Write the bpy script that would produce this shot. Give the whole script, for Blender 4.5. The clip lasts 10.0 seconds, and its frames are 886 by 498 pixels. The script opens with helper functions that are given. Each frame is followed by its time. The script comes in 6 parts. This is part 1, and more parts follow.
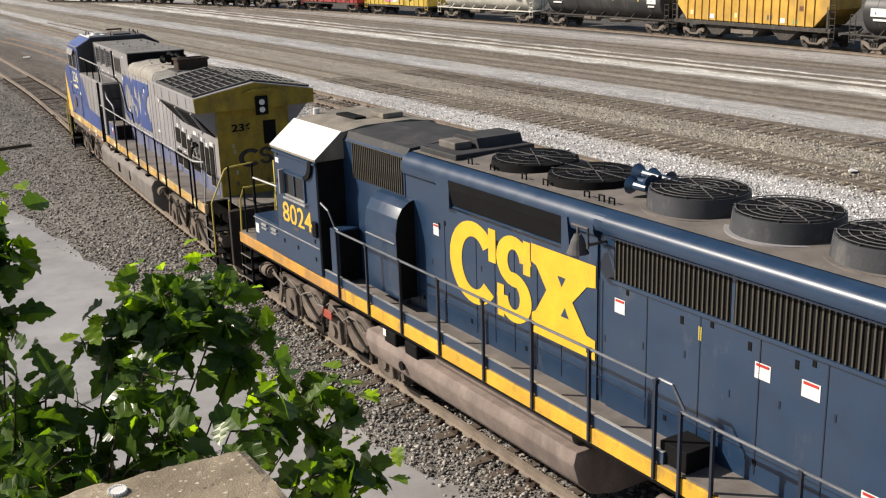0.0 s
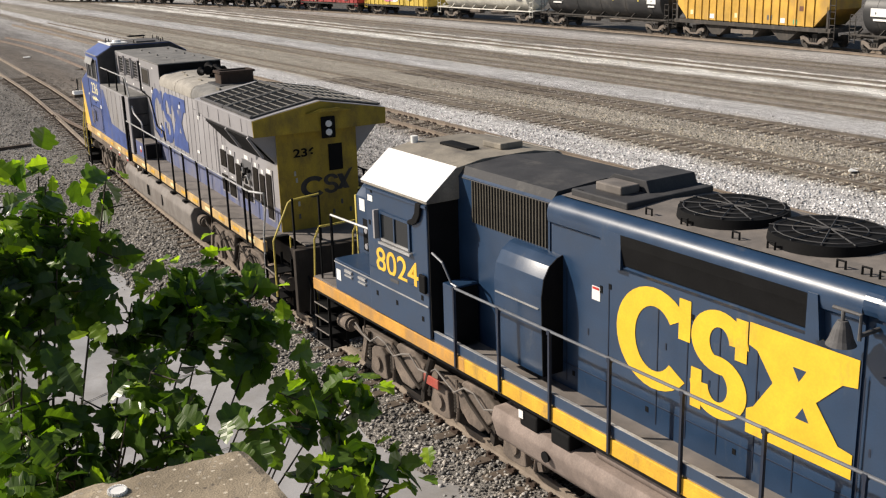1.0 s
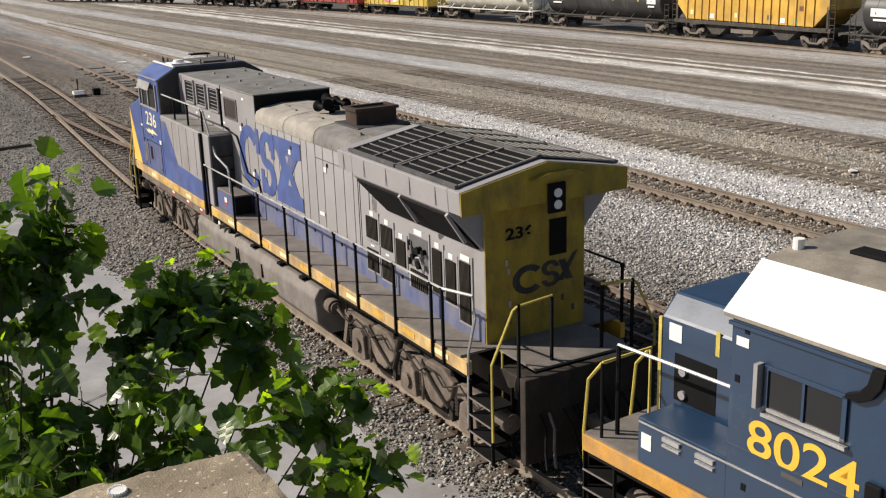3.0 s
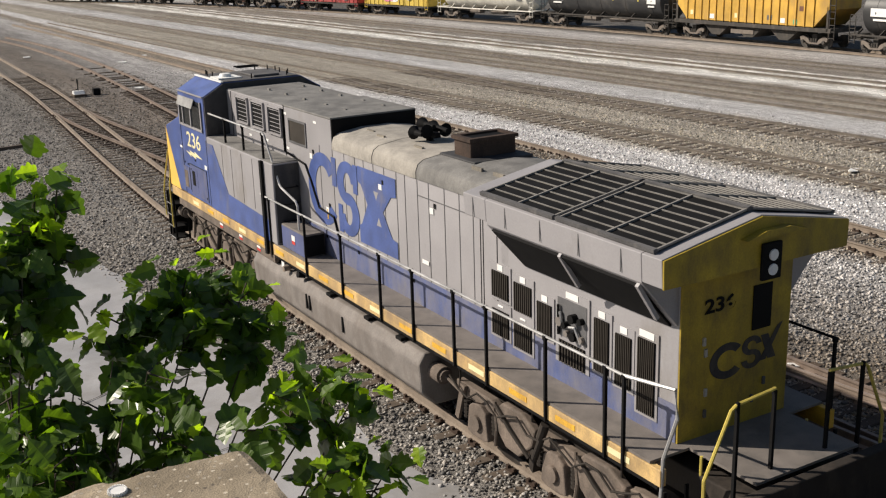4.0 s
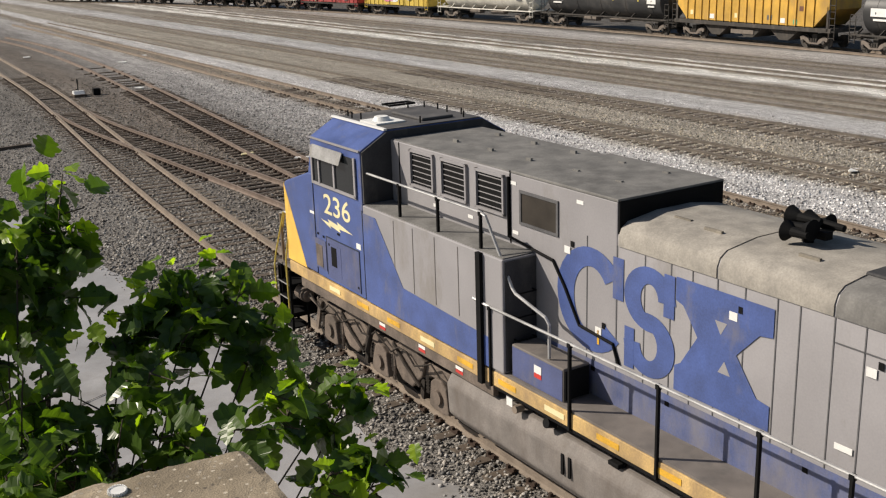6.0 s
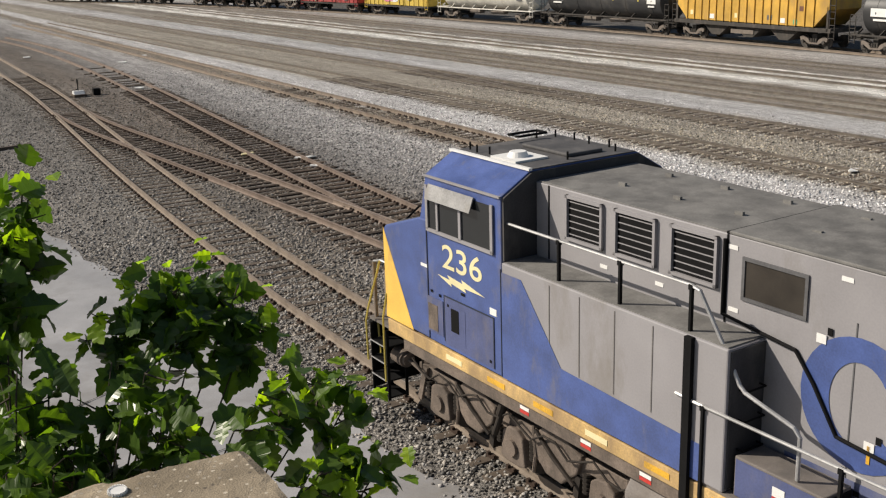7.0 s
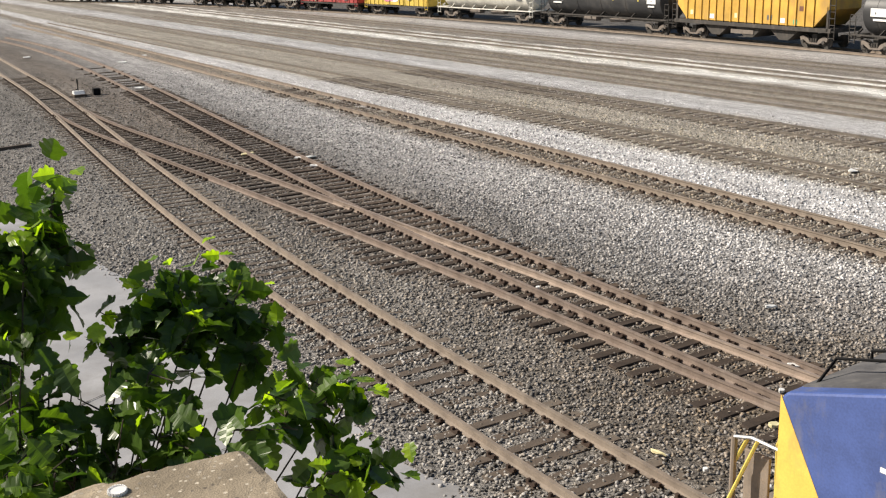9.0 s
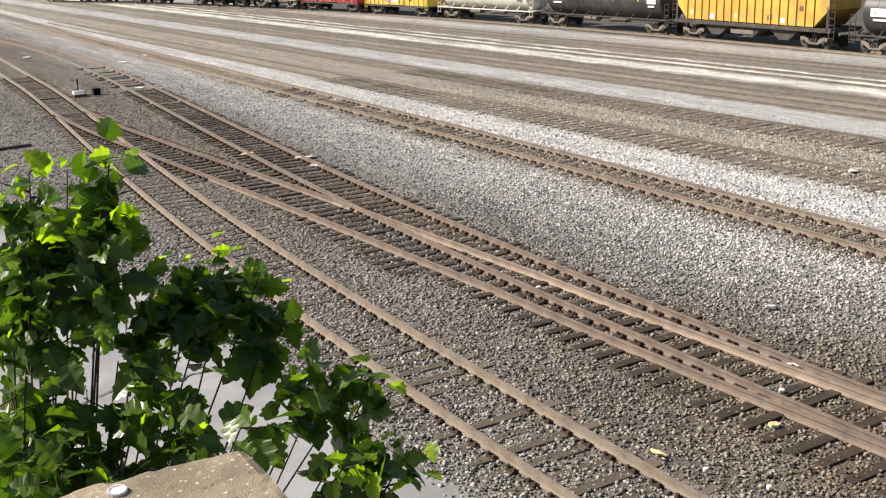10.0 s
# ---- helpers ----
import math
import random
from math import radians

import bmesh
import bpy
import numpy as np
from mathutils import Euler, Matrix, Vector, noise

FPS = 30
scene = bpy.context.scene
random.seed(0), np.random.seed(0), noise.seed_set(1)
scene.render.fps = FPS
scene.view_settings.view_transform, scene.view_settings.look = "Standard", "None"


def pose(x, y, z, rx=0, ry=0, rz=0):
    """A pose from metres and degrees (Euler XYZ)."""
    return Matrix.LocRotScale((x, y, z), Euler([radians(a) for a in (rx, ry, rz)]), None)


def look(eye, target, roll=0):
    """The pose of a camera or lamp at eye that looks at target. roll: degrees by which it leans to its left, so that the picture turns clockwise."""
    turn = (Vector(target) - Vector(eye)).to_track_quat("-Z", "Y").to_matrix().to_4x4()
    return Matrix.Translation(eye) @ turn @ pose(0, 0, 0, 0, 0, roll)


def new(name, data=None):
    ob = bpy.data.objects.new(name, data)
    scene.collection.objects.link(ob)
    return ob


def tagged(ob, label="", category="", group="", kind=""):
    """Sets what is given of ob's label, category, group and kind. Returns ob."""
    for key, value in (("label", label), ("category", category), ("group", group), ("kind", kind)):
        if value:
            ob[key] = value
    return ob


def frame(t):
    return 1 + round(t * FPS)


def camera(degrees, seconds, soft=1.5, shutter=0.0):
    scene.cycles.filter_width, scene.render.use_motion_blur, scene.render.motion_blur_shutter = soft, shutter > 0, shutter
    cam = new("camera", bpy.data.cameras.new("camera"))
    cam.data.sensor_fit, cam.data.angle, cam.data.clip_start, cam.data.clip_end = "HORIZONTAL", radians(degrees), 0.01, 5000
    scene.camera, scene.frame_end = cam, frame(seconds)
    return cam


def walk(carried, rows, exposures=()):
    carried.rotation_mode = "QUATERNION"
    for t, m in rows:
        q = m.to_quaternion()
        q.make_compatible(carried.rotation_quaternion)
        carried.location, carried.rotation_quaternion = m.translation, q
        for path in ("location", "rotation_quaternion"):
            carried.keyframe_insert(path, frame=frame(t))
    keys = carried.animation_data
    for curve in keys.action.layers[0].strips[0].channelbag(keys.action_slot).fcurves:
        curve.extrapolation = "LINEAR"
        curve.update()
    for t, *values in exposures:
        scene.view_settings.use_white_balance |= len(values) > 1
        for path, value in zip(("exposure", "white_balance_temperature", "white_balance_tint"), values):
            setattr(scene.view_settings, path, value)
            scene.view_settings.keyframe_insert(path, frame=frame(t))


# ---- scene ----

# ---------- camera and its stand ----------
cam = camera(45.3, 10.0, 1.2)
EYE = pose(0, 0, 7.79) @ pose(0, 0, 0, 90 - 16.3, 0, 0) @ pose(0, 0, 0, 0, 0, -1.815)
walk(cam, [(0, EYE), (10, EYE)], exposures=[(0, 0.32, 6750, 12), (2.5, 0.27, 6750, 12), (3.8, 0.22, 6750, 12), (5, 0.10, 6750, 12), (7.6, 0.06, 6720, 11), (8.5, 0.36, 6720, 11), (9, 0.5, 6720, 11), (10, 0.68, 6720, 11)])

# ---------- daylight ----------
SUN_DIR = Vector((-0.767, 0.137, 0.555)).normalized()
world = bpy.data.worlds.new("sky")
scene.world = world
world.use_nodes = True
_nt = world.node_tree
_sky = _nt.nodes.new("ShaderNodeTexSky")
_sky.sky_type, _sky.sun_disc = "NISHITA", False
_sky.sun_elevation = math.asin(SUN_DIR.z)
_sky.sun_rotation = math.atan2(SUN_DIR.x, SUN_DIR.y)
_nt.links.new(_sky.outputs[0], _nt.nodes["Background"].inputs[0])
_nt.nodes["Background"].inputs[1].default_value = 0.056
sun_data = bpy.data.lights.new("sun", "SUN")
sun_data.energy, sun_data.angle, sun_data.color = 5.0, radians(0.5), (1.0, 0.93, 0.82)
sun = new("sun", sun_data)
sun.matrix_world = look(SUN_DIR * 60, (0, 0, 0))

# ---------- materials ----------
def mat(name, color, rough=0.6, metal=0.0, var=0.25, scale=3.0, fine=40.0, bump=0.1, dirt=None, dirt_amount=0.0, coat=0.0, spec=0.5):
    """A painted or mineral surface: colour varied at two scales, stains, fine relief."""
    m = bpy.data.materials.new(name)
    m.use_nodes = True
    nt = m.node_tree
    L, N = nt.links.new, nt.nodes.new
    bs = nt.nodes["Principled BSDF"]
    tc = N("ShaderNodeTexCoord")
    n1, n2 = N("ShaderNodeTexNoise"), N("ShaderNodeTexNoise")
    n1.inputs["Scale"].default_value, n2.inputs["Scale"].default_value = scale, fine
    n1.inputs["Detail"].default_value, n2.inputs["Detail"].default_value = 6, 3
    L(tc.outputs["Object"], n1.inputs["Vector"]), L(tc.outputs["Object"], n2.inputs["Vector"])
    r1 = N("ShaderNodeMapRange")
    r1.inputs["From Min"].default_value, r1.inputs["From Max"].default_value = 0.3, 0.7
    r1.inputs["To Min"].default_value, r1.inputs["To Max"].default_value = 1 - var, 1 + var * 0.6
    L(n1.outputs["Fac"], r1.inputs["Value"])
    r2 = N("ShaderNodeMapRange")
    r2.inputs["From Min"].default_value, r2.inputs["From Max"].default_value = 0.3, 0.7
    r2.inputs["To Min"].default_value, r2.inputs["To Max"].default_value = 1 - var * 0.6, 1 + var * 0.4
    L(n2.outputs["Fac"], r2.inputs["Value"])
    mul = N("ShaderNodeMath")
    mul.operation = "MULTIPLY"
    L(r1.outputs[0], mul.inputs[0]), L(r2.outputs[0], mul.inputs[1])
    sc = N("ShaderNodeVectorMath")
    sc.operation = "SCALE"
    sc.inputs[0].default_value = color
    L(mul.outputs[0], sc.inputs["Scale"])
    out = sc.outputs[0]
    if dirt:
        n3 = N("ShaderNodeTexNoise")
        n3.inputs["Scale"].default_value, n3.inputs["Detail"].default_value = scale * 0.7, 9
        n3.inputs["Roughness"].default_value = 0.7
        mp = N("ShaderNodeMapping")
        mp.inputs["Location"].default_value = (7, 3, 1)
        mp.inputs["Scale"].default_value = (1, 1, 0.45)
        L(tc.outputs["Object"], mp.inputs["Vector"]), L(mp.outputs[0], n3.inputs["Vector"])
        r3 = N("ShaderNodeMapRange")
        r3.inputs["From Min"].default_value, r3.inputs["From Max"].default_value = 0.62 - 0.3 * dirt_amount, 0.75
        L(n3.outputs["Fac"], r3.inputs["Value"])
        mx = N("ShaderNodeMix")
        mx.data_type = "RGBA"
        L(r3.outputs[0], mx.inputs["Factor"]), L(out, mx.inputs["A"])
        mx.inputs["B"].default_value = (*dirt, 1)
        out = mx.outputs["Result"]
    L(out, bs.inputs["Base Color"])
    rr = N("ShaderNodeMapRange")
    rr.inputs["To Min"].default_value, rr.inputs["To Max"].default_value = max(rough - 0.12, 0.03), min(rough + 0.15, 1)
    L(n1.outputs["Fac"], rr.inputs["Value"]), L(rr.outputs[0], bs.inputs["Roughness"])
    bs.inputs["Metallic"].default_value = metal
    bs.inputs["Coat Weight"].default_value = coat
    bs.inputs["Specular IOR Level"].default_value = spec
    if bump:
        b = N("ShaderNodeBump")
        b.inputs["Strength"].default_value, b.inputs["Distance"].default_value = bump, 0.01
        L(n2.outputs["Fac"], b.inputs["Height"]), L(b.outputs[0], bs.inputs["Normal"])
    return m


M_BLUE = mat("dark_blue_paint", (0.0155, 0.041, 0.090), 0.34, var=0.15, dirt=(0.07, 0.085, 0.11), dirt_amount=0.1, bump=0.04)
M_DUSTYBLUE = mat("dusty_blue_paint", (0.080, 0.100, 0.22), 0.6, var=0.2, scale=3, dirt=(0.16, 0.15, 0.17), dirt_amount=0.35, bump=0.05)
M_CABBLUE = mat("bright_blue_paint", (0.062, 0.103, 0.295), 0.42, dirt=(0.15, 0.15, 0.19), dirt_amount=0.2, bump=0.04)
M_GREY = mat("light_grey_paint", (0.300, 0.291, 0.302), 0.5, var=0.09, scale=1.4, dirt=(0.21, 0.195, 0.18), dirt_amount=0.18, bump=0.02)
M_STACK = mat("sooty_rusty_stack", (0.07, 0.048, 0.038), 0.75, var=0.35, dirt=(0.02, 0.018, 0.017), dirt_amount=0.5, spec=0.2)
M_GRILLE = mat("brown_mesh_grille", (0.05, 0.043, 0.036), 0.8, var=0.3, fine=160, bump=0.4, spec=0.2)
M_YELLOW = mat("yellow_paint", (0.75, 0.42, 0.035), 0.5, dirt=(0.2, 0.13, 0.06), dirt_amount=0.3, bump=0.04)
M_OCHRE = mat("weathered_yellow_paint", (0.38, 0.27, 0.022), 0.6, dirt=(0.11, 0.075, 0.025), dirt_amount=0.6, bump=0.04)
M_BANDBLUE = mat("dust_coated_blue_band", (0.085, 0.115, 0.26), 0.6, var=0.25, scale=2.2, dirt=(0.23, 0.215, 0.21), dirt_amount=0.75, bump=0.03)
M_MARKGREY = mat("faded_black_mark", (0.03, 0.028, 0.03), 0.7, var=0.4, scale=5, dirt=(0.10, 0.08, 0.05), dirt_amount=0.4)
M_SILLDUST = mat("dusty_orange_sill", (0.60, 0.30, 0.05), 0.65, var=0.25, dirt=(0.27, 0.18, 0.11), dirt_amount=0.6, bump=0.04)
M_WHITE = mat("white_paint", (0.80, 0.80, 0.78), 0.5, var=0.08, bump=0.03)
# roof soot; also the painted shade on engine A's rear-facing panels
M_SOOTSHADE = mat("dark_soot_and_shade", (0.05, 0.05, 0.053), 0.7, dirt=(0.10, 0.095, 0.09), dirt_amount=0.3, spec=0.3)
M_FAN = mat("fan_housing", (0.05, 0.054, 0.062), 0.6, dirt=(0.16, 0.15, 0.14), dirt_amount=0.3)
# real black parts; also the painted shade on some rear-facing ends
M_BLACK = mat("black_paint_and_shade", (0.009, 0.009, 0.0095), 0.75, spec=0.12, var=0.3, bump=0.05)
M_DECK = mat("walkway_grey", (0.175, 0.155, 0.14), 0.75, dirt=(0.09, 0.085, 0.08), dirt_amount=0.4, fine=120, bump=0.2)
M_UNDER = mat("dusty_running_gear", (0.17, 0.135, 0.11), 0.85, var=0.4, dirt=(0.06, 0.05, 0.042), dirt_amount=0.45, bump=0.3)
M_UNDERDARK = mat("dark_underframe", (0.035, 0.03, 0.026), 0.85, dirt=(0.075, 0.06, 0.05), dirt_amount=0.4, bump=0.2, spec=0.2)
M_TANK = mat("dusty_grey_tank", (0.21, 0.19, 0.175), 0.75, dirt=(0.12, 0.10, 0.085), dirt_amount=0.6, bump=0.1)
M_BTANK = mat("dusty_brown_tank", (0.25, 0.20, 0.175), 0.8, dirt=(0.13, 0.10, 0.085), dirt_amount=0.6, bump=0.1)
M_SOOT = mat("sooty_roof", (0.085, 0.083, 0.085), 0.75, dirt=(0.18, 0.17, 0.16), dirt_amount=0.4, bump=0.1)
M_REDRUST = mat("red_rusty_rail", (0.19, 0.143, 0.115), 0.7, dirt=(0.26, 0.21, 0.175), dirt_amount=0.5, bump=0.2)
M_FARRAIL = mat("dull_buried_rail", (0.15, 0.13, 0.11), 0.8, dirt=(0.24, 0.21, 0.175), dirt_amount=0.5, bump=0.2)
M_RUST = mat("rusty_rail", (0.21, 0.168, 0.132), 0.7, dirt=(0.29, 0.24, 0.192), dirt_amount=0.6, bump=0.2)
M_METAL = mat("worn_bright_steel", (0.46, 0.46, 0.46), 0.42, 0.5, var=0.25, bump=0.03)
M_CREAM = mat("cream_paint", (0.80, 0.72, 0.42), 0.5, var=0.1, bump=0.03)
M_NUMYEL = mat("number_yellow", (0.85, 0.50, 0.05), 0.5, var=0.1, bump=0.03)
M_YELMARK = mat("mark_yellow", (0.86, 0.52, 0.03), 0.5, var=0.12, dirt=(0.45, 0.30, 0.06), dirt_amount=0.1, bump=0.03)
M_DARKGREY = mat("dark_grey_paint", (0.11, 0.11, 0.115), 0.6)
M_SEAM = mat("grimy_panel_joint", (0.17, 0.16, 0.155), 0.7)
M_DARKBLUE = mat("very_dark_blue_paint", (0.010, 0.018, 0.04), 0.5)
M_SILL = mat("faded_sill_yellow", (0.62, 0.42, 0.17), 0.65, var=0.3, dirt=(0.22, 0.15, 0.10), dirt_amount=0.75, bump=0.05)
M_NOSEYEL = mat("bright_nose_yellow", (0.86, 0.53, 0.10), 0.5, var=0.12, dirt=(0.5, 0.32, 0.1), dirt_amount=0.15)
M_RAILDULL = mat("dull_rail", (0.16, 0.17, 0.19), 0.4, 0.3)
M_BEIGE = mat("sun_bleached_roof", (0.36, 0.335, 0.295), 0.75, dirt=(0.17, 0.16, 0.145), dirt_amount=0.55)
M_SOOTBEIGE = mat("grimy_tan_roof", (0.25, 0.225, 0.185), 0.75, dirt=(0.10, 0.09, 0.08), dirt_amount=0.5)
M_BRASSGREY = mat("dusty_grille_slat", (0.085, 0.076, 0.060), 0.7, spec=0.3)
M_RAILYEL = mat("pale_yellow_rail", (0.60, 0.48, 0.10), 0.5, dirt=(0.2, 0.15, 0.06), dirt_amount=0.2)
M_RED = mat("red_paint", (0.6, 0.04, 0.03), 0.5)
M_ROOFGREY = mat("grimy_grey_roof", (0.20, 0.195, 0.185), 0.75, dirt=(0.08, 0.078, 0.075), dirt_amount=0.55)
M_VISOR = mat("dull_visor", (0.27, 0.27, 0.27), 0.5, 0.3, var=0.3, dirt=(0.2, 0.18, 0.15), dirt_amount=0.4)
M_SCREENBAR = mat("screen_bar", (0.22, 0.21, 0.195), 0.6)
M_GLASS = mat("dark_cab_glass", (0.012, 0.014, 0.016), 0.08, var=0.1, bump=0, spec=0.28)


# ---------- mesh helpers ----------
def part(name, bm, material, parent=None, label="", smooth=False):
    me = bpy.data.meshes.new(name)
    bmesh.ops.recalc_face_normals(bm, faces=bm.faces)
    if smooth:
        for f in bm.faces:
            f.smooth = True
        for e in bm.edges:
            if len(e.link_faces) == 2 and e.calc_face_angle(0) > 0.6:
                e.smooth = False
    bm.to_mesh(me)
    bm.free()
    me.materials.append(material)
    ob = new(name, me)
    if parent is not None:
        ob.parent = parent
    if label:
        tagged(ob, label)
    return ob


def B():
    return bmesh.new()


def box(bm, x0, x1, y0, y1, z0, z1, bev=0.0, m=None):
    r = bmesh.ops.create_cube(bm, size=1, matrix=Matrix.Translation(((x0 + x1) / 2, (y0 + y1) / 2, (z0 + z1) / 2)) @ Matrix.Diagonal((abs(x1 - x0), abs(y1 - y0), abs(z1 - z0), 1)))
    vs = r["verts"]
    if bev:
        es = list({e for v in vs for e in v.link_edges})
        o = bmesh.ops.bevel(bm, geom=es, offset=bev, segments=2, affect="EDGES", profile=0.5)
        vs = list({v for f in o["faces"] for v in f.verts} | {v for v in vs if v.is_valid})
    if m is not None:
        bmesh.ops.transform(bm, matrix=m, verts=vs)
    return bm


def prism(bm, pts, x0, x1, axis="x", bev=0.0):
    """A closed outline, pushed along an axis: (y, z) along x, (x, z) along y, (x, y) along z."""
    def put(a, p):
        return {"x": (a, p[0], p[1]), "y": (p[0], a, p[1]), "z": (p[0], p[1], a)}[axis]
    v0 = [bm.verts.new(put(x0, p)) for p in pts]
    v1 = [bm.verts.new(put(x1, p)) for p in pts]
    fs = [bm.faces.new(v0), bm.faces.new(v1[::-1])]
    n = len(pts)
    for i in range(n):
        fs.append(bm.faces.new((v0[i], v0[(i + 1) % n], v1[(i + 1) % n], v1[i])))
    if bev:
        bmesh.ops.recalc_face_normals(bm, faces=fs)
        bmesh.ops.bevel(bm, geom=list({e for f in fs for e in f.edges}), offset=bev, segments=2, affect="EDGES", profile=0.5)
    return bm


def rod(bm, a, b, r, seg=8, r2=None):
    a, b = Vector(a), Vector(b)
    d = b - a
    m = Matrix.Translation((a + b) / 2) @ d.to_track_quat("Z", "Y").to_matrix().to_4x4()
    bmesh.ops.create_cone(bm, cap_ends=True, segments=seg, radius1=r, radius2=r if r2 is None else r2, depth=d.length, matrix=m)
    return bm


def pipe(bm, pts, r, seg=6):
    """One bent tube through all the points."""
    pts = [Vector(p) for p in pts]
    rings, up = [], None
    for k, p in enumerate(pts):
        d = (pts[min(k + 1, len(pts) - 1)] - pts[max(k - 1, 0)]).normalized()
        if up is None or abs(up.dot(d)) > 0.98:
            up = Vector((0, 0, 1)) if abs(d.z) < 0.9 else Vector((1, 0, 0))
        side = d.cross(up).normalized()
        up = side.cross(d).normalized()
        rings.append([bm.verts.new(p + (side * math.cos(a) + up * math.sin(a)) * r) for a in (i * math.tau / seg for i in range(seg))])
    for a, b in zip(rings, rings[1:]):
        for i in range(seg):
            bm.faces.new((a[i], a[(i + 1) % seg], b[(i + 1) % seg], b[i]))
    bm.faces.new(rings[0]), bm.faces.new(rings[-1][::-1])
    return bm


def thing(name, label, category, group="", m=None):
    ob = new(name)
    ob.empty_display_size = 0.3
    tagged(ob, label, category, group)
    if m is not None:
        ob.matrix_world = m
    return ob


# ---------- plan of the yard ----------
# along: the general run of the tracks, away from the camera; across: to its far side
ALONG, ACROSS = Vector((-0.5, 0.8660254, 0)), Vector((0.8660254, 0.5, 0))


def yard(q, r, z=0.0):
    return ALONG * q + ACROSS * r + Vector((0, 0, z))


def near_heading(s):
    return 2.1340553 - 0.0035318 * s - 7.6e-6 * s * s + 8e-7 * s ** 3


STEP = 0.25
near_path = {0: Vector((4.138, 11.367, 0))}
for i in range(0, 260):
    hh = near_heading(STEP * (i + 0.5))
    near_path[i + 1] = near_path[i] + STEP * Vector((math.cos(hh), math.sin(hh), 0))
for i in range(0, -240, -1):
    hh = near_heading(STEP * (i - 0.5))
    near_path[i - 1] = near_path[i] - STEP * Vector((math.cos(hh), math.sin(hh), 0))


def on_near(s):
    s = min(max(s, -59), 64)
    i = math.floor(s / STEP)
    return near_path[i].lerp(near_path[i + 1], s / STEP - i)


TRACKS = {
    "near": [on_near(s) for s in range(-58, 64)] + [on_near(63) + (on_near(63) - on_near(60)) * k * 0.6 for k in range(1, 60)],
}


def poly(c, q):
    v = 0.0
    for k in c:
        v = v * q + k
    return v


def line(c, q0, q1, step=1.0):
    n = int((q1 - q0) / step)
    return [yard(q0 + i * step, poly(c, q0 + i * step)) for i in range(n + 1)]


def diverging_r(q):
    if q > 46:
        # leaves the near track at the points, along an easing curve
        return 10.15 + 0.057 * (q - 47.75) + 1.12 * ((60 - q) / 14) ** 2
    r = poly((6.406e-05, -0.007091, 0.1641, 12.39), max(q, 20))
    w = min(max((24 - q) / 20.0, 0), 1)
    w = w * w * (3 - 2 * w)
    return r * (1 - w) + third_r(q) * w


def third_r(q):
    c = (-1.778e-05, 0.002765, -0.08272, 14.85)
    if q < 10:
        return poly(c, 10) - 0.035 * (q - 10)
    return poly(c, q)


TRACKS["diverging"] = [yard(q, diverging_r(q)) for q in range(5, 61)]
TRACKS["third"] = [yard(q, third_r(q)) for q in range(-30, 112)]
TRACKS["fourth"] = line((-0.0001853, 0.006968, 22.84), -20, 130)
TRACKS["fifth"] = line((2.319e-05, -0.0445, 29.84), -10, 130)
TRACKS["sixth"] = line((-4.065e-06, -0.04089, 35.04), -10, 140)
CAR_LINE = (-0.001553, 0.192, 52.65)
for key, r0 in (("seventh", 40.4), ("eighth", 43.4), ("ninth", 48.4), ("tenth", 53.2)):
    TRACKS[key] = line((0.0, -0.04, r0), 10, 130)
TRACKS["storage"] = line(CAR_LINE, 20, 185)


def sideways(pts, i):
    a, b = pts[max(i - 1, 0)], pts[min(i + 1, len(pts) - 1)]
    d = (b - a).normalized()
    return d, Vector((d.y, -d.x, 0))


def sweep(bm, pts, profile, off):
    """A profile of (across, z) points run along a line, off to one side."""
    rings = []
    for i, p in enumerate(pts):
        d, s = sideways(pts, i)
        rings.append([bm.verts.new(p + s * (off + a) + Vector((0, 0, z))) for a, z in profile])
    n = len(profile)
    for r0, r1 in zip(rings, rings[1:]):
        for k in range(n):
            bm.faces.new((r0[k], r0[(k + 1) % n], r1[(k + 1) % n], r1[k]))
    bm.faces.new(rings[0]), bm.faces.new(rings[-1][::-1])
    return bm


RAIL = [(-0.07, -0.17), (0.07, -0.17), (0.07, -0.155), (0.012, -0.13), (0.012, -0.045), (0.037, -0.03), (0.037, 0), (-0.037, 0), (-0.037, -0.03), (-0.012, -0.045), (-0.012, -0.13), (-0.07, -0.155)]

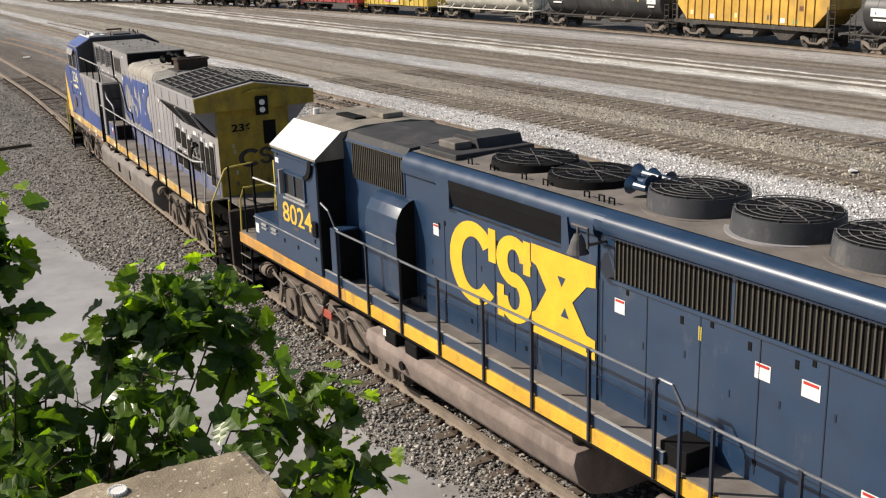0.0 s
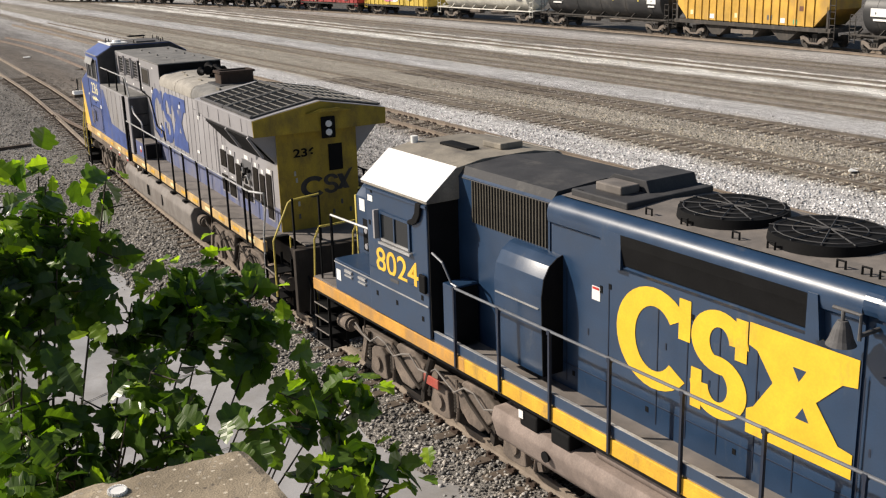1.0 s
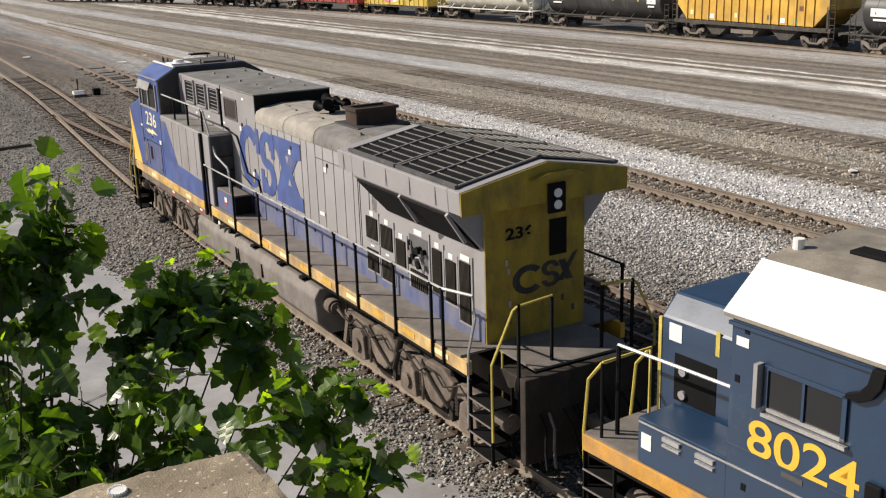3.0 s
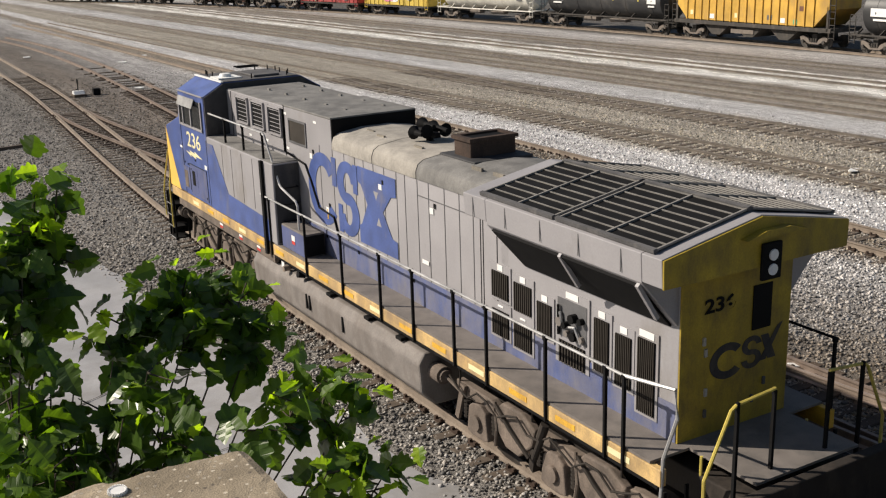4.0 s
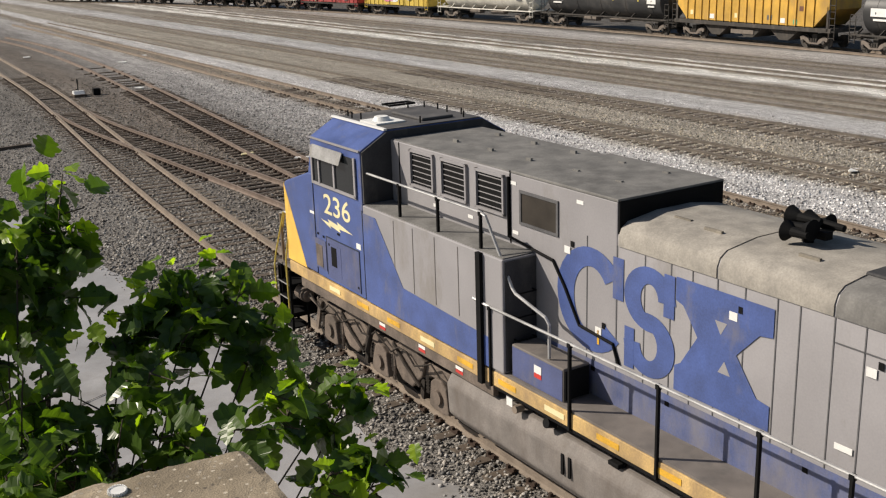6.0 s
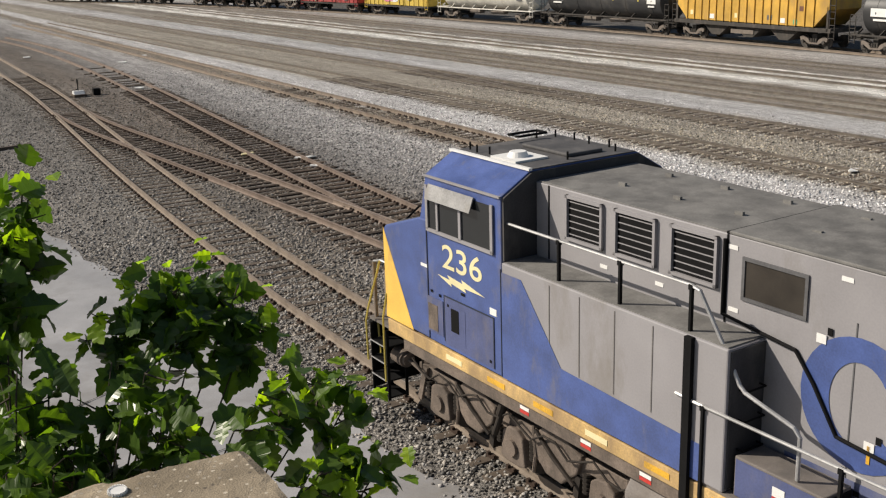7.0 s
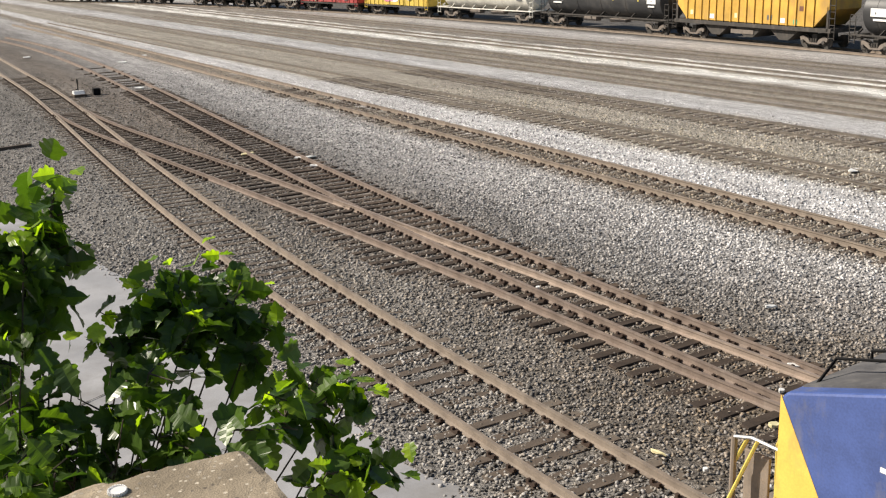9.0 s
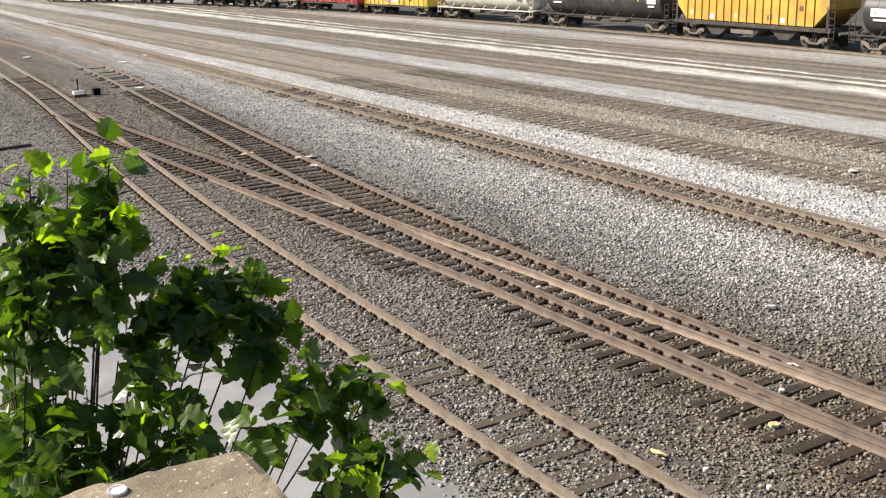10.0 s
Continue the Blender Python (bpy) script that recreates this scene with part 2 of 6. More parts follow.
# ---------- ground: one sheet, coloured in strips that run with the tracks ----------
def yard_material(name, island=False):
    m = bpy.data.materials.new(name)
    m.use_nodes = True
    nt = m.node_tree
    L, N = nt.links.new, nt.nodes.new
    bs = nt.nodes["Principled BSDF"]
    geo = N("ShaderNodeNewGeometry")

    def dot(v):
        d = N("ShaderNodeVectorMath")
        d.operation = "DOT_PRODUCT"
        L(geo.outputs["Position"], d.inputs[0])
        d.inputs[1].default_value = v
        return d.outputs["Value"]

    def math_(op, a, b=0.0, c=None):
        n = N("ShaderNodeMath")
        n.operation = op
        for i, x in enumerate((a, b) if c is None else (a, b, c)):
            if isinstance(x, (int, float)):
                n.inputs[i].default_value = x
            else:
                L(x, n.inputs[i])
        return n.outputs[0]

    def noise_(scale, detail=4, src=None, rough=0.6):
        n = N("ShaderNodeTexNoise")
        n.inputs["Scale"].default_value, n.inputs["Detail"].default_value, n.inputs["Roughness"].default_value = scale, detail, rough
        L(src or geo.outputs["Position"], n.inputs["Vector"])
        return n.outputs["Fac"]

    q, r = dot(ALONG), dot(ACROSS)
    step = N("ShaderNodeMapRange")
    step.interpolation_type = "SMOOTHSTEP"
    step.inputs["From Min"].default_value, step.inputs["From Max"].default_value = 21, 28
    L(r, step.inputs["Value"])
    shift = math_("MULTIPLY", math_("MULTIPLY", q, 0.04), step.outputs[0])
    rr = math_("ADD", r, shift)
    wob = math_("MULTIPLY", math_("SUBTRACT", noise_(0.35, 5), 0.5), 2.2)
    rr = math_("ADD", rr, wob)
    ramp = N("ShaderNodeValToRGB")
    L(math_("DIVIDE", rr, 70.0), ramp.inputs["Fac"])
    stops = ((0, 0.229, 0.215, 0.197), (7.5, 0.229, 0.215, 0.197), (10, 0.211, 0.196, 0.177), (14, 0.193, 0.165, 0.14), (16.5, 0.227, 0.216, 0.205), (18.6, 0.366, 0.351, 0.34), (20.8, 0.441, 0.425, 0.413), (22.2, 0.235, 0.204, 0.167), (23.6, 0.246, 0.214, 0.174), (24.8, 0.60, 0.585, 0.58), (27.4, 0.62, 0.607, 0.602), (28.8, 0.329, 0.292, 0.242), (33.4, 0.368, 0.331, 0.277), (35.4, 0.244, 0.214, 0.177), (37.2, 0.561, 0.553, 0.553), (39.2, 0.51, 0.501, 0.493), (40.6, 0.244, 0.215, 0.181), (42, 0.356, 0.323, 0.273), (44, 0.219, 0.194, 0.165), (47.4, 0.346, 0.316, 0.27), (49, 0.207, 0.182, 0.157), (54, 0.284, 0.259, 0.23), (57.4, 0.507, 0.49, 0.481), (58.8, 0.48, 0.463, 0.455), (60, 0.125, 0.117, 0.108))
    els = ramp.color_ramp.elements
    while len(els) > 1:
        els.remove(els[0])
    els[0].position, els[0].color = 0, (*[v * 1.22 for v in stops[0][1:]], 1)
    for p, *c in stops[1:]:
        el = els.new(p / 70)
        el.color = (*[v * 1.22 if v < 0.3 else v + 0.066 for v in c], 1)
    col = ramp.outputs["Color"]
    # streaks along the tracks
    mp = N("ShaderNodeCombineXYZ")
    L(math_("MULTIPLY", q, 0.11), mp.inputs[0])
    L(math_("MULTIPLY", rr, 1.3), mp.inputs[1])
    streak = noise_(1.0, 6, mp.outputs[0], 0.7)

    def band(c, w, lo, hi):
        d = math_("ABSOLUTE", math_("SUBTRACT", rr, c))
        b = N("ShaderNodeMapRange")
        b.inputs["From Min"].default_value, b.inputs["From Max"].default_value = w, w * 0.4
        L(d, b.inputs["Value"])
        n = N("ShaderNodeMapRange")
        n.inputs["From Min"].default_value, n.inputs["From Max"].default_value = lo, hi
        L(noise_(0.9, 5, mp.outputs[0], 0.7), n.inputs["Value"])
        return math_("MULTIPLY", b.outputs[0], n.outputs[0])

    white = math_("MAXIMUM", band(46.4, 1.3, 0.33, 0.50), math_("MAXIMUM", band(50.4, 0.5, 0.40, 0.54), band(48.6, 0.8, 0.36, 0.50)))
    mx = N("ShaderNodeMix")
    mx.data_type = "RGBA"
    L(white, mx.inputs["Factor"]), L(col, mx.inputs["A"])
    mx.inputs["B"].default_value = (0.95, 0.93, 0.88, 1)
    # a rust-brown spill along the third track
    def ease(x, a, b):
        n = N("ShaderNodeMapRange")
        n.interpolation_type = "SMOOTHSTEP"
        n.inputs["From Min"].default_value, n.inputs["From Max"].default_value = a, b
        L(x, n.inputs["Value"])
        return n.outputs[0]

    spill = math_("MULTIPLY", math_("MULTIPLY", ease(q, 20, 9), math_("MULTIPLY", ease(r, 8.5, 13), ease(r, 22.0, 17.5))), ease(noise_(0.55, 5), 0.25, 0.50))
    mx2 = N("ShaderNodeMix")
    mx2.data_type = "RGBA"
    L(math_("MULTIPLY", spill, 0.9), mx2.inputs["Factor"]), L(mx.outputs["Result"], mx2.inputs["A"])
    mx2.inputs["B"].default_value = (0.19, 0.155, 0.118, 1)
    fine = noise_(26.0, 4, None, 0.75)
    mid = noise_(3.0, 5)
    f1 = N("ShaderNodeMapRange")
    f1.inputs["From Min"].default_value, f1.inputs["From Max"].default_value, f1.inputs["To Min"].default_value, f1.inputs["To Max"].default_value = 0.38, 0.62, 0.08, 1.6
    L(fine, f1.inputs["Value"])
    f2 = N("ShaderNodeMapRange")
    f2.inputs["From Min"].default_value, f2.inputs["From Max"].default_value, f2.inputs["To Min"].default_value, f2.inputs["To Max"].default_value = 0.3, 0.7, 0.78, 1.2
    L(mid, f2.inputs["Value"])
    f3 = N("ShaderNodeMapRange")
    f3.inputs["From Min"].default_value, f3.inputs["From Max"].default_value, f3.inputs["To Min"].default_value, f3.inputs["To Max"].default_value = 0.3, 0.7, 0.6, 1.35
    L(streak, f3.inputs["Value"])
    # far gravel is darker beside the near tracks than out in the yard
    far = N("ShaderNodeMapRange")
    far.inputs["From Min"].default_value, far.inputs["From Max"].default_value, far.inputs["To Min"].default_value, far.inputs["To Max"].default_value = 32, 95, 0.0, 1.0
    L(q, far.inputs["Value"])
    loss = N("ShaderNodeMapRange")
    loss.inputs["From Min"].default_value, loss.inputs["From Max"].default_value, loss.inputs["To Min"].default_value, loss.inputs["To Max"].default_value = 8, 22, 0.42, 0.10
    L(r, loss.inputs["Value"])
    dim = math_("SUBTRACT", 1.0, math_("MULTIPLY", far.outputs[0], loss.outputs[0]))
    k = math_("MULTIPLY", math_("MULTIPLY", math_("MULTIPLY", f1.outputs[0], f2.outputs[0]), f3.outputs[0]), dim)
    if island:
        isl = N("ShaderNodeMapRange")
        isl.inputs["To Min"].default_value, isl.inputs["To Max"].default_value = 0.14, 1.70
        L(geo.outputs["Random Per Island"], isl.inputs["Value"])
        k = math_("MULTIPLY", math_("MULTIPLY", f2.outputs[0], isl.outputs[0]), dim)
    sc = N("ShaderNodeVectorMath")
    sc.operation = "SCALE"
    L(mx2.outputs["Result"], sc.inputs[0]), L(k, sc.inputs["Scale"])
    if island:
        hue = N("ShaderNodeHueSaturation")
        h2 = N("ShaderNodeMapRange")
        h2.inputs["To Min"].default_value, h2.inputs["To Max"].default_value = 0.4, 1.5
        frac = math_("FRACT", math_("MULTIPLY", geo.outputs["Random Per Island"], 17.0))
        L(frac, h2.inputs["Value"]), L(h2.outputs[0], hue.inputs["Saturation"]), L(sc.outputs[0], hue.inputs["Color"])
        L(hue.outputs[0], bs.inputs["Base Color"])
    else:
        L(sc.outputs[0], bs.inputs["Base Color"])
        b = N("ShaderNodeBump")
        b.inputs["Strength"].default_value, b.inputs["Distance"].default_value = 0.9, 0.05
        L(fine, b.inputs["Height"]), L(b.outputs[0], bs.inputs["Normal"])
    bs.inputs["Roughness"].default_value = 0.9
    bs.inputs["Specular IOR Level"].default_value = 0.25
    return m


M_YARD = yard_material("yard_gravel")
M_STONE = yard_material("ballast_stone", True)
M_TIE = mat("weathered_tie", (0.105, 0.08, 0.06), 0.9, var=0.4, scale=1.2, fine=30, bump=0.5, dirt=(0.17, 0.145, 0.115), dirt_amount=0.5)
M_TIEDARK = mat("dark_oiled_tie", (0.062, 0.047, 0.037), 0.9, var=0.4, scale=1.2, fine=30, bump=0.5, dirt=(0.12, 0.085, 0.06), dirt_amount=0.45, spec=0.2)
M_PLATE = mat("rusty_tie_plate", (0.05, 0.03, 0.02), 0.8, bump=0.2)
M_PAVE = mat("grey_pavement", (0.36, 0.358, 0.365), 0.5, var=0.22, scale=0.8, fine=60, bump=0.12, dirt=(0.22, 0.21, 0.195), dirt_amount=0.5)
M_BRIGHTRAIL = mat("polished_guard_rail", (0.34, 0.27, 0.22), 0.5, 0.25)
M_CRACK = mat("pavement_crack", (0.07, 0.065, 0.06), 0.9)


def concrete():
    """Old exposed-aggregate concrete: tan paste, pale and dark chips, pits."""
    m = mat("weathered_concrete", (0.33, 0.275, 0.20), 0.92, var=0.35, scale=7, fine=260, bump=0.3, dirt=(0.20, 0.165, 0.115), dirt_amount=0.45, spec=0.2)
    nt = m.node_tree
    L, N = nt.links.new, nt.nodes.new
    bs = nt.nodes["Principled BSDF"]
    old = bs.inputs["Base Color"].links[0].from_socket
    tc, vo = N("ShaderNodeTexCoord"), N("ShaderNodeTexVoronoi")
    vo.inputs["Scale"].default_value = 95
    vo.inputs["Randomness"].default_value = 1.0
    L(tc.outputs["Object"], vo.inputs["Vector"])
    chip = N("ShaderNodeMapRange")
    chip.inputs["From Min"].default_value, chip.inputs["From Max"].default_value, chip.inputs["To Min"].default_value, chip.inputs["To Max"].default_value = 0.30, 0.42, 1.0, 0.0
    L(vo.outputs["Distance"], chip.inputs["Value"])
    pick = N("ShaderNodeSeparateColor")
    L(vo.outputs["Color"], pick.inputs[0])
    few = N("ShaderNodeMapRange")
    few.inputs["From Min"].default_value, few.inputs["From Max"].default_value = 0.62, 0.66
    L(pick.outputs[0], few.inputs["Value"])
    fac = N("ShaderNodeMath")
    fac.operation = "MULTIPLY"
    L(chip.outputs[0], fac.inputs[0]), L(few.outputs[0], fac.inputs[1])
    ramp = N("ShaderNodeValToRGB")
    ramp.color_ramp.elements[0].color, ramp.color_ramp.elements[1].color = (0.12, 0.10, 0.08, 1), (0.62, 0.55, 0.44, 1)
    L(pick.outputs[1], ramp.inputs["Fac"])
    mx = N("ShaderNodeMix")
    mx.data_type = "RGBA"
    L(fac.outputs[0], mx.inputs["Factor"]), L(old, mx.inputs["A"]), L(ramp.outputs[0], mx.inputs["B"])
    L(mx.outputs["Result"], bs.inputs["Base Color"])
    return m


M_CONCRETE = concrete()


bm = B()
bmesh.ops.create_grid(bm, x_segments=4, y_segments=4, size=900)
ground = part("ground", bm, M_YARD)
ground.location = (0, 300, -0.20)
tagged(ground, "grey and tan ballast and gravel of a wide rail yard", "ground", kind="structure")

# pavement along the near side of the yard
def pave_edge(q):
    return 8.55 - 0.108 * q + 0.10 * math.sin(q * 1.7) + 0.06 * math.sin(q * 4.1 + 1)


bm = B()
top0, top1 = [], []
for i in range(0, 91):
    q = -8 + 0.5 * i
    top0.append(bm.verts.new(yard(q, -14, -0.175)))
    top1.append(bm.verts.new(yard(q, pave_edge(q), -0.19)))
for i in range(90):
    bm.faces.new((top0[i], top1[i], top1[i + 1], top0[i + 1]))
r_ = bmesh.ops.extrude_face_region(bm, geom=list(bm.faces))
bmesh.ops.translate(bm, vec=(0, 0, -0.2), verts=[v for v in r_["geom"] if isinstance(v, bmesh.types.BMVert)])
pavement = part("pavement", bm, M_PAVE)
tagged(pavement, "smooth grey concrete pavement beside the ballast", "pavement", kind="structure")
for pts in ([(14.3, 1.5), (14.9, 3.2), (15.6, 4.6), (15.9, 6.3)], [(18.2, 1.0), (18.6, 2.7), (19.2, 3.9), (19.0, 5.7)], [(16.5, 2.2), (17.6, 2.6), (18.6, 2.7)]):
    bm = B()
    for a, b in zip(pts, pts[1:]):
        n = 6
        for k in range(n):
            p0 = yard(a[0] + (b[0] - a[0]) * k / n, a[1] + (b[1] - a[1]) * k / n)
            p1 = yard(a[0] + (b[0] - a[0]) * (k + 1) / n, a[1] + (b[1] - a[1]) * (k + 1) / n)
            d = (p1 - p0).normalized()
            s = Vector((d.y, -d.x, 0)) * (0.010 + 0.006 * ((k * 7) % 3))
            z0 = Vector((0, 0, -0.171))
            bm.faces.new([bm.verts.new(v) for v in (p0 - s + z0, p0 + s + z0, p1 + s + z0, p1 - s + z0)])
    part("crack", bm, M_CRACK, pavement)

# concrete retaining wall with its parapet end, beside the camera
WALL_END, WALL_RUN, WALL_IN = Vector((-0.404, 1.891, 0)), Vector((0.503, -0.864, 0)), Vector((-0.887, -0.462, 0))
bm = B()
rnd = random.Random(4)
w_, len_ = 0.40, 9.0
nx, ny = 24, 540
grid = {}
for i in range(nx + 1):
    for j in range(ny + 1):
        p = WALL_END + WALL_IN * (w_ * i / nx) + WALL_RUN * (len_ * j / ny)
        e = min(i, nx - i, j)
        z = 6.85 + noise.noise(p * 14) * 0.003 + noise.noise(p * 60) * 0.0012 - (0.005 if e == 0 else 0) + min(0.0, 0.02 * noise.noise(p * 22) - 0.002) * (1 if e == 0 else 0.35 if e == 1 else 0)
        if e == 0:
            p = p + WALL_IN * 0.006 * noise.noise(p * 25) + WALL_RUN * (0.004 + 0.006 * noise.noise(p * 31))
        grid[i, j] = bm.verts.new((p.x, p.y, z))
for i in range(nx):
    for j in range(ny):
        bm.faces.new((grid[i, j], grid[i + 1, j], grid[i + 1, j + 1], grid[i, j + 1]))
edge = [e for e in bm.edges if e.is_boundary]
r_ = bmesh.ops.extrude_edge_only(bm, edges=edge)
for v in r_["geom"]:
    if isinstance(v, bmesh.types.BMVert):
        v.co.z = -0.2
wall = part("retaining_wall", bm, M_CONCRETE)
tagged(wall, "weathered tan concrete parapet with rough chipped edges", "wall", kind="structure")

# tracks: rails; their ties follow at the end
YARD_TRACKS = {}
for key, pts in TRACKS.items():
    tr = thing("track", "rusty steel rails on dark timber ties" if key not in ("seventh", "eighth", "ninth", "tenth") else "disused rails half buried in tan gravel", "railway track", "yard tracks")
    tagged(tr, kind="structure")
    YARD_TRACKS[key] = tr
    for off in (-0.75, 0.75):
        if key == "diverging" and off > 0:
            # the switch blade and closure rail are worn bright
            part("rail", sweep(B(), pts[:26], [(a, z - 0.006) for a, z in RAIL], off), M_BRIGHTRAIL, tr, "worn bright switch rail")
            part("rail", sweep(B(), pts[25:], [(a, z - 0.006) for a, z in RAIL], off), M_REDRUST, tr)
            continue
        drop = 0.006 if key == "diverging" else 0.075 if key in ("fifth", "sixth", "seventh", "eighth", "ninth", "tenth") else 0.0
        part("rail", sweep(B(), pts, [(a, z - drop) for a, z in RAIL], off), M_FARRAIL if drop > 0.05 else M_REDRUST if key in ("third", "diverging") else M_RUST, tr)



# ---------- locomotives (x forward from the leading coupler, y to the near side) ----------
SIDE = Matrix(((-1, 0, 0, 0), (0, 0, 1, 0), (0, 1, 0, 0), (0, 0, 0, 1)))
REAR = Matrix(((0, 0, -1, 0), (-1, 0, 0, 0), (0, 1, 0, 0), (0, 0, 0, 1)))


M_FADEDRED = mat("faded_red_paint", (0.36, 0.06, 0.04), 0.7, var=0.3, scale=6, fine=40, bump=0.2, dirt=(0.2, 0.15, 0.12), dirt_amount=0.5)


def lettering(name, text, size, m, material, parent, width=None, bold=0.0):
    """Raised characters, their lower left corner at m."""
    cu = bpy.data.curves.new(name, "FONT")
    cu.body, cu.size, cu.extrude, cu.offset = text, size, 0.002, bold
    tmp = bpy.data.objects.new("tmp", cu)
    scene.collection.objects.link(tmp)
    bpy.context.view_layer.update()
    me = bpy.data.meshes.new_from_object(tmp.evaluated_get(bpy.context.evaluated_depsgraph_get()))
    bpy.data.objects.remove(tmp)
    if width:
        xs = [v.co.x for v in me.vertices]
        k = width / (max(xs) - min(xs))
        for v in me.vertices:
            v.co.x *= k
    me.transform(m)
    me.materials.clear()
    me.materials.append(material)
    ob = new(name, me)
    ob.parent = parent
    return ob


def plate(name, x, z, w, h, y, material, parent, label="", out=0.006):
    return part(name, box(B(), x - w / 2, x + w / 2, y, y + out, z - h / 2, z + h / 2), material, parent, label)


def side_shape(pts, y, material, parent, name, label=""):
    return part(name, prism(B(), pts, y, y + 0.004, "y"), material, parent, label)


def ring_pts(cx, cz, rx, rz, tx, tz, a0, a1, n=26):
    """The outline of a thick open ring from angle a0 to a1, degrees."""
    out = []
    for i in range(n + 1):
        a = radians(a0 + (a1 - a0) * i / n)
        out.append((cx - rx * math.cos(a), cz + rz * math.sin(a)))
    for i in range(n, -1, -1):
        a = radians(a0 + (a1 - a0) * i / n)
        out.append((cx - (rx - tx) * math.cos(a), cz + (rz - tz) * math.sin(a)))
    return out


def emblem(e, x, z0, z1, y, length, material, slot_material, label):
    """A painted mark of plain shapes: an open ring with a block, a double curl with blocks, and an hourglass with flared ends."""
    h, w = z1 - z0, length
    zc = (z0 + z1) / 2

    def block(u0, u1, v0, v1, lift):
        part("block", box(B(), x - u1 * w, x - u0 * w, y + lift, y + lift + 0.004, z0 + v0 * h, z0 + v1 * h), material, mark)

    mark = part("emblem", prism(B(), ring_pts(x - 0.19 * w, zc, 0.19 * w, h / 2, 0.095 * w, h * 0.18, 38, 322), y, y + 0.004, "y"), material, e, label)
    block(0.305, 0.358, 0.60, 0.99, 0.001)
    cx = x - 0.485 * w
    part("curl", prism(B(), ring_pts(cx, zc + 0.208 * h, 0.122 * w, 0.292 * h, 0.080 * w, 0.15 * h, 5, 285), y + 0.001, y + 0.005, "y"), material, mark)
    part("curl", prism(B(), ring_pts(cx, zc - 0.208 * h, 0.122 * w, 0.292 * h, 0.080 * w, 0.15 * h, -175, 105), y + 0.002, y + 0.006, "y"), material, mark)
    block(0.552, 0.600, 0.61, 0.99, 0.003)
    block(0.368, 0.415, 0.01, 0.39, 0.003)
    glass = [(0.606, 1), (1, 1), (1, 0.77), (0.95, 0.75), (0.865, 0.52), (0.95, 0.23), (1, 0.21), (1, 0), (0.608, 0), (0.608, 0.22), (0.635, 0.26), (0.705, 0.54), (0.64, 0.77), (0.606, 0.80)]
    part("hourglass", prism(B(), [(x - u * w, z0 + v * h) for u, v in glass], y + 0.003, y + 0.007, "y"), material, mark)
    for pts in ([(0.775, 0.75), (0.825, 0.75), (0.80, 0.64)], [(0.795, 0.32), (0.845, 0.32), (0.82, 0.43)]):
        part("notch", prism(B(), [(x - u * w, z0 + v * h) for u, v in pts], y + 0.007, y + 0.009, "y"), slot_material, mark)
    return mark


def wheelset_mesh():
    bm = B()
    rod(bm, (0, -1.1, 0), (0, 1.1, 0), 0.09, 12)
    for s in (-1, 1):
        rod(bm, (0, s * 0.70, 0), (0, s * 0.82, 0), 0.52, 32)
        rod(bm, (0, s * 0.67, 0), (0, s * 0.70, 0), 0.55, 32)
        rod(bm, (0, s * 0.80, 0), (0, s * 0.90, 0), 0.16, 16)
        for k in range(6):
            a = k * math.pi / 3
            rod(bm, (0.3 * math.cos(a), s * 0.81, 0.3 * math.sin(a)), (0.3 * math.cos(a), s * 0.835, 0.3 * math.sin(a)), 0.05, 8)
    return bm


WHEELSETS = []


def truck(e, xc, gaps, style):
    """A three-axle truck: frame, axle boxes, springs, dampers, brake rigging, pipes."""
    xs = (xc + gaps, xc, xc - gaps)
    for x in xs:
        w = part("wheelset", wheelset_mesh(), M_UNDERDARK, e, "dusty steel wheels on an axle", smooth=True)
        w.location = (x, 0, 0.53)
        WHEELSETS.append((e, w, x))
    a, b = xs[0] + 0.72, xs[-1] - 0.72
    for s in (1, -1):
        y0, y1 = s * 0.98, s * 1.12
        prof = [(a, 0.80), (a, 1.00), (xs[0] - 0.3, 1.0), (xs[0] - 0.75, 0.82), (xs[1] + 0.5, 0.98), (xs[1] - 0.5, 0.98), (xs[1] - 0.95, 0.82), (xs[2] + 0.3, 1.0), (b, 1.0), (b, 0.80),
                (xs[2] + 0.35, 0.76), (xs[2] + 0.7, 0.50), (xs[1] - 0.55, 0.46), (xs[1] - 0.3, 0.72), (xs[1] + 0.3, 0.72), (xs[1] + 0.55, 0.46), (xs[0] - 0.7, 0.50), (xs[0] - 0.35, 0.76)]
        part("truck_frame", prism(B(), prof, y0, y1, "y", 0.02), M_UNDER, e, "cast steel truck side frame thick with dust")
        for x in xs:
            bm = B()
            prism(bm, [(x - 0.30, 0.30), (x - 0.24, 0.74), (x - 0.10, 0.84), (x + 0.10, 0.84), (x + 0.24, 0.74), (x + 0.30, 0.30), (x + 0.16, 0.26), (x - 0.16, 0.26)], s * 1.0, s * 1.2, "y", 0.025)
            rod(bm, (x, s * 1.18, 0.53), (x, s * 1.25, 0.53), 0.13, 14)
            part("axle_box", bm, M_UNDER, e)
            for dx in (-0.40, 0.40):
                bm = B()
                for k in range(5):
                    rod(bm, (x + dx, s * 1.1, 0.46 + 0.065 * k), (x + dx, s * 1.1, 0.495 + 0.065 * k), 0.075, 10)
                part("spring", bm, M_UNDERDARK, e)
        if s > 0:
            for x, d in ((xs[0] + 0.98, 1), (xs[2] - 0.98, -1)):
                bm = B()
                rod(bm, (x - d * 0.02, 1.20, 0.98), (x + d * 0.30, 1.20, 0.98), 0.15, 18)
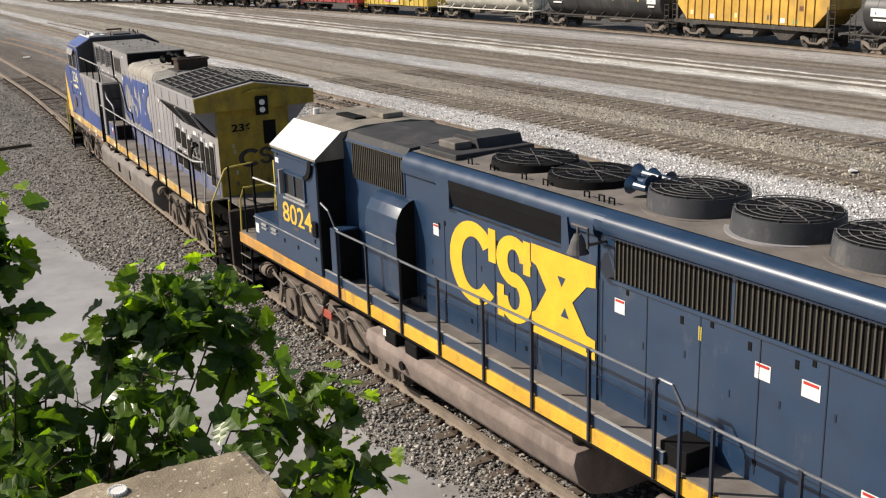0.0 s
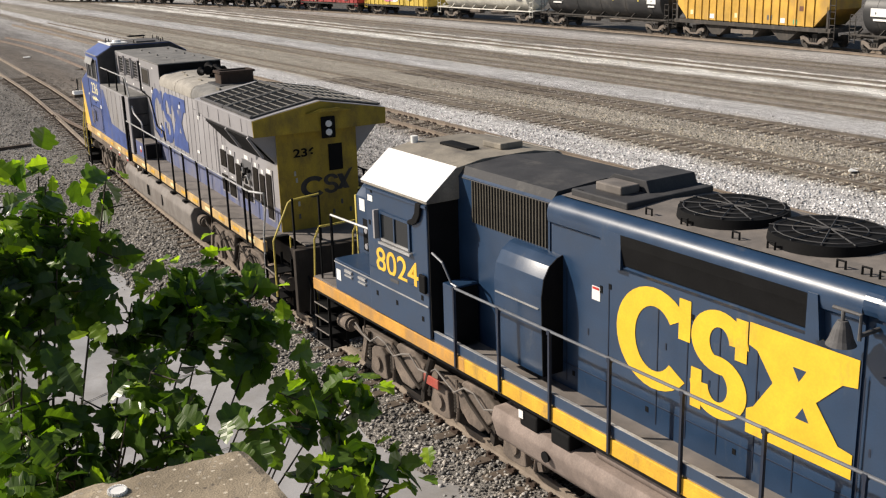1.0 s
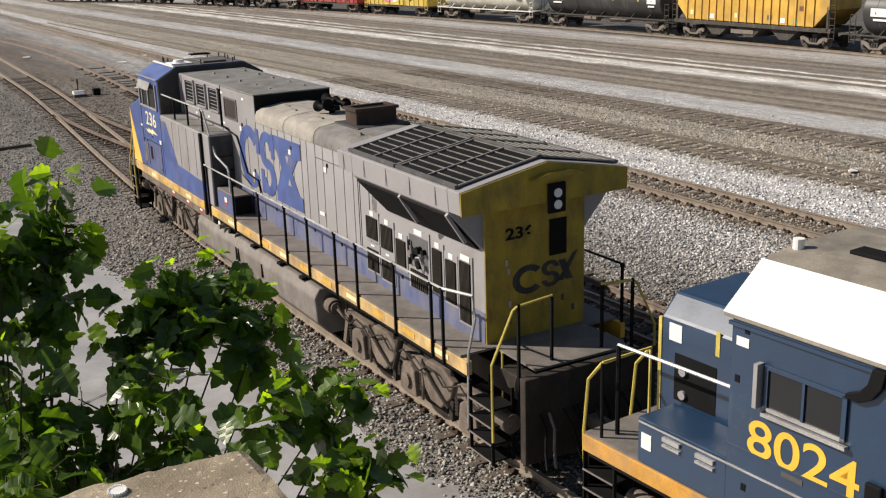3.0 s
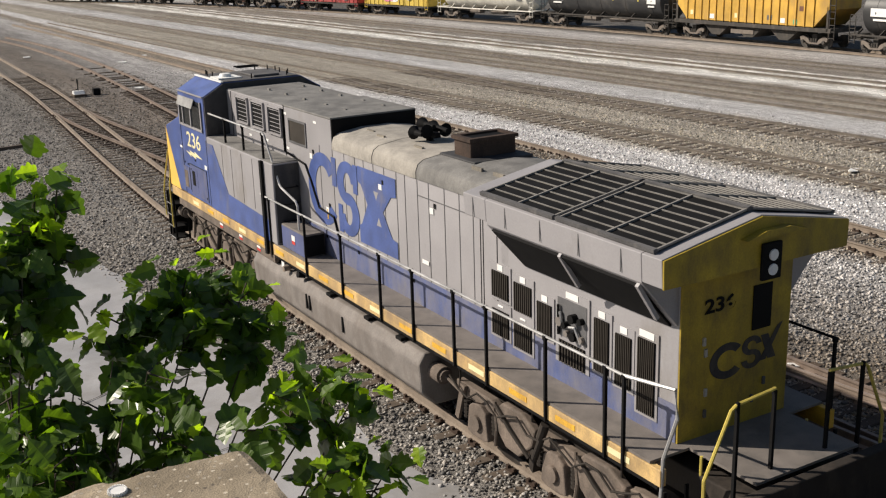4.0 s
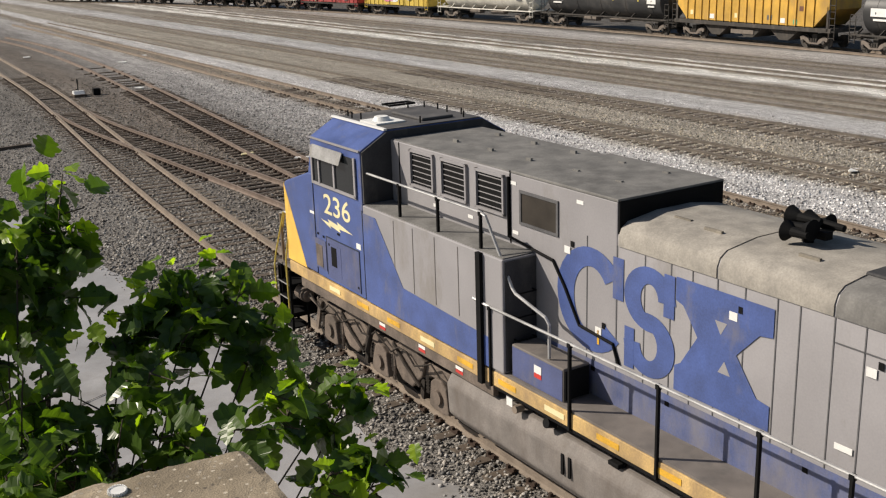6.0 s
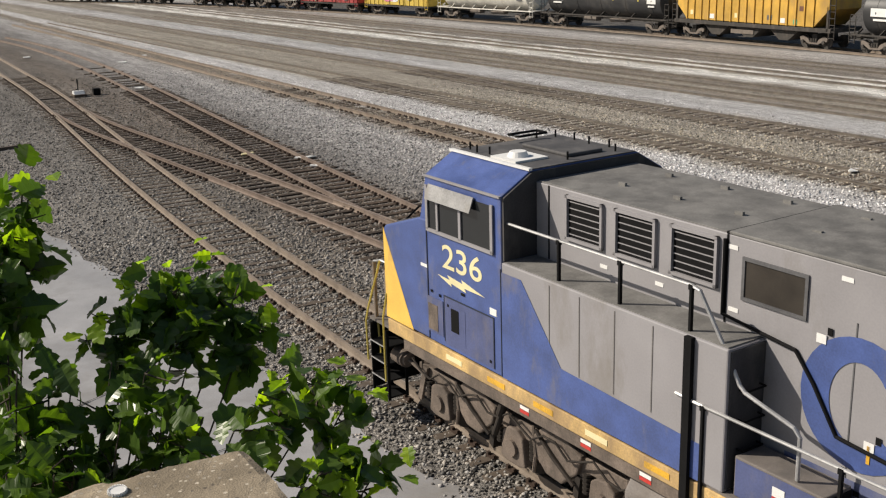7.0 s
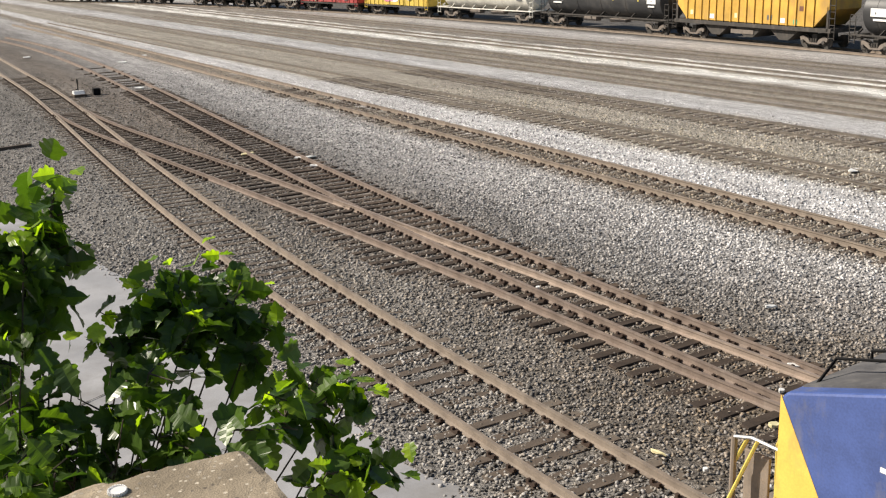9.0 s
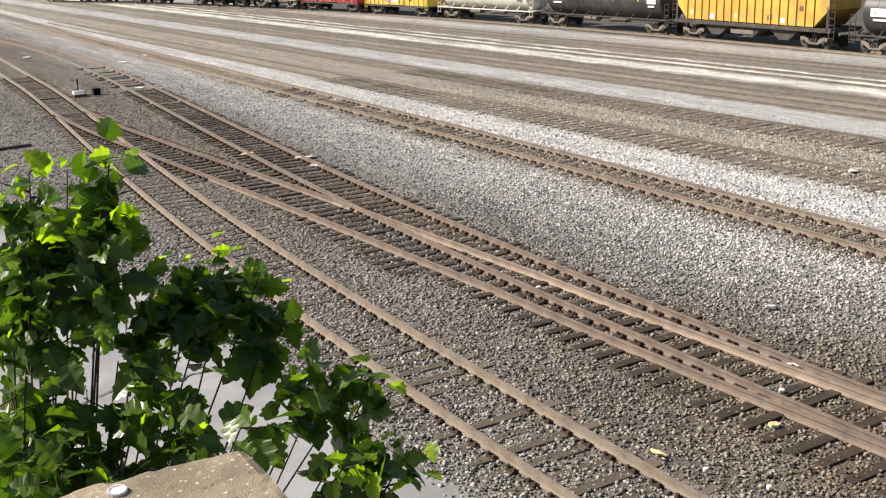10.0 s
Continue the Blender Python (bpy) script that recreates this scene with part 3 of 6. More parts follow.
                rod(bm, (x - d * 0.08, 1.20, 0.98), (x - d * 0.02, 1.20, 0.98), 0.11, 14)
                rod(bm, (x - d * 0.08, 1.20, 0.98), (x - d * 0.55, 1.18, 0.86), 0.028, 8)
                part("brake_cylinder", bm, M_UNDER, e, "dusty brake cylinder")
                part("brake_lever", prism(B(), [(x - d * 0.50, 1.02), (x - d * 0.62, 1.0), (x - d * 0.40, 0.36), (x - d * 0.30, 0.40)], 1.14, 1.19, "y"), M_UNDER, e)
            for a2, b2 in ((xs[0], xs[1]), (xs[1], xs[2])):
                mid = (a2 + b2) / 2
                prof2 = [(mid + 0.52, 0.92), (mid + 0.30, 1.12), (mid - 0.22, 1.14), (mid - 0.55, 0.98), (mid - 0.46, 0.70), (mid - 0.12, 0.40), (mid + 0.22, 0.42), (mid + 0.50, 0.66)]
                part("frame_web", prism(B(), prof2, 1.05, 1.19, "y", 0.03), M_UNDER, e, "broad cast web thick with dust")
                part("rigging", pipe(B(), [(mid + 0.42, 1.21, 1.04), (mid + 0.05, 1.23, 0.80), (mid - 0.42, 1.21, 0.52)], 0.032), M_UNDERDARK, e)
                part("brake_shoe", prism(B(), [(mid - 0.50, 0.64), (mid - 0.40, 0.68), (mid - 0.34, 0.34), (mid - 0.44, 0.28)], 0.86, 1.16, "y"), M_UNDERDARK, e)
            for k, x in enumerate(xs):
                part("brake_hanger", pipe(B(), [(x - 0.46, 1.16, 1.05), (x - 0.56, 1.2, 0.62), (x - 0.46, 1.16, 0.32)], 0.03), M_UNDER, e)
                part("sand_pipe", pipe(B(), [(x + 0.60, 1.12, 1.25), (x + 0.64, 1.10, 0.7), (x + 0.55, 0.85, 0.16)], 0.02), M_UNDERDARK, e)
            bm = B()
            pts = [(xs[0] + 0.7 - i * (xs[0] - xs[2] + 1.4) / 20, 1.26, 1.10 - 0.22 * math.sin(i * 0.93) ** 2) for i in range(21)]
            part("air_hose", pipe(bm, pts, 0.018), M_TANK if style else M_UNDERDARK, e)
            bm = B()
            rod(bm, (xs[1] + 0.12, 1.24, 1.2), (xs[1] + 0.36, 1.26, 0.62), 0.05, 10)
            rod(bm, (xs[1] + 0.22, 1.25, 1.0), (xs[1] + 0.12, 1.24, 1.25), 0.07, 10)
            part("damper", bm, M_UNDERDARK, e)
    bm = B()
    box(bm, xc - 1.3, xc + 1.3, -0.95, 0.95, 0.75, 1.15, 0.03)
    for x in xs:
        box(bm, x - 0.5, x + 0.1, -0.6, 0.6, 0.35, 0.85, 0.06)
    part("bolster", bm, M_UNDERDARK, e)


def railing(e, xs, y, z0, z1, material, rail_material, name="handrail"):
    for x in xs:
        bm = B()
        box(bm, x - 0.017, x + 0.017, y - 0.022, y + 0.022, z0, z1)
        box(bm, x - 0.028, x + 0.028, y - 0.03, y + 0.03, z1 - 0.05, z1 + 0.01)
        part("post", bm, material, e)
    part(name, pipe(B(), [(xs[0], y, z1), (xs[-1], y, z1)], 0.02, 8), rail_material, e, "worn bright steel handrail")


def end_steps(e, x0, x1, s, zbot, material, lip):
    """A step well at a corner: side plates and open treads."""
    for x in (x0, x1):
        for y in (1.12, 1.47):
            part("stringer", box(B(), x - 0.012, x + 0.012, s * y - 0.025, s * y + 0.025, zbot, 1.5), material, e)
    for k in range(4):
        z = zbot + 0.03 + k * (1.45 - zbot) / 4
        part("step", box(B(), x0, x1, s * 1.10, s * 1.5, z, z + 0.03), material, e)
        part("step_edge", box(B(), x0, x1, s * 1.5, s * 1.51, z + 0.01, z + 0.032), lip, e)


def coupler(e, x, d):
    bm = B()
    box(bm, min(x, x - d * 0.9), max(x, x - d * 0.9), -0.1, 0.1, 0.78, 0.98, 0.02)
    box(bm, min(x + d * 0.12, x - d * 0.16), max(x + d * 0.12, x - d * 0.16), -0.22, 0.12, 0.70, 1.04, 0.05)
    part("coupler", bm, M_UNDER, e, "rusty knuckle coupler")
    for s in (-1, 1):
        for k in (0, 1):
            yy = s * (0.45 + 0.16 * k)
            part("air_hose", pipe(B(), [(x - d * 0.55, yy, 1.25), (x - d * 0.30, yy, 1.05), (x - d * 0.18, yy, 0.75), (x - d * 0.1, yy * 0.9, 0.55)], 0.022), M_BLACK, e)


def bell_shape(e, x, y, z):
    bm = B()
    for r0, r1, a, b in ((0.15, 0.12, 0, 0.06), (0.12, 0.085, 0.06, 0.18), (0.085, 0.05, 0.18, 0.25)):
        rod(bm, (x, y, z + a), (x, y, z + b), r0, 18, r1)
    pipe(bm, [(x - 0.2, y, z + 0.1), (x - 0.2, y, z + 0.36), (x + 0.12, y, z + 0.36)], 0.02)
    rod(bm, (x, y, z + 0.24), (x, y, z + 0.36), 0.02)
    rod(bm, (x - 0.2, y, z + 0.15), (x - 0.2, 0.9, z + 0.15), 0.025)
    part("bell", bm, M_SOOT, e, "dark weathered bell on a bracket")


def horns(e, x, y, z, material):
    bm = B()
    box(bm, x - 0.28, x + 0.28, y - 0.06, y + 0.06, z + 0.08, z + 0.17)
    rod(bm, (x, y, z), (x, y, z + 0.16), 0.07)
    for dx, dy, zz, L, d in ((-0.1, -0.16, 0.2, 0.5, 1), (0.05, 0.0, 0.26, 0.42, 1), (0.0, 0.16, 0.2, 0.36, -1), (-0.05, 0.26, 0.16, 0.3, 1), (0.1, -0.3, 0.16, 0.3, -1)):
        a = Vector((x + dx - d * L * 0.5, y + dy, z + zz))
        rod(bm, a, a + Vector((d * L * 0.7, 0, 0)), 0.04, 10, 0.06)
        rod(bm, a + Vector((d * L * 0.7, 0, 0)), a + Vector((d * L, 0, 0)), 0.06, 14, 0.125)
    part("horn", bm, material, e, "cluster of air horns", smooth=True)


def slats(e, x0, x1, z0, z1, y, n, material, back, vertical=True, name="grille", w=0.5, depth=0.05):
    """A recessed dark backing with thin slats before it."""
    g = part(name, box(B(), x0, x1, y - 0.01, y + 0.004, z0, z1), back, e)
    if vertical:
        d = (x1 - x0) / n
        me = None
        for k in range(n):
            if me is None:
                o = part("slat", box(B(), -d * w / 2, d * w / 2, y + 0.004, y + depth, z0, z1), material, g)
                me = o.data
            else:
                o = new("slat", me)
                o.parent = g
            o.location.x = x0 + d * (k + 0.5)
    else:
        d = (z1 - z0) / n
        me = None
        for k in range(n):
            if me is None:
                o = part("slat", box(B(), x0, x1, y + 0.004, y + depth, -d * w / 2, d * w / 2), material, g)
                me = o.data
            else:
                o = new("slat", me)
                o.parent = g
            o.location.z = z0 + d * (k + 0.5)
    return g


def seams(e, xs, y, z0, z1, material, name="seam"):
    for x in xs:
        part(name, box(B(), x - 0.008, x + 0.008, y, y + 0.006, z0, z1), material, e)


def road_engine():
    e = thing("diesel_locomotive", "grey and blue wide-cab diesel locomotive with yellow nose edge and sill", "locomotive")
    V = 1.5
    # cab: side walls up to the eaves, sloped roof edges, flat top
    prof = [(-V, 1.8), (V, 1.8), (V, 4.42), (0.98, 4.72), (-0.98, 4.72), (-V, 4.42)]
    part("cab", prism(B(), prof, -4.56, -2.64, "x", 0.015), M_CABBLUE, e, "bright blue cab with sloped roof edges")
    # dark panel: the shade on the cab's rear face is put into its colour
    part("rear_bulkhead", prism(B(), [(-1.48, 3.52), (1.48, 3.52), (1.48, 4.40), (0.97, 4.70), (-0.97, 4.70), (-1.48, 4.40)], -4.60, -4.562, "x"), M_SOOTSHADE, e, "rear bulkhead panel coloured dark for its shade")
    part("windshield_slope", prism(B(), [(-2.64, 3.55), (-2.44, 3.7), (-2.64, 4.40)], -1.48, 1.48, "y"), M_CABBLUE, e)
    for y in (-0.72, 0.72):
        part("windshield", box(B(), -0.01, 0.01, y - 0.62, y + 0.62, -0.28, 0.28, m=pose(-2.52, 0, 4.06, 0, -16, 0)), M_GLASS, e)
    nose_prof = [(-1.31, 1.8), (-1.31, 3.30), (-1.38, 3.38), (-2.44, 3.72), (-2.64, 3.72), (-2.64, 1.8)]
    part("nose", prism(B(), nose_prof, -V, V, "y", 0.03), M_CABBLUE, e, "blue low nose with dark anti-glare top")
    part("nose_top", prism(B(), [(-1.42, 3.39), (-2.40, 3.705), (-2.40, 3.73), (-1.42, 3.415)], -1.30, 1.30, "y"), M_SOOT, e)
    side_shape([(-1.315, 3.34), (-1.315, 1.80), (-2.16, 1.80)], V, M_NOSEYEL, e, "nose_panel", "bright yellow wedge on the nose side")
    part("nose_front", box(B(), -1.31, -1.30, -1.45, 1.45, 1.8, 3.3), M_NOSEYEL, e, "yellow nose front")
    part("nose_door", box(B(), -1.30, -1.28, -0.35, 0.35, 1.85, 3.1), M_YELLOW, e)
    pipe_bm = pipe(B(), [(-1.5, 1.2, 3.42), (-1.5, 0.9, 3.62), (-2.1, 0.9, 3.78)], 0.018)
    part("grab_iron", pipe_bm, M_BLACK, e)
    part("grab_iron", pipe(B(), [(-1.6, 0.45, 3.52), (-1.6, 0.45, 3.62), (-2.2, 0.45, 3.8)], 0.018), M_BLACK, e)
    part("drip_edge", box(B(), -4.56, -2.62, V, V + 0.03, 4.40, 4.43), M_GREY, e)
    part("roof_edge", box(B(), -4.58, -2.62, 0.97, 1.03, 4.715, 4.75), M_WHITE, e, "pale worn roof edge")
    # cab side window and visor
    w = part("window", box(B(), -4.36, -2.70, V, V + 0.012, 3.62, 4.26), M_GLASS, e, "dark sliding cab window")
    for x0, x1, z0, z1 in ((-4.40, -4.34, 3.58, 4.28), (-3.62, -3.56, 3.6, 4.26), (-2.74, -2.68, 3.6, 4.28), (-4.40, -2.68, 3.57, 3.62), (-3.02, -2.97, 3.6, 4.26)):
        part("frame", box(B(), x0, x1, V + 0.01, V + 0.035, z0, z1), M_GREY, w)
    part("visor", prism(B(), [(V + 0.01, 4.30), (V + 0.03, 4.31), (V + 0.11, 4.09), (V + 0.095, 4.09)], -3.95, -2.78, "x"), M_VISOR, e, "silvery sun visor over the window")
    lettering("number", "236", 0.52, Matrix.Translation((-3.05, V + 0.003, 3.08)) @ SIDE, M_CREAM, e, 1.02, 0.004)
    zig = [(-2.93 - 1.22 * a, 2.91 - 0.06 * a + b) for a, b in ((0, 0), (0.27, 0), (0.22, 0.06), (0.55, 0.04), (0.52, 0.095), (1, 0.01), (0.58, -0.015), (0.62, -0.07), (0.29, -0.04), (0.31, -0.09))]
    side_shape([(x, z + 0.02) for x, z in zig], V + 0.002, M_CREAM, e, "flash", "cream zigzag flash")
    for x, z, ww, hh in ((-2.55, 2.98, 0.2, 0.05), (-4.35, 2.72, 0.16, 0.1), (-4.02, 2.18, 0.16, 0.14), (-4.75, 2.15, 0.2, 0.05), (-5.2, 2.12, 0.2, 0.06)):
        plate("placard", x, z, ww, hh, V, M_WHITE, e)
    for x0, x1 in ((-3.05, -2.62), (-3.65, -3.12)):
        part("panel", box(B(), x0, x1, V, V + 0.012, 1.95, 2.52), M_DUSTYBLUE, e, "dusty grey-blue access panel")
    plate("vent", -2.78, 2.2, 0.26, 0.42, V + 0.012, M_UNDER, e)
    plate("vent", -3.38, 2.3, 0.2, 0.36, V + 0.012, M_BLACK, e)
    part("panel", box(B(), -4.35, -3.09, V, V + 0.008, 1.86, 2.62), M_DUSTYBLUE, e, "dusty grey-blue access door")
    for x0, x1, z0, z1 in ((-4.37, -3.08, 2.62, 2.64), (-4.37, -4.35, 1.86, 2.62), (-3.10, -3.08, 1.90, 2.62), (-4.55, -4.535, 1.82, 3.40), (-2.655, -2.64, 1.82, 3.60)):
        part("panel_joint", box(B(), x0, x1, V + 0.002, V + 0.011, z0, z1), M_DARKBLUE, e)
    for x, z in ((-2.75, 2.62), (-2.98, 2.60), (-3.2, 2.50), (-4.28, 1.95), (-3.6, 2.78)):
        plate("latch", x, z, 0.09 if z > 2.7 else 0.05, 0.04, V + 0.008, M_BLACK, e)
    # roof gear on the cab
    part("roof_deck", box(B(), -4.56, -2.70, -0.95, 0.95, 4.722, 4.735), M_SOOT, e)
    part("antenna_plate", box(B(), -4.15, -3.55, 0.35, 0.93, 4.735, 4.765), M_WHITE, e)
    part("antenna_dome", rod(B(), (-3.85, 0.66, 4.765), (-3.85, 0.66, 4.84), 0.16, 20, 0.12), M_WHITE, e)
    part("roof_unit", box(B(), -4.3, -3.2, -0.55, 0.1, 4.735, 4.79, 0.02), M_SOOT, e)
    part("roof_rack", pipe(B(), [(-2.8, -0.5, 4.74), (-2.8, -0.5, 4.86), (-2.8, 0.05, 4.86), (-3.05, 0.05, 4.86), (-3.05, -0.5, 4.86), (-2.8, -0.5, 4.86)], 0.02), M_BLACK, e)
    for x, y in ((-2.85, 0.8), (-3.1, 0.85), (-3.35, 0.8), (-2.9, -0.8), (-3.3, -0.85), (-3.7, -0.8), (-4.1, -0.85), (-4.4, -0.7), (-4.4, 0.2)):
        part("antenna", rod(B(), (x, y, 4.73), (x, y, 4.85), 0.016, 6), M_BLACK, e)
    # cabinet behind the cab with a walkway on top
    part("cabinet", box(B(), -8.63, -4.56, 0.7, V, 1.8, 3.5, 0.02), M_GREY, e, "grey equipment cabinet with panel seams")
    part("cabinet", box(B(), -8.28, -4.56, -V, -0.7, 1.8, 3.3, 0.02), M_GREY, e)
    seams(e, (-5.6, -6.2, -6.85, -7.5), V, 2.36, 3.44, M_SEAM)
    side_shape([(-4.56, 3.36), (-4.56, 1.80), (-8.28, 1.80), (-8.28, 2.26), (-5.85, 2.36), (-5.0, 3.36)], V + 0.003, M_CABBLUE, e, "paint_band", "blue painted band")
    part("roof_walk", box(B(), -8.60, -4.6, 0.93, V - 0.03, 3.50, 3.515), M_ROOFGREY, e)
    railing(e, [-4.55, -5.70, -6.85, -8.0], 1.42, 3.48, 4.05, M_BLACK, M_METAL)
    part("rail_drop", pipe(B(), [(-8.0, 1.42, 4.05), (-8.12, 1.42, 4.02), (-8.52, 1.42, 3.45), (-8.72, 1.40, 3.10), (-8.8, 1.40, 3.04), (-9.42, 1.36, 2.86), (-9.5, 1.36, 2.78), (-9.5, 1.36, 2.3)], 0.024, 8), M_METAL, e)
    part("corner_post", box(B(), -8.15, -8.04, V, V + 0.06, 1.5, 3.50), M_BLACK, e)
    # the grey cabinet's shaded rear, imitated by a dark sheet
    part("ladder_back", box(B(), -8.65, -8.63, 0.93, 1.46, 1.84, 3.47), M_SOOTSHADE, e, "cabinet back coloured dark for its shade")
    for z in (2.3, 2.65, 3.0):
        part("ladder_step", pipe(B(), [(-8.64, 1.0, z), (-8.74, 1.0, z), (-8.74, 1.32, z), (-8.64, 1.32, z)], 0.012), M_BLACK, e)
    # blower housing
    part("blower_housing", prism(B(), [(-4.6, 3.45), (-4.6, 4.56), (-10.33, 4.56), (-10.33, 1.8), (-8.1, 1.8), (-8.1, 3.45)], -0.92, 0.92, "y", 0.015), M_GREY, e, "grey blower housing with louvred openings")
    part("housing_roof", box(B(), -8.02, -4.63, -0.90, 0.90, 4.56, 4.575, 0.005), M_ROOFGREY, e, "grimy grey housing roof")
    part("housing_roof", box(B(), -10.35, -8.06, -0.93, 0.93, 4.56, 4.60, 0.01), M_ROOFGREY, e, "grimy grey housing roof")
    # black plate in place of the shade on the housing's rear end
    part("housing_end", box(B(), -10.36, -10.33, -0.91, 0.91, 4.15, 4.57), M_BLACK, e, "housing end coloured black for its shade")
    for x0, x1 in ((-5.95, -5.30), (-6.90, -6.25), (-7.88, -7.22)):
        g = slats(e, x0, x1, 3.93, 4.46, 0.92, 6, M_GREY, M_BLACK, False, "louvre", 0.14, 0.014)
        bm = B()
        for a, b, c, d in ((x0 - 0.04, x1 + 0.04, 4.46, 4.50), (x0 - 0.04, x1 + 0.04, 3.89, 3.93), (x0 - 0.04, x0, 3.89, 4.50), (x1, x1 + 0.04, 3.89, 4.50)):
            box(bm, a, b, 0.92, 0.965, c, d)
        part("frame", bm, M_GREY, g)
    g = part("grille", box(B(), -9.12, -8.30, 0.92, 0.926, 3.87, 4.33), M_GRILLE, e, "fine dark brown mesh grille")
    bm = B()
    for a, b, c, d in ((-9.15, -9.11, 3.85, 4.35), (-8.31, -8.27, 3.85, 4.35), (-9.11, -8.31, 4.31, 4.35), (-9.11, -8.31, 3.85, 3.89)):
        box(bm, a, b, 0.92, 0.94, c, d)
    part("frame", bm, M_DARKGREY, g)
    for x in (-4.88, -8.04):
        part("panel_joint", box(B(), x - 0.014, x + 0.014, 0.92, 0.927, 3.52, 4.55), M_BLACK, e)
    part("roof_joint", box(B(), -8.06, -8.02, -0.92, 0.925, 4.556, 4.585), M_BLACK, e)
    for x, z in ((-8.12, 4.42), (-8.16, 3.7), (-9.6, 4.42), (-10.1, 3.72), (-7.0, 3.7), (-6.0, 3.68)):
        plate("placard", x, z, 0.14, 0.05, 0.92, M_WHITE, e)
    for x in (-5.6, -6.6, -7.6, -8.7, -9.6):
        for y in (-0.6, 0.25):
            part("lift_lug", box(B(), x - 0.06, x + 0.06, y - 0.02, y + 0.02, 4.57, 4.62), M_ROOFGREY, e)
    part("conduit", pipe(B(), [(-8.02, 0.945, 4.5), (-8.02, 0.945, 3.62), (-9.05, 0.945, 3.50), (-9.3, 0.945, 3.2), (-9.62, 0.945, 2.72), (-10.3, 0.945, 2.66), (-10.42, 0.945, 2.40)], 0.022, 8), M_BLACK, e, "black grab rail curving down the hood side")
    # engine hood with rounded shoulders
    sh = [(-0.92, 1.8), (0.92, 1.8), (0.92, 4.12), (0.88, 4.22), (0.78, 4.29), (0.3, 4.36), (-0.3, 4.36), (-0.78, 4.29), (-0.88, 4.22), (-0.92, 4.12)]
    part("hood", prism(B(), sh, -16.3, -10.34, "x"), M_GREY, e, "light grey engine hood with many doors", smooth=True)
    roof = [(0.935, 4.0), (0.935, 4.12), (0.89, 4.235), (0.785, 4.305), (0.3, 4.375), (-0.3, 4.375), (-0.785, 4.305), (-0.89, 4.235), (-0.935, 4.12), (-0.935, 4.0)]
    for x0, x1, m_ in ((-12.02, -10.37, M_BEIGE), (-13.61, -12.05, M_BEIGE), (-16.1, -13.64, M_ROOFGREY)):
        part("roof_hatch", prism(B(), roof, x0, x1, "x"), m_, e, "sun-bleached dirty roof hatch" if m_ is M_BEIGE else "sooty tan roof hatch", smooth=True)
    for x, y, d in ((-10.9, 0.35, 0), (-11.5, 0.45, 1), (-12.9, 0.45, 1), (-15.0, 0.6, 1), (-15.6, 0.6, 1)):
        part("lift_lug", box(B(), x - 0.14, x + 0.14, y - 0.02, y + 0.02, 4.32, 4.385), M_SOOTBEIGE, e)
    horns(e, -12.5, 0.0, 4.37, M_BLACK)
    part("exhaust_pipe", box(B(), -14.38, -13.86, -0.55, 0.33, 4.28, 4.66, 0.03), M_STACK, e, "soot-dark rusty square exhaust stack")
    part("stack_mouth", box(B(), -14.31, -13.93, -0.48, 0.26, 4.655, 4.668), M_BLACK, e)
    bm = B()
    for a, b, c, d in ((-14.41, -14.31, -0.58, 0.36), (-13.93, -13.83, -0.58, 0.36), (-14.31, -13.93, 0.26, 0.36), (-14.31, -13.93, -0.58, -0.48)):
        box(bm, a, b, c, d, 4.64, 4.70)
    part("stack_rim", bm, M_STACK, e)
    part("stack_base", box(B(), -14.7, -13.6, -0.68, 0.46, 4.33, 4.385, 0.02), M_SOOTSHADE, e)
    seams(e, (-9.75, -10.34, -10.85, -11.3, -11.65, -12.04, -12.45, -12.9, -13.2, -13.63, -14.0, -14.5, -14.95, -15.35), 0.92, 2.0, 4.0, M_DARKGREY)
    part("door_top_line", box(B(), -15.4, -13.65, 0.92, 0.926, 3.72, 3.735), M_DARKGREY, e)
    seams(e, (-15.55, -15.62, -16.0), 0.92, 1.9, 3.95, M_BLACK)
    side_shape([(-8.98, 1.80), (-19.87, 1.80), (-19.87, 2.30), (-8.98, 2.30)], 0.924, M_BANDBLUE, e, "paint_band", "blue painted band along the hood foot")
    for x in (-9.9, -11.3, -13.4, -14.7, -15.9, -17.2):
        plate("latch", x, 2.18, 0.07, 0.06, 0.93, M_BLACK, e)
    emblem(e, -9.13, 2.42, 3.86, 0.924, 3.74, M_CABBLUE, M_GREY, "large faded blue painted mark of plain shapes")
    for x, z in ((-9.35, 3.72), (-12.3, 3.62), (-14.1, 3.55), (-10.0, 2.75)):
        plate("placard", x, z, 0.12, 0.1, 0.93, M_WHITE, e)
        plate("latch", x - 0.1, z + 0.1, 0.06, 0.08, 0.93, M_BLACK, e)
    plate("placard", -13.85, 2.62, 0.22, 0.07, 0.93, M_WHITE, e)
    plate("placard", -10.0, 2.66, 0.04, 0.2, 0.93, M_YELLOW, e)
    # rear hood below the radiator wings, its louvres and doors
    part("rear_hood", box(B(), -19.88, -16.1, -0.92, 0.92, 1.8, 4.05, 0.01), M_GREY, e)
    wing = [(0.9, 3.28), (1.5, 3.96), (1.52, 4.32), (0.9, 4.44), (0.0, 4.60), (-0.9, 4.44), (-1.52, 4.32), (-1.5, 3.96), (-0.9, 3.28)]
    part("wing_end", prism(B(), [(0.9, 3.8), (1.5, 4.0), (1.52, 4.32), (0.9, 4.44), (0.0, 4.60), (-0.9, 4.44), (-1.52, 4.32), (-1.5, 4.0), (-0.9, 3.8)], -16.615, -16.05, "x", 0.01), M_GREY, e)
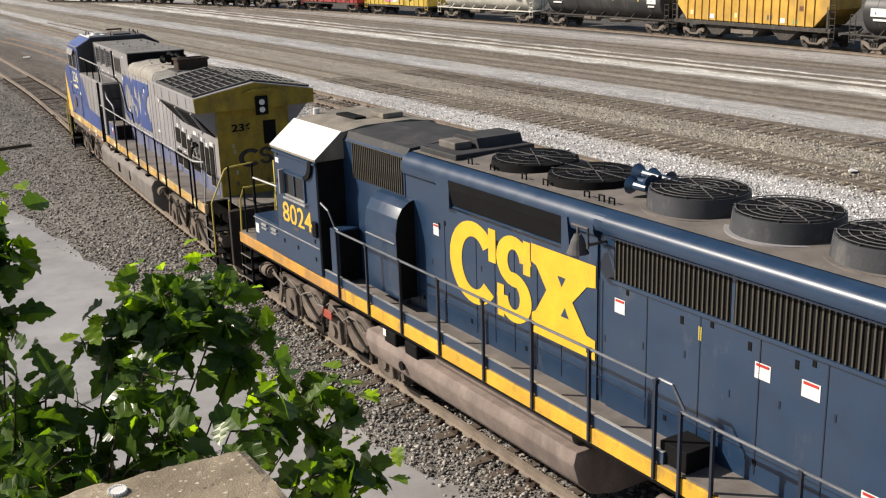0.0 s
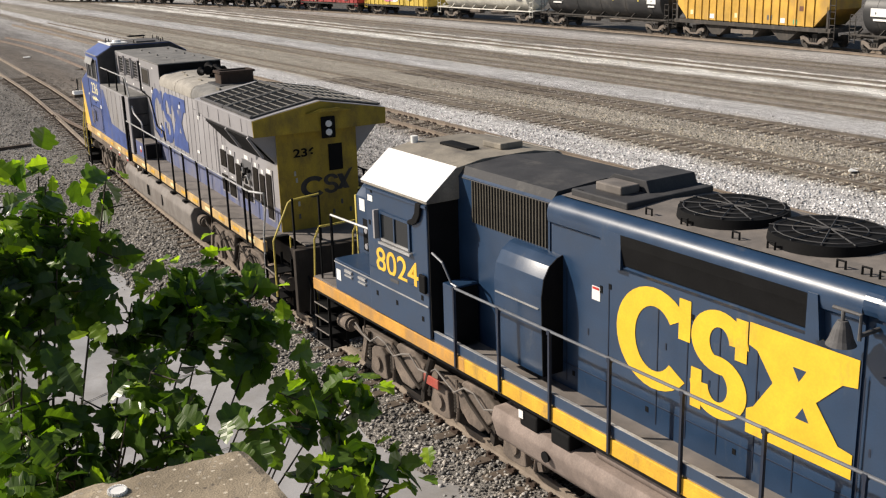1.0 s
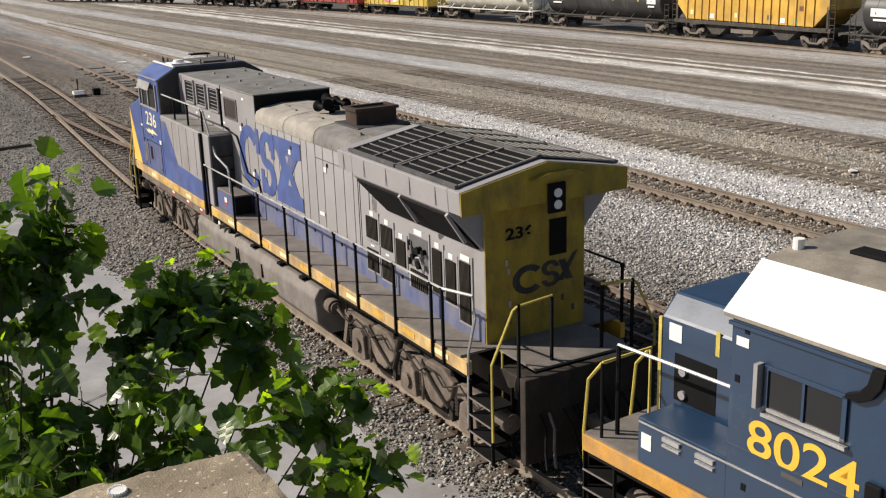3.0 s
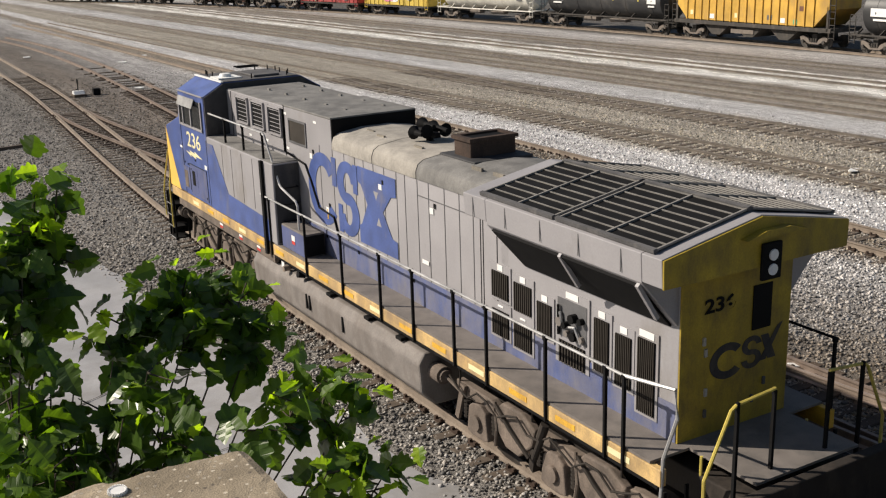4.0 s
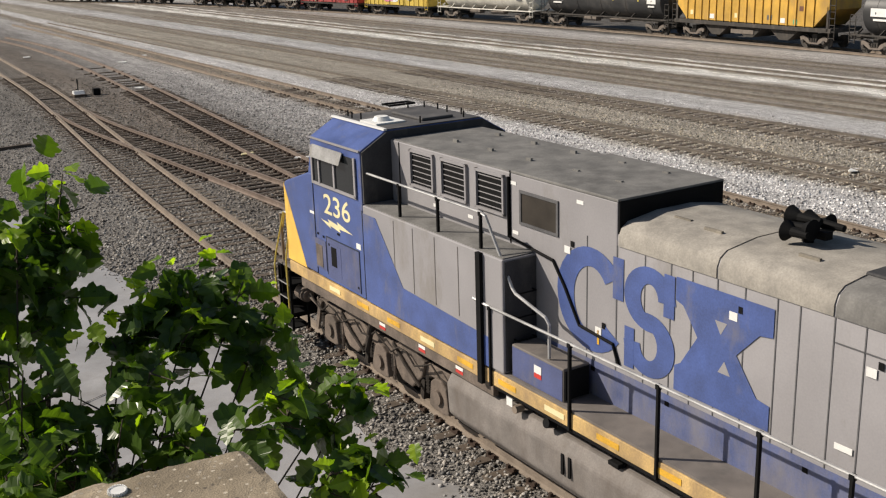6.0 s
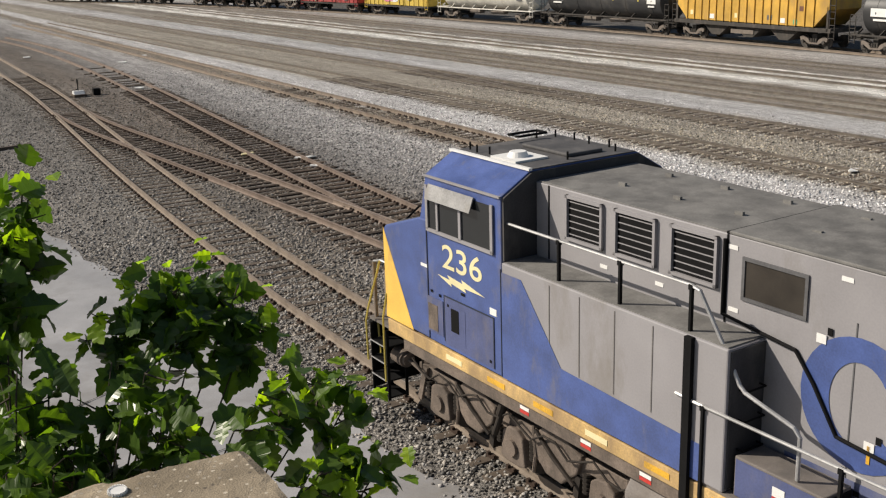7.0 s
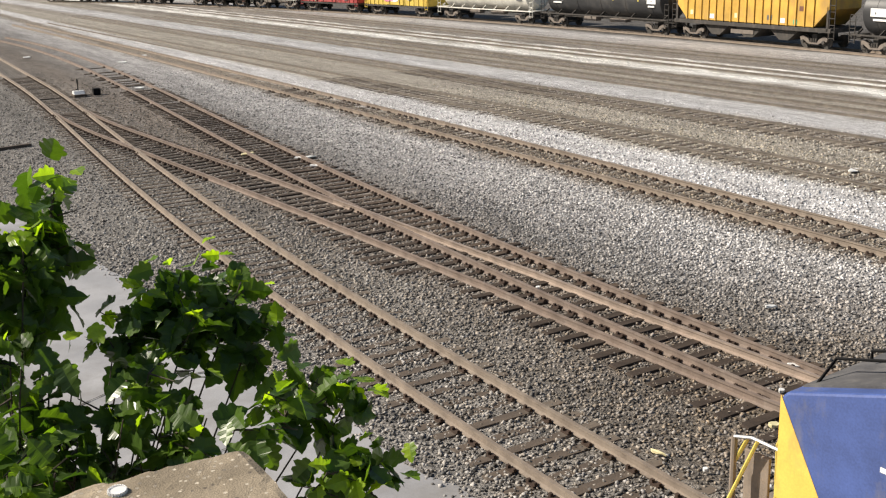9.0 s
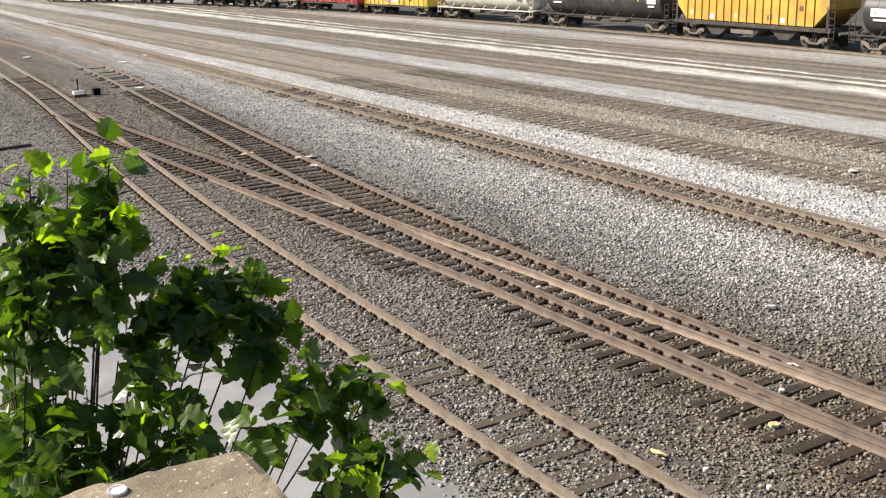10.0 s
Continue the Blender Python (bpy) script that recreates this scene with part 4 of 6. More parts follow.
    part("wing_end", prism(B(), [(1.5, 3.975), (1.52, 4.32), (0.9, 4.44), (0.0, 4.60), (-0.9, 4.44), (-1.52, 4.32), (-1.5, 3.975)], -20.2, -19.86, "x", 0.01), M_GREY, e)
    part("radiator_wing", prism(B(), wing, -19.855, -16.62, "x", 0.01), M_GREY, e, "overhanging grey radiator wings")
    part("radiator_intake", prism(B(), [(0.925, 3.30), (0.945, 3.28), (1.50, 3.90), (1.47, 3.925)], -19.75, -16.75, "x"), M_BLACK, e, "dark radiator intake under the wing")
    for x in (-18.3, -19.78):
        part("brace", prism(B(), [(1.17, 3.46), (1.21, 3.43), (1.515, 3.90), (1.48, 3.94)], x - 0.028, x + 0.028, "x"), M_GREY, e)
    for s in (1, -1):
        slope = math.degrees(math.atan2(0.12 + 0.16, 1.52))
        for x0, x1 in ((-18.10, -16.45), (-20.0, -18.2)):
            m_ = pose((x0 + x1) / 2, s * 0.73, 4.478, -s * slope, 0, 0)
            L_ = x1 - x0
            g = part("radiator_screen", box(B(), -L_ / 2, L_ / 2, -0.70, 0.70, 0.0, 0.012, m=m_), M_BLACK, e, "black radiator screen with pale bars")
            for k in range(9):
                yy = -0.70 + 0.175 * k
                part("bar", box(B(), -L_ / 2, L_ / 2, yy - 0.006, yy + 0.006, 0.012, 0.028, m=m_), M_SCREENBAR, g)
            for k in range(3):
                xx = -L_ / 2 + L_ * k / 2
                part("cross_bar", box(B(), xx - 0.014, xx + 0.014, -0.70, 0.70, 0.013, 0.04, m=m_), M_SCREENBAR, g)
            bm = B()
            for yy in (-0.73, 0.73):
                box(bm, -L_ / 2 - 0.02, L_ / 2 + 0.02, yy - 0.03, yy + 0.03, 0.0, 0.05, m=m_)
            part("rim", bm, M_SOOT, g)
    for x in (-16.3, -17.1, -17.9, -18.7, -19.5):
        plate("rivet_strip", x, 4.15, 0.015, 0.28, 1.515, M_DARKGREY, e)
    for i, (x0, x1, z0, z1, m_) in enumerate(((-16.32, -15.88, 2.62, 3.02, M_UNDER), (-16.9, -16.46, 2.55, 2.98, M_UNDER), (-17.38, -17.04, 2.35, 2.85, M_BLACK), (-18.16, -17.52, 2.15, 3.05, M_BLACK), (-18.62, -18.32, 2.25, 2.98, M_BLACK), (-19.06, -18.75, 2.2, 2.9, M_BLACK), (-19.5, -19.18, 2.0, 2.98, M_BLACK),
                                            (-16.32, -15.88, 2.02, 2.42, M_UNDER), (-16.9, -16.46, 1.98, 2.38, M_UNDER))):
        d = part("side_door", box(B(), x0 - 0.05, x1 + 0.05, 0.92, 0.94, z0 - 0.05, z1 + 0.12), M_GREY, e)
        if i == 3:
            part("recess", box(B(), x0, x1, 0.94, 0.946, 2.5, z1), M_DARKGREY, d)
            for k in range(7):
                xx, zz = x0 + 0.08 + 0.16 * (k % 4), 2.58 + 0.13 * (k // 2 % 3)
                part("valve", rod(B(), (xx, 0.946, zz), (xx, 1.0 + 0.02 * (k % 3), zz), 0.045 + 0.02 * (k % 2), 12), M_BLACK if k % 3 else M_TANK, d)
            part("pipe", pipe(B(), [(x0 + 0.08, 0.98, 2.52), (x0 + 0.2, 0.99, 2.72), (x1 - 0.15, 0.98, 2.66), (x1 - 0.1, 0.98, 2.86)], 0.022), M_METAL, d)
            part("pipe", pipe(B(), [(x1 - 0.05, 0.97, 2.52), (x1 - 0.06, 0.98, 2.95)], 0.022), M_BLACK, d)
            slats(d, x0 + 0.03, x1 - 0.03, 2.12, 2.44, 0.945, 9, M_GRILLE, M_BLACK, True, "louvre", 0.4, 0.02)
        else:
            slats(d, x0, x1, z0, z1, 0.945, 9, M_GRILLE, M_BLACK, True, "louvre", 0.4, 0.02)
        plate("placard", (x0 + x1) / 2, z1 + 0.07, min(0.3, x1 - x0) * (0.9 if i in (3, 6) else 0.45), 0.09 if i < 7 else 0.03, 0.941, M_WHITE, e)
    # rear wall
    part("rear_wall", box(B(), -19.905, -19.88, -0.92, 0.92, 1.8, 3.98), M_OCHRE, e, "grimy yellow rear end wall")
    gable = [(-1.5, 3.97), (1.5, 3.97), (1.51, 4.31), (0, 4.585), (-1.51, 4.31)]
    part("gable", prism(B(), gable, -20.225, -20.2, "x"), M_OCHRE, e, "grimy yellow wing end")
    part("gable_ledge", prism(B(), [(-0.65, 4.36), (0.35, 4.36), (0.05, 4.44), (-0.35, 4.44)], -20.34, -20.225, "x"), M_OCHRE, e)
    lettering("number", "236", 0.25, Matrix.Translation((-19.912, 0.56, 3.40)) @ REAR, M_BLACK, e, 0.5, 0.006)
    lamp = part("headlight", box(B(), -20.28, -20.225, -0.30, 0.02, 3.80, 4.26, 0.02), M_BLACK, e)
    for z in (3.93, 4.11):
        part("lens", rod(B(), (-20.30, -0.14, z), (-20.275, -0.14, z), 0.07, 14), M_WHITE, lamp)
    part("number_recess", box(B(), -19.92, -19.905, -0.57, -0.25, 3.02, 3.60), M_BLACK, e)
    mk = part("rear_emblem", prism(B(), ring_pts(0.14, 2.71, 0.30, 0.235, 0.13, 0.10, 42, 318), -19.911, -19.907, "x"), M_MARKGREY, e, "faded grey-black mark of plain shapes")
    part("emblem_curl", prism(B(), ring_pts(-0.27, 2.82, 0.17, 0.125, 0.095, 0.065, 5, 285), -19.9105, -19.9065, "x"), M_MARKGREY, mk)
    part("emblem_curl", prism(B(), ring_pts(-0.27, 2.64, 0.17, 0.125, 0.095, 0.065, -175, 105), -19.911, -19.907, "x"), M_MARKGREY, mk)
    part("emblem_bar", prism(B(), [(-0.70, 2.58), (-0.56, 2.58), (-0.42, 2.92), (-0.55, 2.92)], -19.9115, -19.9075, "x"), M_MARKGREY, mk)
    part("emblem_bar", prism(B(), [(-0.40, 2.58), (-0.52, 2.58), (-0.80, 3.04), (-0.70, 3.0)], -19.912, -19.908, "x"), M_MARKGREY, mk)
    for y, z in ((0.55, 3.05), (0.5, 2.1), (0.5, 2.38), (-0.5, 2.3), (-0.7, 2.1), (0.52, 2.9), (-0.3, 2.1)):
        part("latch", box(B(), -19.93, -19.905, y - 0.02, y + 0.02, z - 0.05, z + 0.05), M_METAL if z > 2.2 and y > 0 else M_SOOT, e)
    # frame, walkways, tank, trucks
    part("underframe", box(B(), -21.3, -1.3, -0.92, 0.92, 1.18, 1.56, 0.02), M_UNDERDARK, e)
    part("walkway", box(B(), -20.05, -8.28, -1.48, 1.48, 1.765, 1.80), M_DECK, e, "dusty grey walkway")
    part("platform", box(B(), -21.12, -20.052, -0.86, 0.86, 1.765, 1.80), M_DECK, e, "dusty grey end platform")
    part("sill", box(B(), -20.25, -1.33, 1.40, 1.495, 1.54, 1.76, 0.01), M_SILL, e, "dirty yellow side sill with reflective strips")
    part("sill", box(B(), -20.25, -1.33, -1.495, -1.40, 1.50, 1.76, 0.01), M_YELLOW, e)
    for k in range(16):
        x = -3.3 - k * 1.08
        plate("reflector", x, 1.65, 0.42, 0.08, 1.496, M_CREAM if k % 3 == 0 else M_YELLOW, e)
    part("skirt", box(B(), -8.3, -1.75, 1.36, 1.46, 1.33, 1.54, 0.01), M_UNDER, e, "dusty brown skirt below the sill")
    for x in (-5.0, -6.3, -7.4):
        plate("reflector", x, 1.47, 0.2, 0.05, 1.46, M_WHITE, e)
        plate("reflector", x, 1.41, 0.2, 0.05, 1.46, M_RED, e)
    part("sill_edge", box(B(), -20.2, -8.4, 1.47, 1.497, 1.50, 1.54), M_BLACK, e)
    railing(e, [-8.32, -10.12, -11.75, -13.26, -14.4, -15.67, -16.57, -18.01, -19.25, -19.6], 1.512, 1.52, 2.74, M_BLACK, M_METAL)
    part("rail_end", pipe(B(), [(-7.9, 1.512, 2.76), (-8.32, 1.512, 2.74)], 0.024), M_METAL, e)
    part("rail_end", pipe(B(), [(-19.6, 1.512, 2.74), (-20.42, 1.46, 2.84), (-20.46, 1.46, 2.5), (-20.25, 1.46, 1.9), (-20.2, 1.46, 0.75)], 0.024), M_METAL, e)
    railing(e, [-9.0, -11.0, -13.0, -15.0, -17.0, -19.0, -20.2], -1.46, 1.62, 2.74, M_BLACK, M_BLACK)
    part("tool_box", box(B(), -9.88, -8.72, 0.98, 1.42, 1.80, 2.28, 0.015), M_DECK, e, "grey and blue walkway locker")
    plate("locker_face", -9.3, 2.03, 1.12, 0.44, 1.42, M_DUSTYBLUE, e, "dusty grey-blue locker face")
    plate("red_sticker", -9.33, 2.0, 0.16, 0.07, 1.427, M_RED, e)
    plate("placard", -9.33, 2.09, 0.16, 0.11, 1.427, M_WHITE, e)
    part("locker_gap", box(B(), -9.90, -9.878, 1.0, 1.40, 1.83, 2.24), M_BLACK, e)
    tk = [(-1.2, 0.34), (1.2, 0.34), (1.46, 0.62), (1.49, 1.12), (1.38, 1.30), (-1.38, 1.30), (-1.49, 1.12), (-1.46, 0.62)]
    part("fuel_tank", prism(B(), tk, -14.5, -7.05, "x", 0.04), M_TANK, e, "long dusty grey fuel tank")
    for x in (-9.95, -10.1, -11.6):
        plate("gauge_slot", x, 0.95, 0.05, 0.3, 1.485, M_BLACK, e, out=0.02)
    part("fuel_filler", rod(B(), (-9.6, 1.35, 1.38), (-9.6, 1.5, 1.42), 0.07, 14), M_BLACK, e)
    part("drain_valve", rod(B(), (-8.9, 1.38, 1.36), (-8.9, 1.52, 1.36), 0.06, 12), M_RUST, e)
    plate("placard", -8.65, 1.38, 0.14, 0.16, 1.42, M_WHITE, e)
    for x in (-10.9, -12.5, -13.7):
        part("clamp", box(B(), x - 0.1, x + 0.1, 1.3, 1.44, 1.30, 1.36, 0.01), M_BLACK, e)
    truck(e, -4.35, 1.98, 0)
    truck(e, -17.75, 1.98, 0)
    end_steps(e, -1.22, -0.70, 1, 0.22, M_BLACK, M_METAL)
    end_steps(e, -1.22, -0.70, -1, 0.35, M_BLACK, M_TANK)
    end_steps(e, -20.9, -20.3, 1, 0.35, M_BLACK, M_TANK)
    end_steps(e, -20.9, -20.3, -1, 0.35, M_BLACK, M_TANK)
    part("pilot", box(B(), -0.62, -0.50, -1.4, 1.4, 0.25, 1.5, 0.02), M_BLACK, e)
    for y in (1.12, -1.12):
        part("end_plate", box(B(), -0.95, -0.62, y - 0.02, y + 0.02, 1.5, 2.35, 0.01), M_RUST, e, "rusty brown end plate")
        part("end_post", rod(B(), (-0.62, y + 0.2, 1.5), (-0.62, y + 0.2, 2.55), 0.035, 8), M_RUST, e)
    part("gate_bar", pipe(B(), [(-0.62, 1.32, 2.55), (-0.85, 1.32, 2.62), (-1.3, 1.3, 2.6)], 0.02), M_METAL, e)
    part("hand_brake", rod(B(), (-1.28, 0.85, 2.3), (-1.2, 0.85, 2.3), 0.22, 18), M_RUST, e)
    part("rear_plate", box(B(), -21.35, -21.2, -1.2, 1.2, 0.45, 1.78, 0.02), M_UNDERDARK, e)
    for y in (0.95, 0.8, 0.3, -0.2):
        part("air_hose", pipe(B(), [(-21.36, y, 1.2), (-21.5, y, 1.0), (-21.56, y + 0.05, 0.7), (-21.7, y + 0.12, 0.5)], 0.025), M_TANK if y == 0.8 else M_BLACK, e)
    for d in (1, -1):
        part("grab_rail", pipe(B(), [(-20.95, d * 1.5, 0.75), (-20.95, d * 1.5, 1.95), (-20.95, d * 1.13, 2.70), (-20.95, d * 1.05, 2.75), (-20.95, d * 0.45, 2.80)], 0.022), M_RAILYEL, e, "pale yellow grab rail")
        part("grab_rail", pipe(B(), [(-20.3, d * 0.9, 0.9), (-20.3, d * 0.9, 1.8)], 0.02), M_RAILYEL, e)
        for y in (1.04, 0.46):
            part("post", box(B(), -20.975, -20.935, d * y - 0.02, d * y + 0.02, 1.80 if y < 0.8 else 1.2, 2.78), M_BLACK, e)
    for y in (1.3, 0.55, -0.55, -1.3):
        part("grab_rail", pipe(B(), [(-0.70, y, 0.75), (-0.62, y, 1.5), (-0.60, y, 2.2), (-0.78, y, 2.58)], 0.022), M_RAILYEL, e, "pale yellow grab rail")
    part("front_platform", box(B(), -1.3, -0.52, -1.4, 1.4, 1.50, 1.55), M_DECK, e)
    part("grab_rail", pipe(B(), [(-1.0, 1.42, 2.66), (-0.66, 1.50, 1.75), (-0.60, 1.52, 1.5), (-0.62, 1.52, 0.8)], 0.02), M_RAILYEL, e, "pale yellow grab rail")
    part("grab_rail", pipe(B(), [(-1.33, 1.50, 2.2), (-1.24, 1.54, 1.75), (-1.24, 1.54, 0.6)], 0.02), M_RAILYEL, e, "pale yellow grab rail")
    coupler(e, -0.35, 1)
    coupler(e, -22.0, -1)
    return e


def yard_engine():
    e = thing("diesel_locomotive", "dark blue diesel locomotive with white cab roof and yellow sill", "locomotive")
    V = 1.52
    prof = [(-V, 1.75), (V, 1.75), (V, 3.95), (-V, 3.95)]
    part("cab", prism(B(), prof, -4.5, -2.6, "x", 0.015), M_BLUE, e, "dark blue cab with riveted side")
    top = [(-V - 0.03, 3.95), (V + 0.03, 3.95), (V + 0.02, 3.985), (0.98, 4.44), (0.5, 4.52), (-0.5, 4.52), (-0.98, 4.44), (-V - 0.02, 3.985)]
    part("cab_roof", prism(B(), top, -4.56, -2.5, "x", 0.01), M_SOOTBEIGE, e, "grimy tan cab roof")
    for s in (1, -1):
        sl = [(s * (V + 0.025), 3.99), (s * 0.985, 4.448), (s * 0.98, 4.458), (s * (V + 0.028), 4.002)]
        part("roof_flank", prism(B(), sl, -4.56, -2.5, "x"), M_WHITE, e, "bright white sloped cab roof flank")
    # black sheet over the blue cab's rear: its shade painted in
    part("rear_wall", box(B(), -4.53, -4.49, 0.96, 1.50, 1.8, 4.0), M_BLACK, e)
    part("roof_vent", box(B(), -4.2, -3.7, -0.55, -0.1, 4.52, 4.62, 0.02), M_SOOTBEIGE, e)
    part("roof_hatch", box(B(), -3.9, -3.1, 0.1, 0.35, 4.50, 4.56, 0.01), M_BLACK, e)
    part("beacon", rod(B(), (-2.62, 0.55, 4.50), (-2.62, 0.55, 4.62), 0.06, 12), M_WHITE, e)
    w = part("window", box(B(), -3.98, -3.10, V, V + 0.01, 3.12, 3.53), M_GLASS, e, "dark cab side window")
    for x0, x1, z0, z1 in ((-4.02, -3.97, 3.08, 3.56), (-3.11, -3.06, 3.08, 3.56), (-3.55, -3.52, 3.12, 3.53), (-4.02, -3.06, 3.08, 3.12), (-4.02, -3.06, 3.53, 3.57)):
        part("frame", box(B(), x0, x1, V + 0.008, V + 0.03, z0, z1), M_METAL if z1 < 3.2 else M_BLUE, w)
    part("wind_deflector", box(B(), -3.03, -2.98, V, V + 0.10, 3.10, 3.58), M_GREY, e)
    part("arm_rest", box(B(), -4.05, -3.06, V, V + 0.06, 3.02, 3.06), M_METAL, e)
    part("visor", prism(B(), [(-4.40, 3.93), (-4.37, 3.76), (-4.28, 3.62), (-4.15, 3.55), (-4.0, 3.55), (-4.0, 3.60), (-4.14, 3.66), (-4.22, 3.76), (-4.26, 3.93)], V, V + 0.05, "y", 0.01), M_BLACK, e, "rolled black sunshade")
    part("gutter", box(B(), -4.52, -2.58, V, V + 0.035, 3.88, 3.92), M_BLUE, e)
    part("mirror", box(B(), -4.46, -4.28, V, V + 0.05, 2.5, 2.8, 0.02), M_BLACK, e)
    lettering("number", "8024", 0.57, Matrix.Translation((-2.86, V + 0.003, 2.53)) @ SIDE, M_NUMYEL, e, 1.33, 0.006)
    part("body_line", box(B(), -4.5, -2.6, V, V + 0.012, 2.52, 2.54), M_BLUE, e)
    part("body_line", box(B(), -4.48, -1.3, V, V + 0.012, 2.28, 2.30), M_METAL, e)
    plate("placard", -3.45, 2.46, 0.26, 0.06, V, M_SOOT, e)
    for x, z in ((-2.8, 3.86), (-2.7, 3.3), (-2.85, 2.1), (-3.5, 2.1), (-4.3, 2.05), (-4.3, 2.4)):
        plate("latch", x, z, 0.06, 0.08, V, M_BLACK, e)
    plate("flag_placard", -2.75, 3.72, 0.16, 0.1, V, M_WHITE, e)
    plate("placard", -1.4, 2.05, 0.16, 0.2, 1.50, M_WHITE, e)
    # side box below the cab and beside the nose
    part("battery_box", box(B(), -2.6, -1.26, 0.9, 1.50, 1.75, 2.33, 0.015), M_BLUE, e, "dark blue battery box")
    part("battery_box", box(B(), -2.6, -1.26, -1.50, -0.9, 1.75, 2.33, 0.015), M_BLUE, e)
    for x in (-1.8, -2.3):
        plate("handle", x, 2.2, 0.26, 0.05, 1.50, M_METAL, e, out=0.03)
        plate("handle", x, 2.12, 0.26, 0.03, 1.50, M_METAL, e, out=0.03)
    # short nose
    nose = [(-0.85, 1.75), (0.85, 1.75), (0.85, 3.35), (0.6, 3.62), (-0.6, 3.62), (-0.85, 3.35)]
    part("nose", prism(B(), nose, -2.6, -0.95, "x", 0.04), M_BLUE, e, "dark blue short nose with yellow edge strip")
    part("nose_edge", box(B(), -0.98, -0.93, 0.82, 0.86, 1.8, 3.34), M_RAILYEL, e)
    part("nose_recess", box(B(), -1.85, -1.2, 0.85, 0.856, 2.35, 2.95), M_BLACK, e)
    for z in (2.45, 2.75):
        part("lamp", rod(B(), (-1.35, 0.856, z), (-1.35, 0.89, z), 0.055, 14), M_GREY, e)
    plate("placard", -1.2, 3.2, 0.2, 0.22, 0.85, M_WHITE, e)
    plate("key", -1.85, 3.25, 0.06, 0.3, 0.85, M_RAILYEL, e)
    part("grab_rail", pipe(B(), [(-0.6, 1.2, 2.95), (-2.55, 1.2, 3.0)], 0.022), M_METAL, e)
    part("grab_rail", pipe(B(), [(-0.6, 1.2, 1.75), (-0.6, 1.2, 2.95)], 0.03), M_BLACK, e)
    # hood, front section
    hs = [(-0.95, 1.75), (0.95, 1.75), (0.95, 4.32), (0.82, 4.44), (0.0, 4.50), (-0.82, 4.44), (-0.95, 4.32)]
    part("hood", prism(B(), hs, -6.78, -4.5, "x"), M_BLUE, e, "dark blue engine hood")
    part("hood_roof", prism(B(), [(0.96, 4.30), (0.83, 4.455), (0, 4.515), (-0.83, 4.455), (-0.96, 4.30), (-0.9, 4.3), (0, 4.48), (0.9, 4.3)], -6.8, -4.56, "x"), M_SOOTSHADE, e, "dark sooty hood roof")
    slats(e, -6.74, -4.90, 3.66, 4.30, 0.95, 26, M_BRASSGREY, M_BLACK, True, "filter_grille", 0.3, 0.02)
    bl = [(0.95, 1.95), (1.30, 1.95), (1.32, 3.1), (1.28, 3.35), (1.18, 3.52), (1.05, 3.61), (0.95, 3.64)]
    part("blower_duct", prism(B(), bl, -7.05, -5.96, "x", 0.008), M_BLUE, e, "rounded blue blower duct", smooth=True)
    part("duct_line", box(B(), -7.0, -6.0, 1.32, 1.335, 2.92, 2.94), M_METAL, e)
    # rear face of the blue duct, blackened to stand for its shade
    part("duct_end", prism(B(), [(y, z) for y, z in bl], -7.065, -7.05, "x"), M_BLACK, e)
    part("locker", box(B(), -5.06, -4.74, 0.98, 1.42, 1.78, 2.75, 0.015), M_BLUE, e, "narrow dark blue locker")
    # the locker's unlit rear face, its shade given as black colour
    part("locker_back", box(B(), -5.075, -5.06, 1.0, 1.40, 1.80, 2.72), M_BLACK, e)
    # roof hatch with fan boxes
    part("hatch", box(B(), -8.1, -7.0, -0.78, 0.76, 4.42, 4.525, 0.02), M_SOOTSHADE, e, "black roof hatch")
    part("hatch_cover", prism(B(), [(-6.95, 4.50), (-7.9, 4.50), (-7.82, 4.68), (-7.2, 4.68)], -0.70, 0.18, "y", 0.01), M_SOOTSHADE, e)
    part("hatch_box", box(B(), -7.75, -7.25, 0.22, 0.55, 4.52, 4.64, 0.02), M_DECK, e)
    # main hood with flared shoulder
    ms = [(-0.95, 1.75), (0.95, 1.75), (0.95, 4.03), (1.015, 4.08), (1.028, 4.14), (1.03, 4.20), (1.02, 4.26), (0.995, 4.31), (0.96, 4.35), (0.92, 4.38), (0.87, 4.40), (0.0, 4.46), (-0.88, 4.40), (-0.99, 4.32), (-1.03, 4.20), (-1.015, 4.08), (-0.95, 4.03)]
    part("main_hood", prism(B(), ms, -11.75, -6.82, "x"), M_BLUE, e, "dark blue main hood with flared shoulder", smooth=True)
    part("brake_intake", prism(B(), [(0.95, 3.80), (0.985, 3.80), (1.034, 4.07), (1.040, 4.20), (0.95, 4.20)], -11.12, -8.29, "x"), M_BLACK, e, "black dynamic brake intake")
    part("intake_sill", prism(B(), [(0.95, 3.72), (0.965, 3.72), (1.0, 3.77), (0.95, 3.80)], -11.3, -8.2, "x"), M_BLUE, e)
    part("intake_cheek", prism(B(), [(-8.29, 4.20), (-7.85, 4.20), (-8.1, 3.74), (-8.29, 3.74)], 0.95, 1.032, "y"), M_BLUE, e)
    part("intake_cheek", prism(B(), [(-11.12, 4.22), (-11.24, 4.22), (-11.3, 3.74), (-11.12, 3.74)], 0.95, 1.05, "y"), M_BLUE, e)
    rs = [(-0.95, 1.75), (0.95, 1.75), (0.95, 4.13), (1.04, 4.15), (1.056, 4.20), (1.06, 4.25), (1.05, 4.30), (1.025, 4.34), (0.99, 4.37), (0.94, 4.393), (0.88, 4.41), (0.0, 4.46), (-0.88, 4.41), (-1.0, 4.36), (-1.06, 4.26), (-1.04, 4.16), (-0.95, 4.13)]
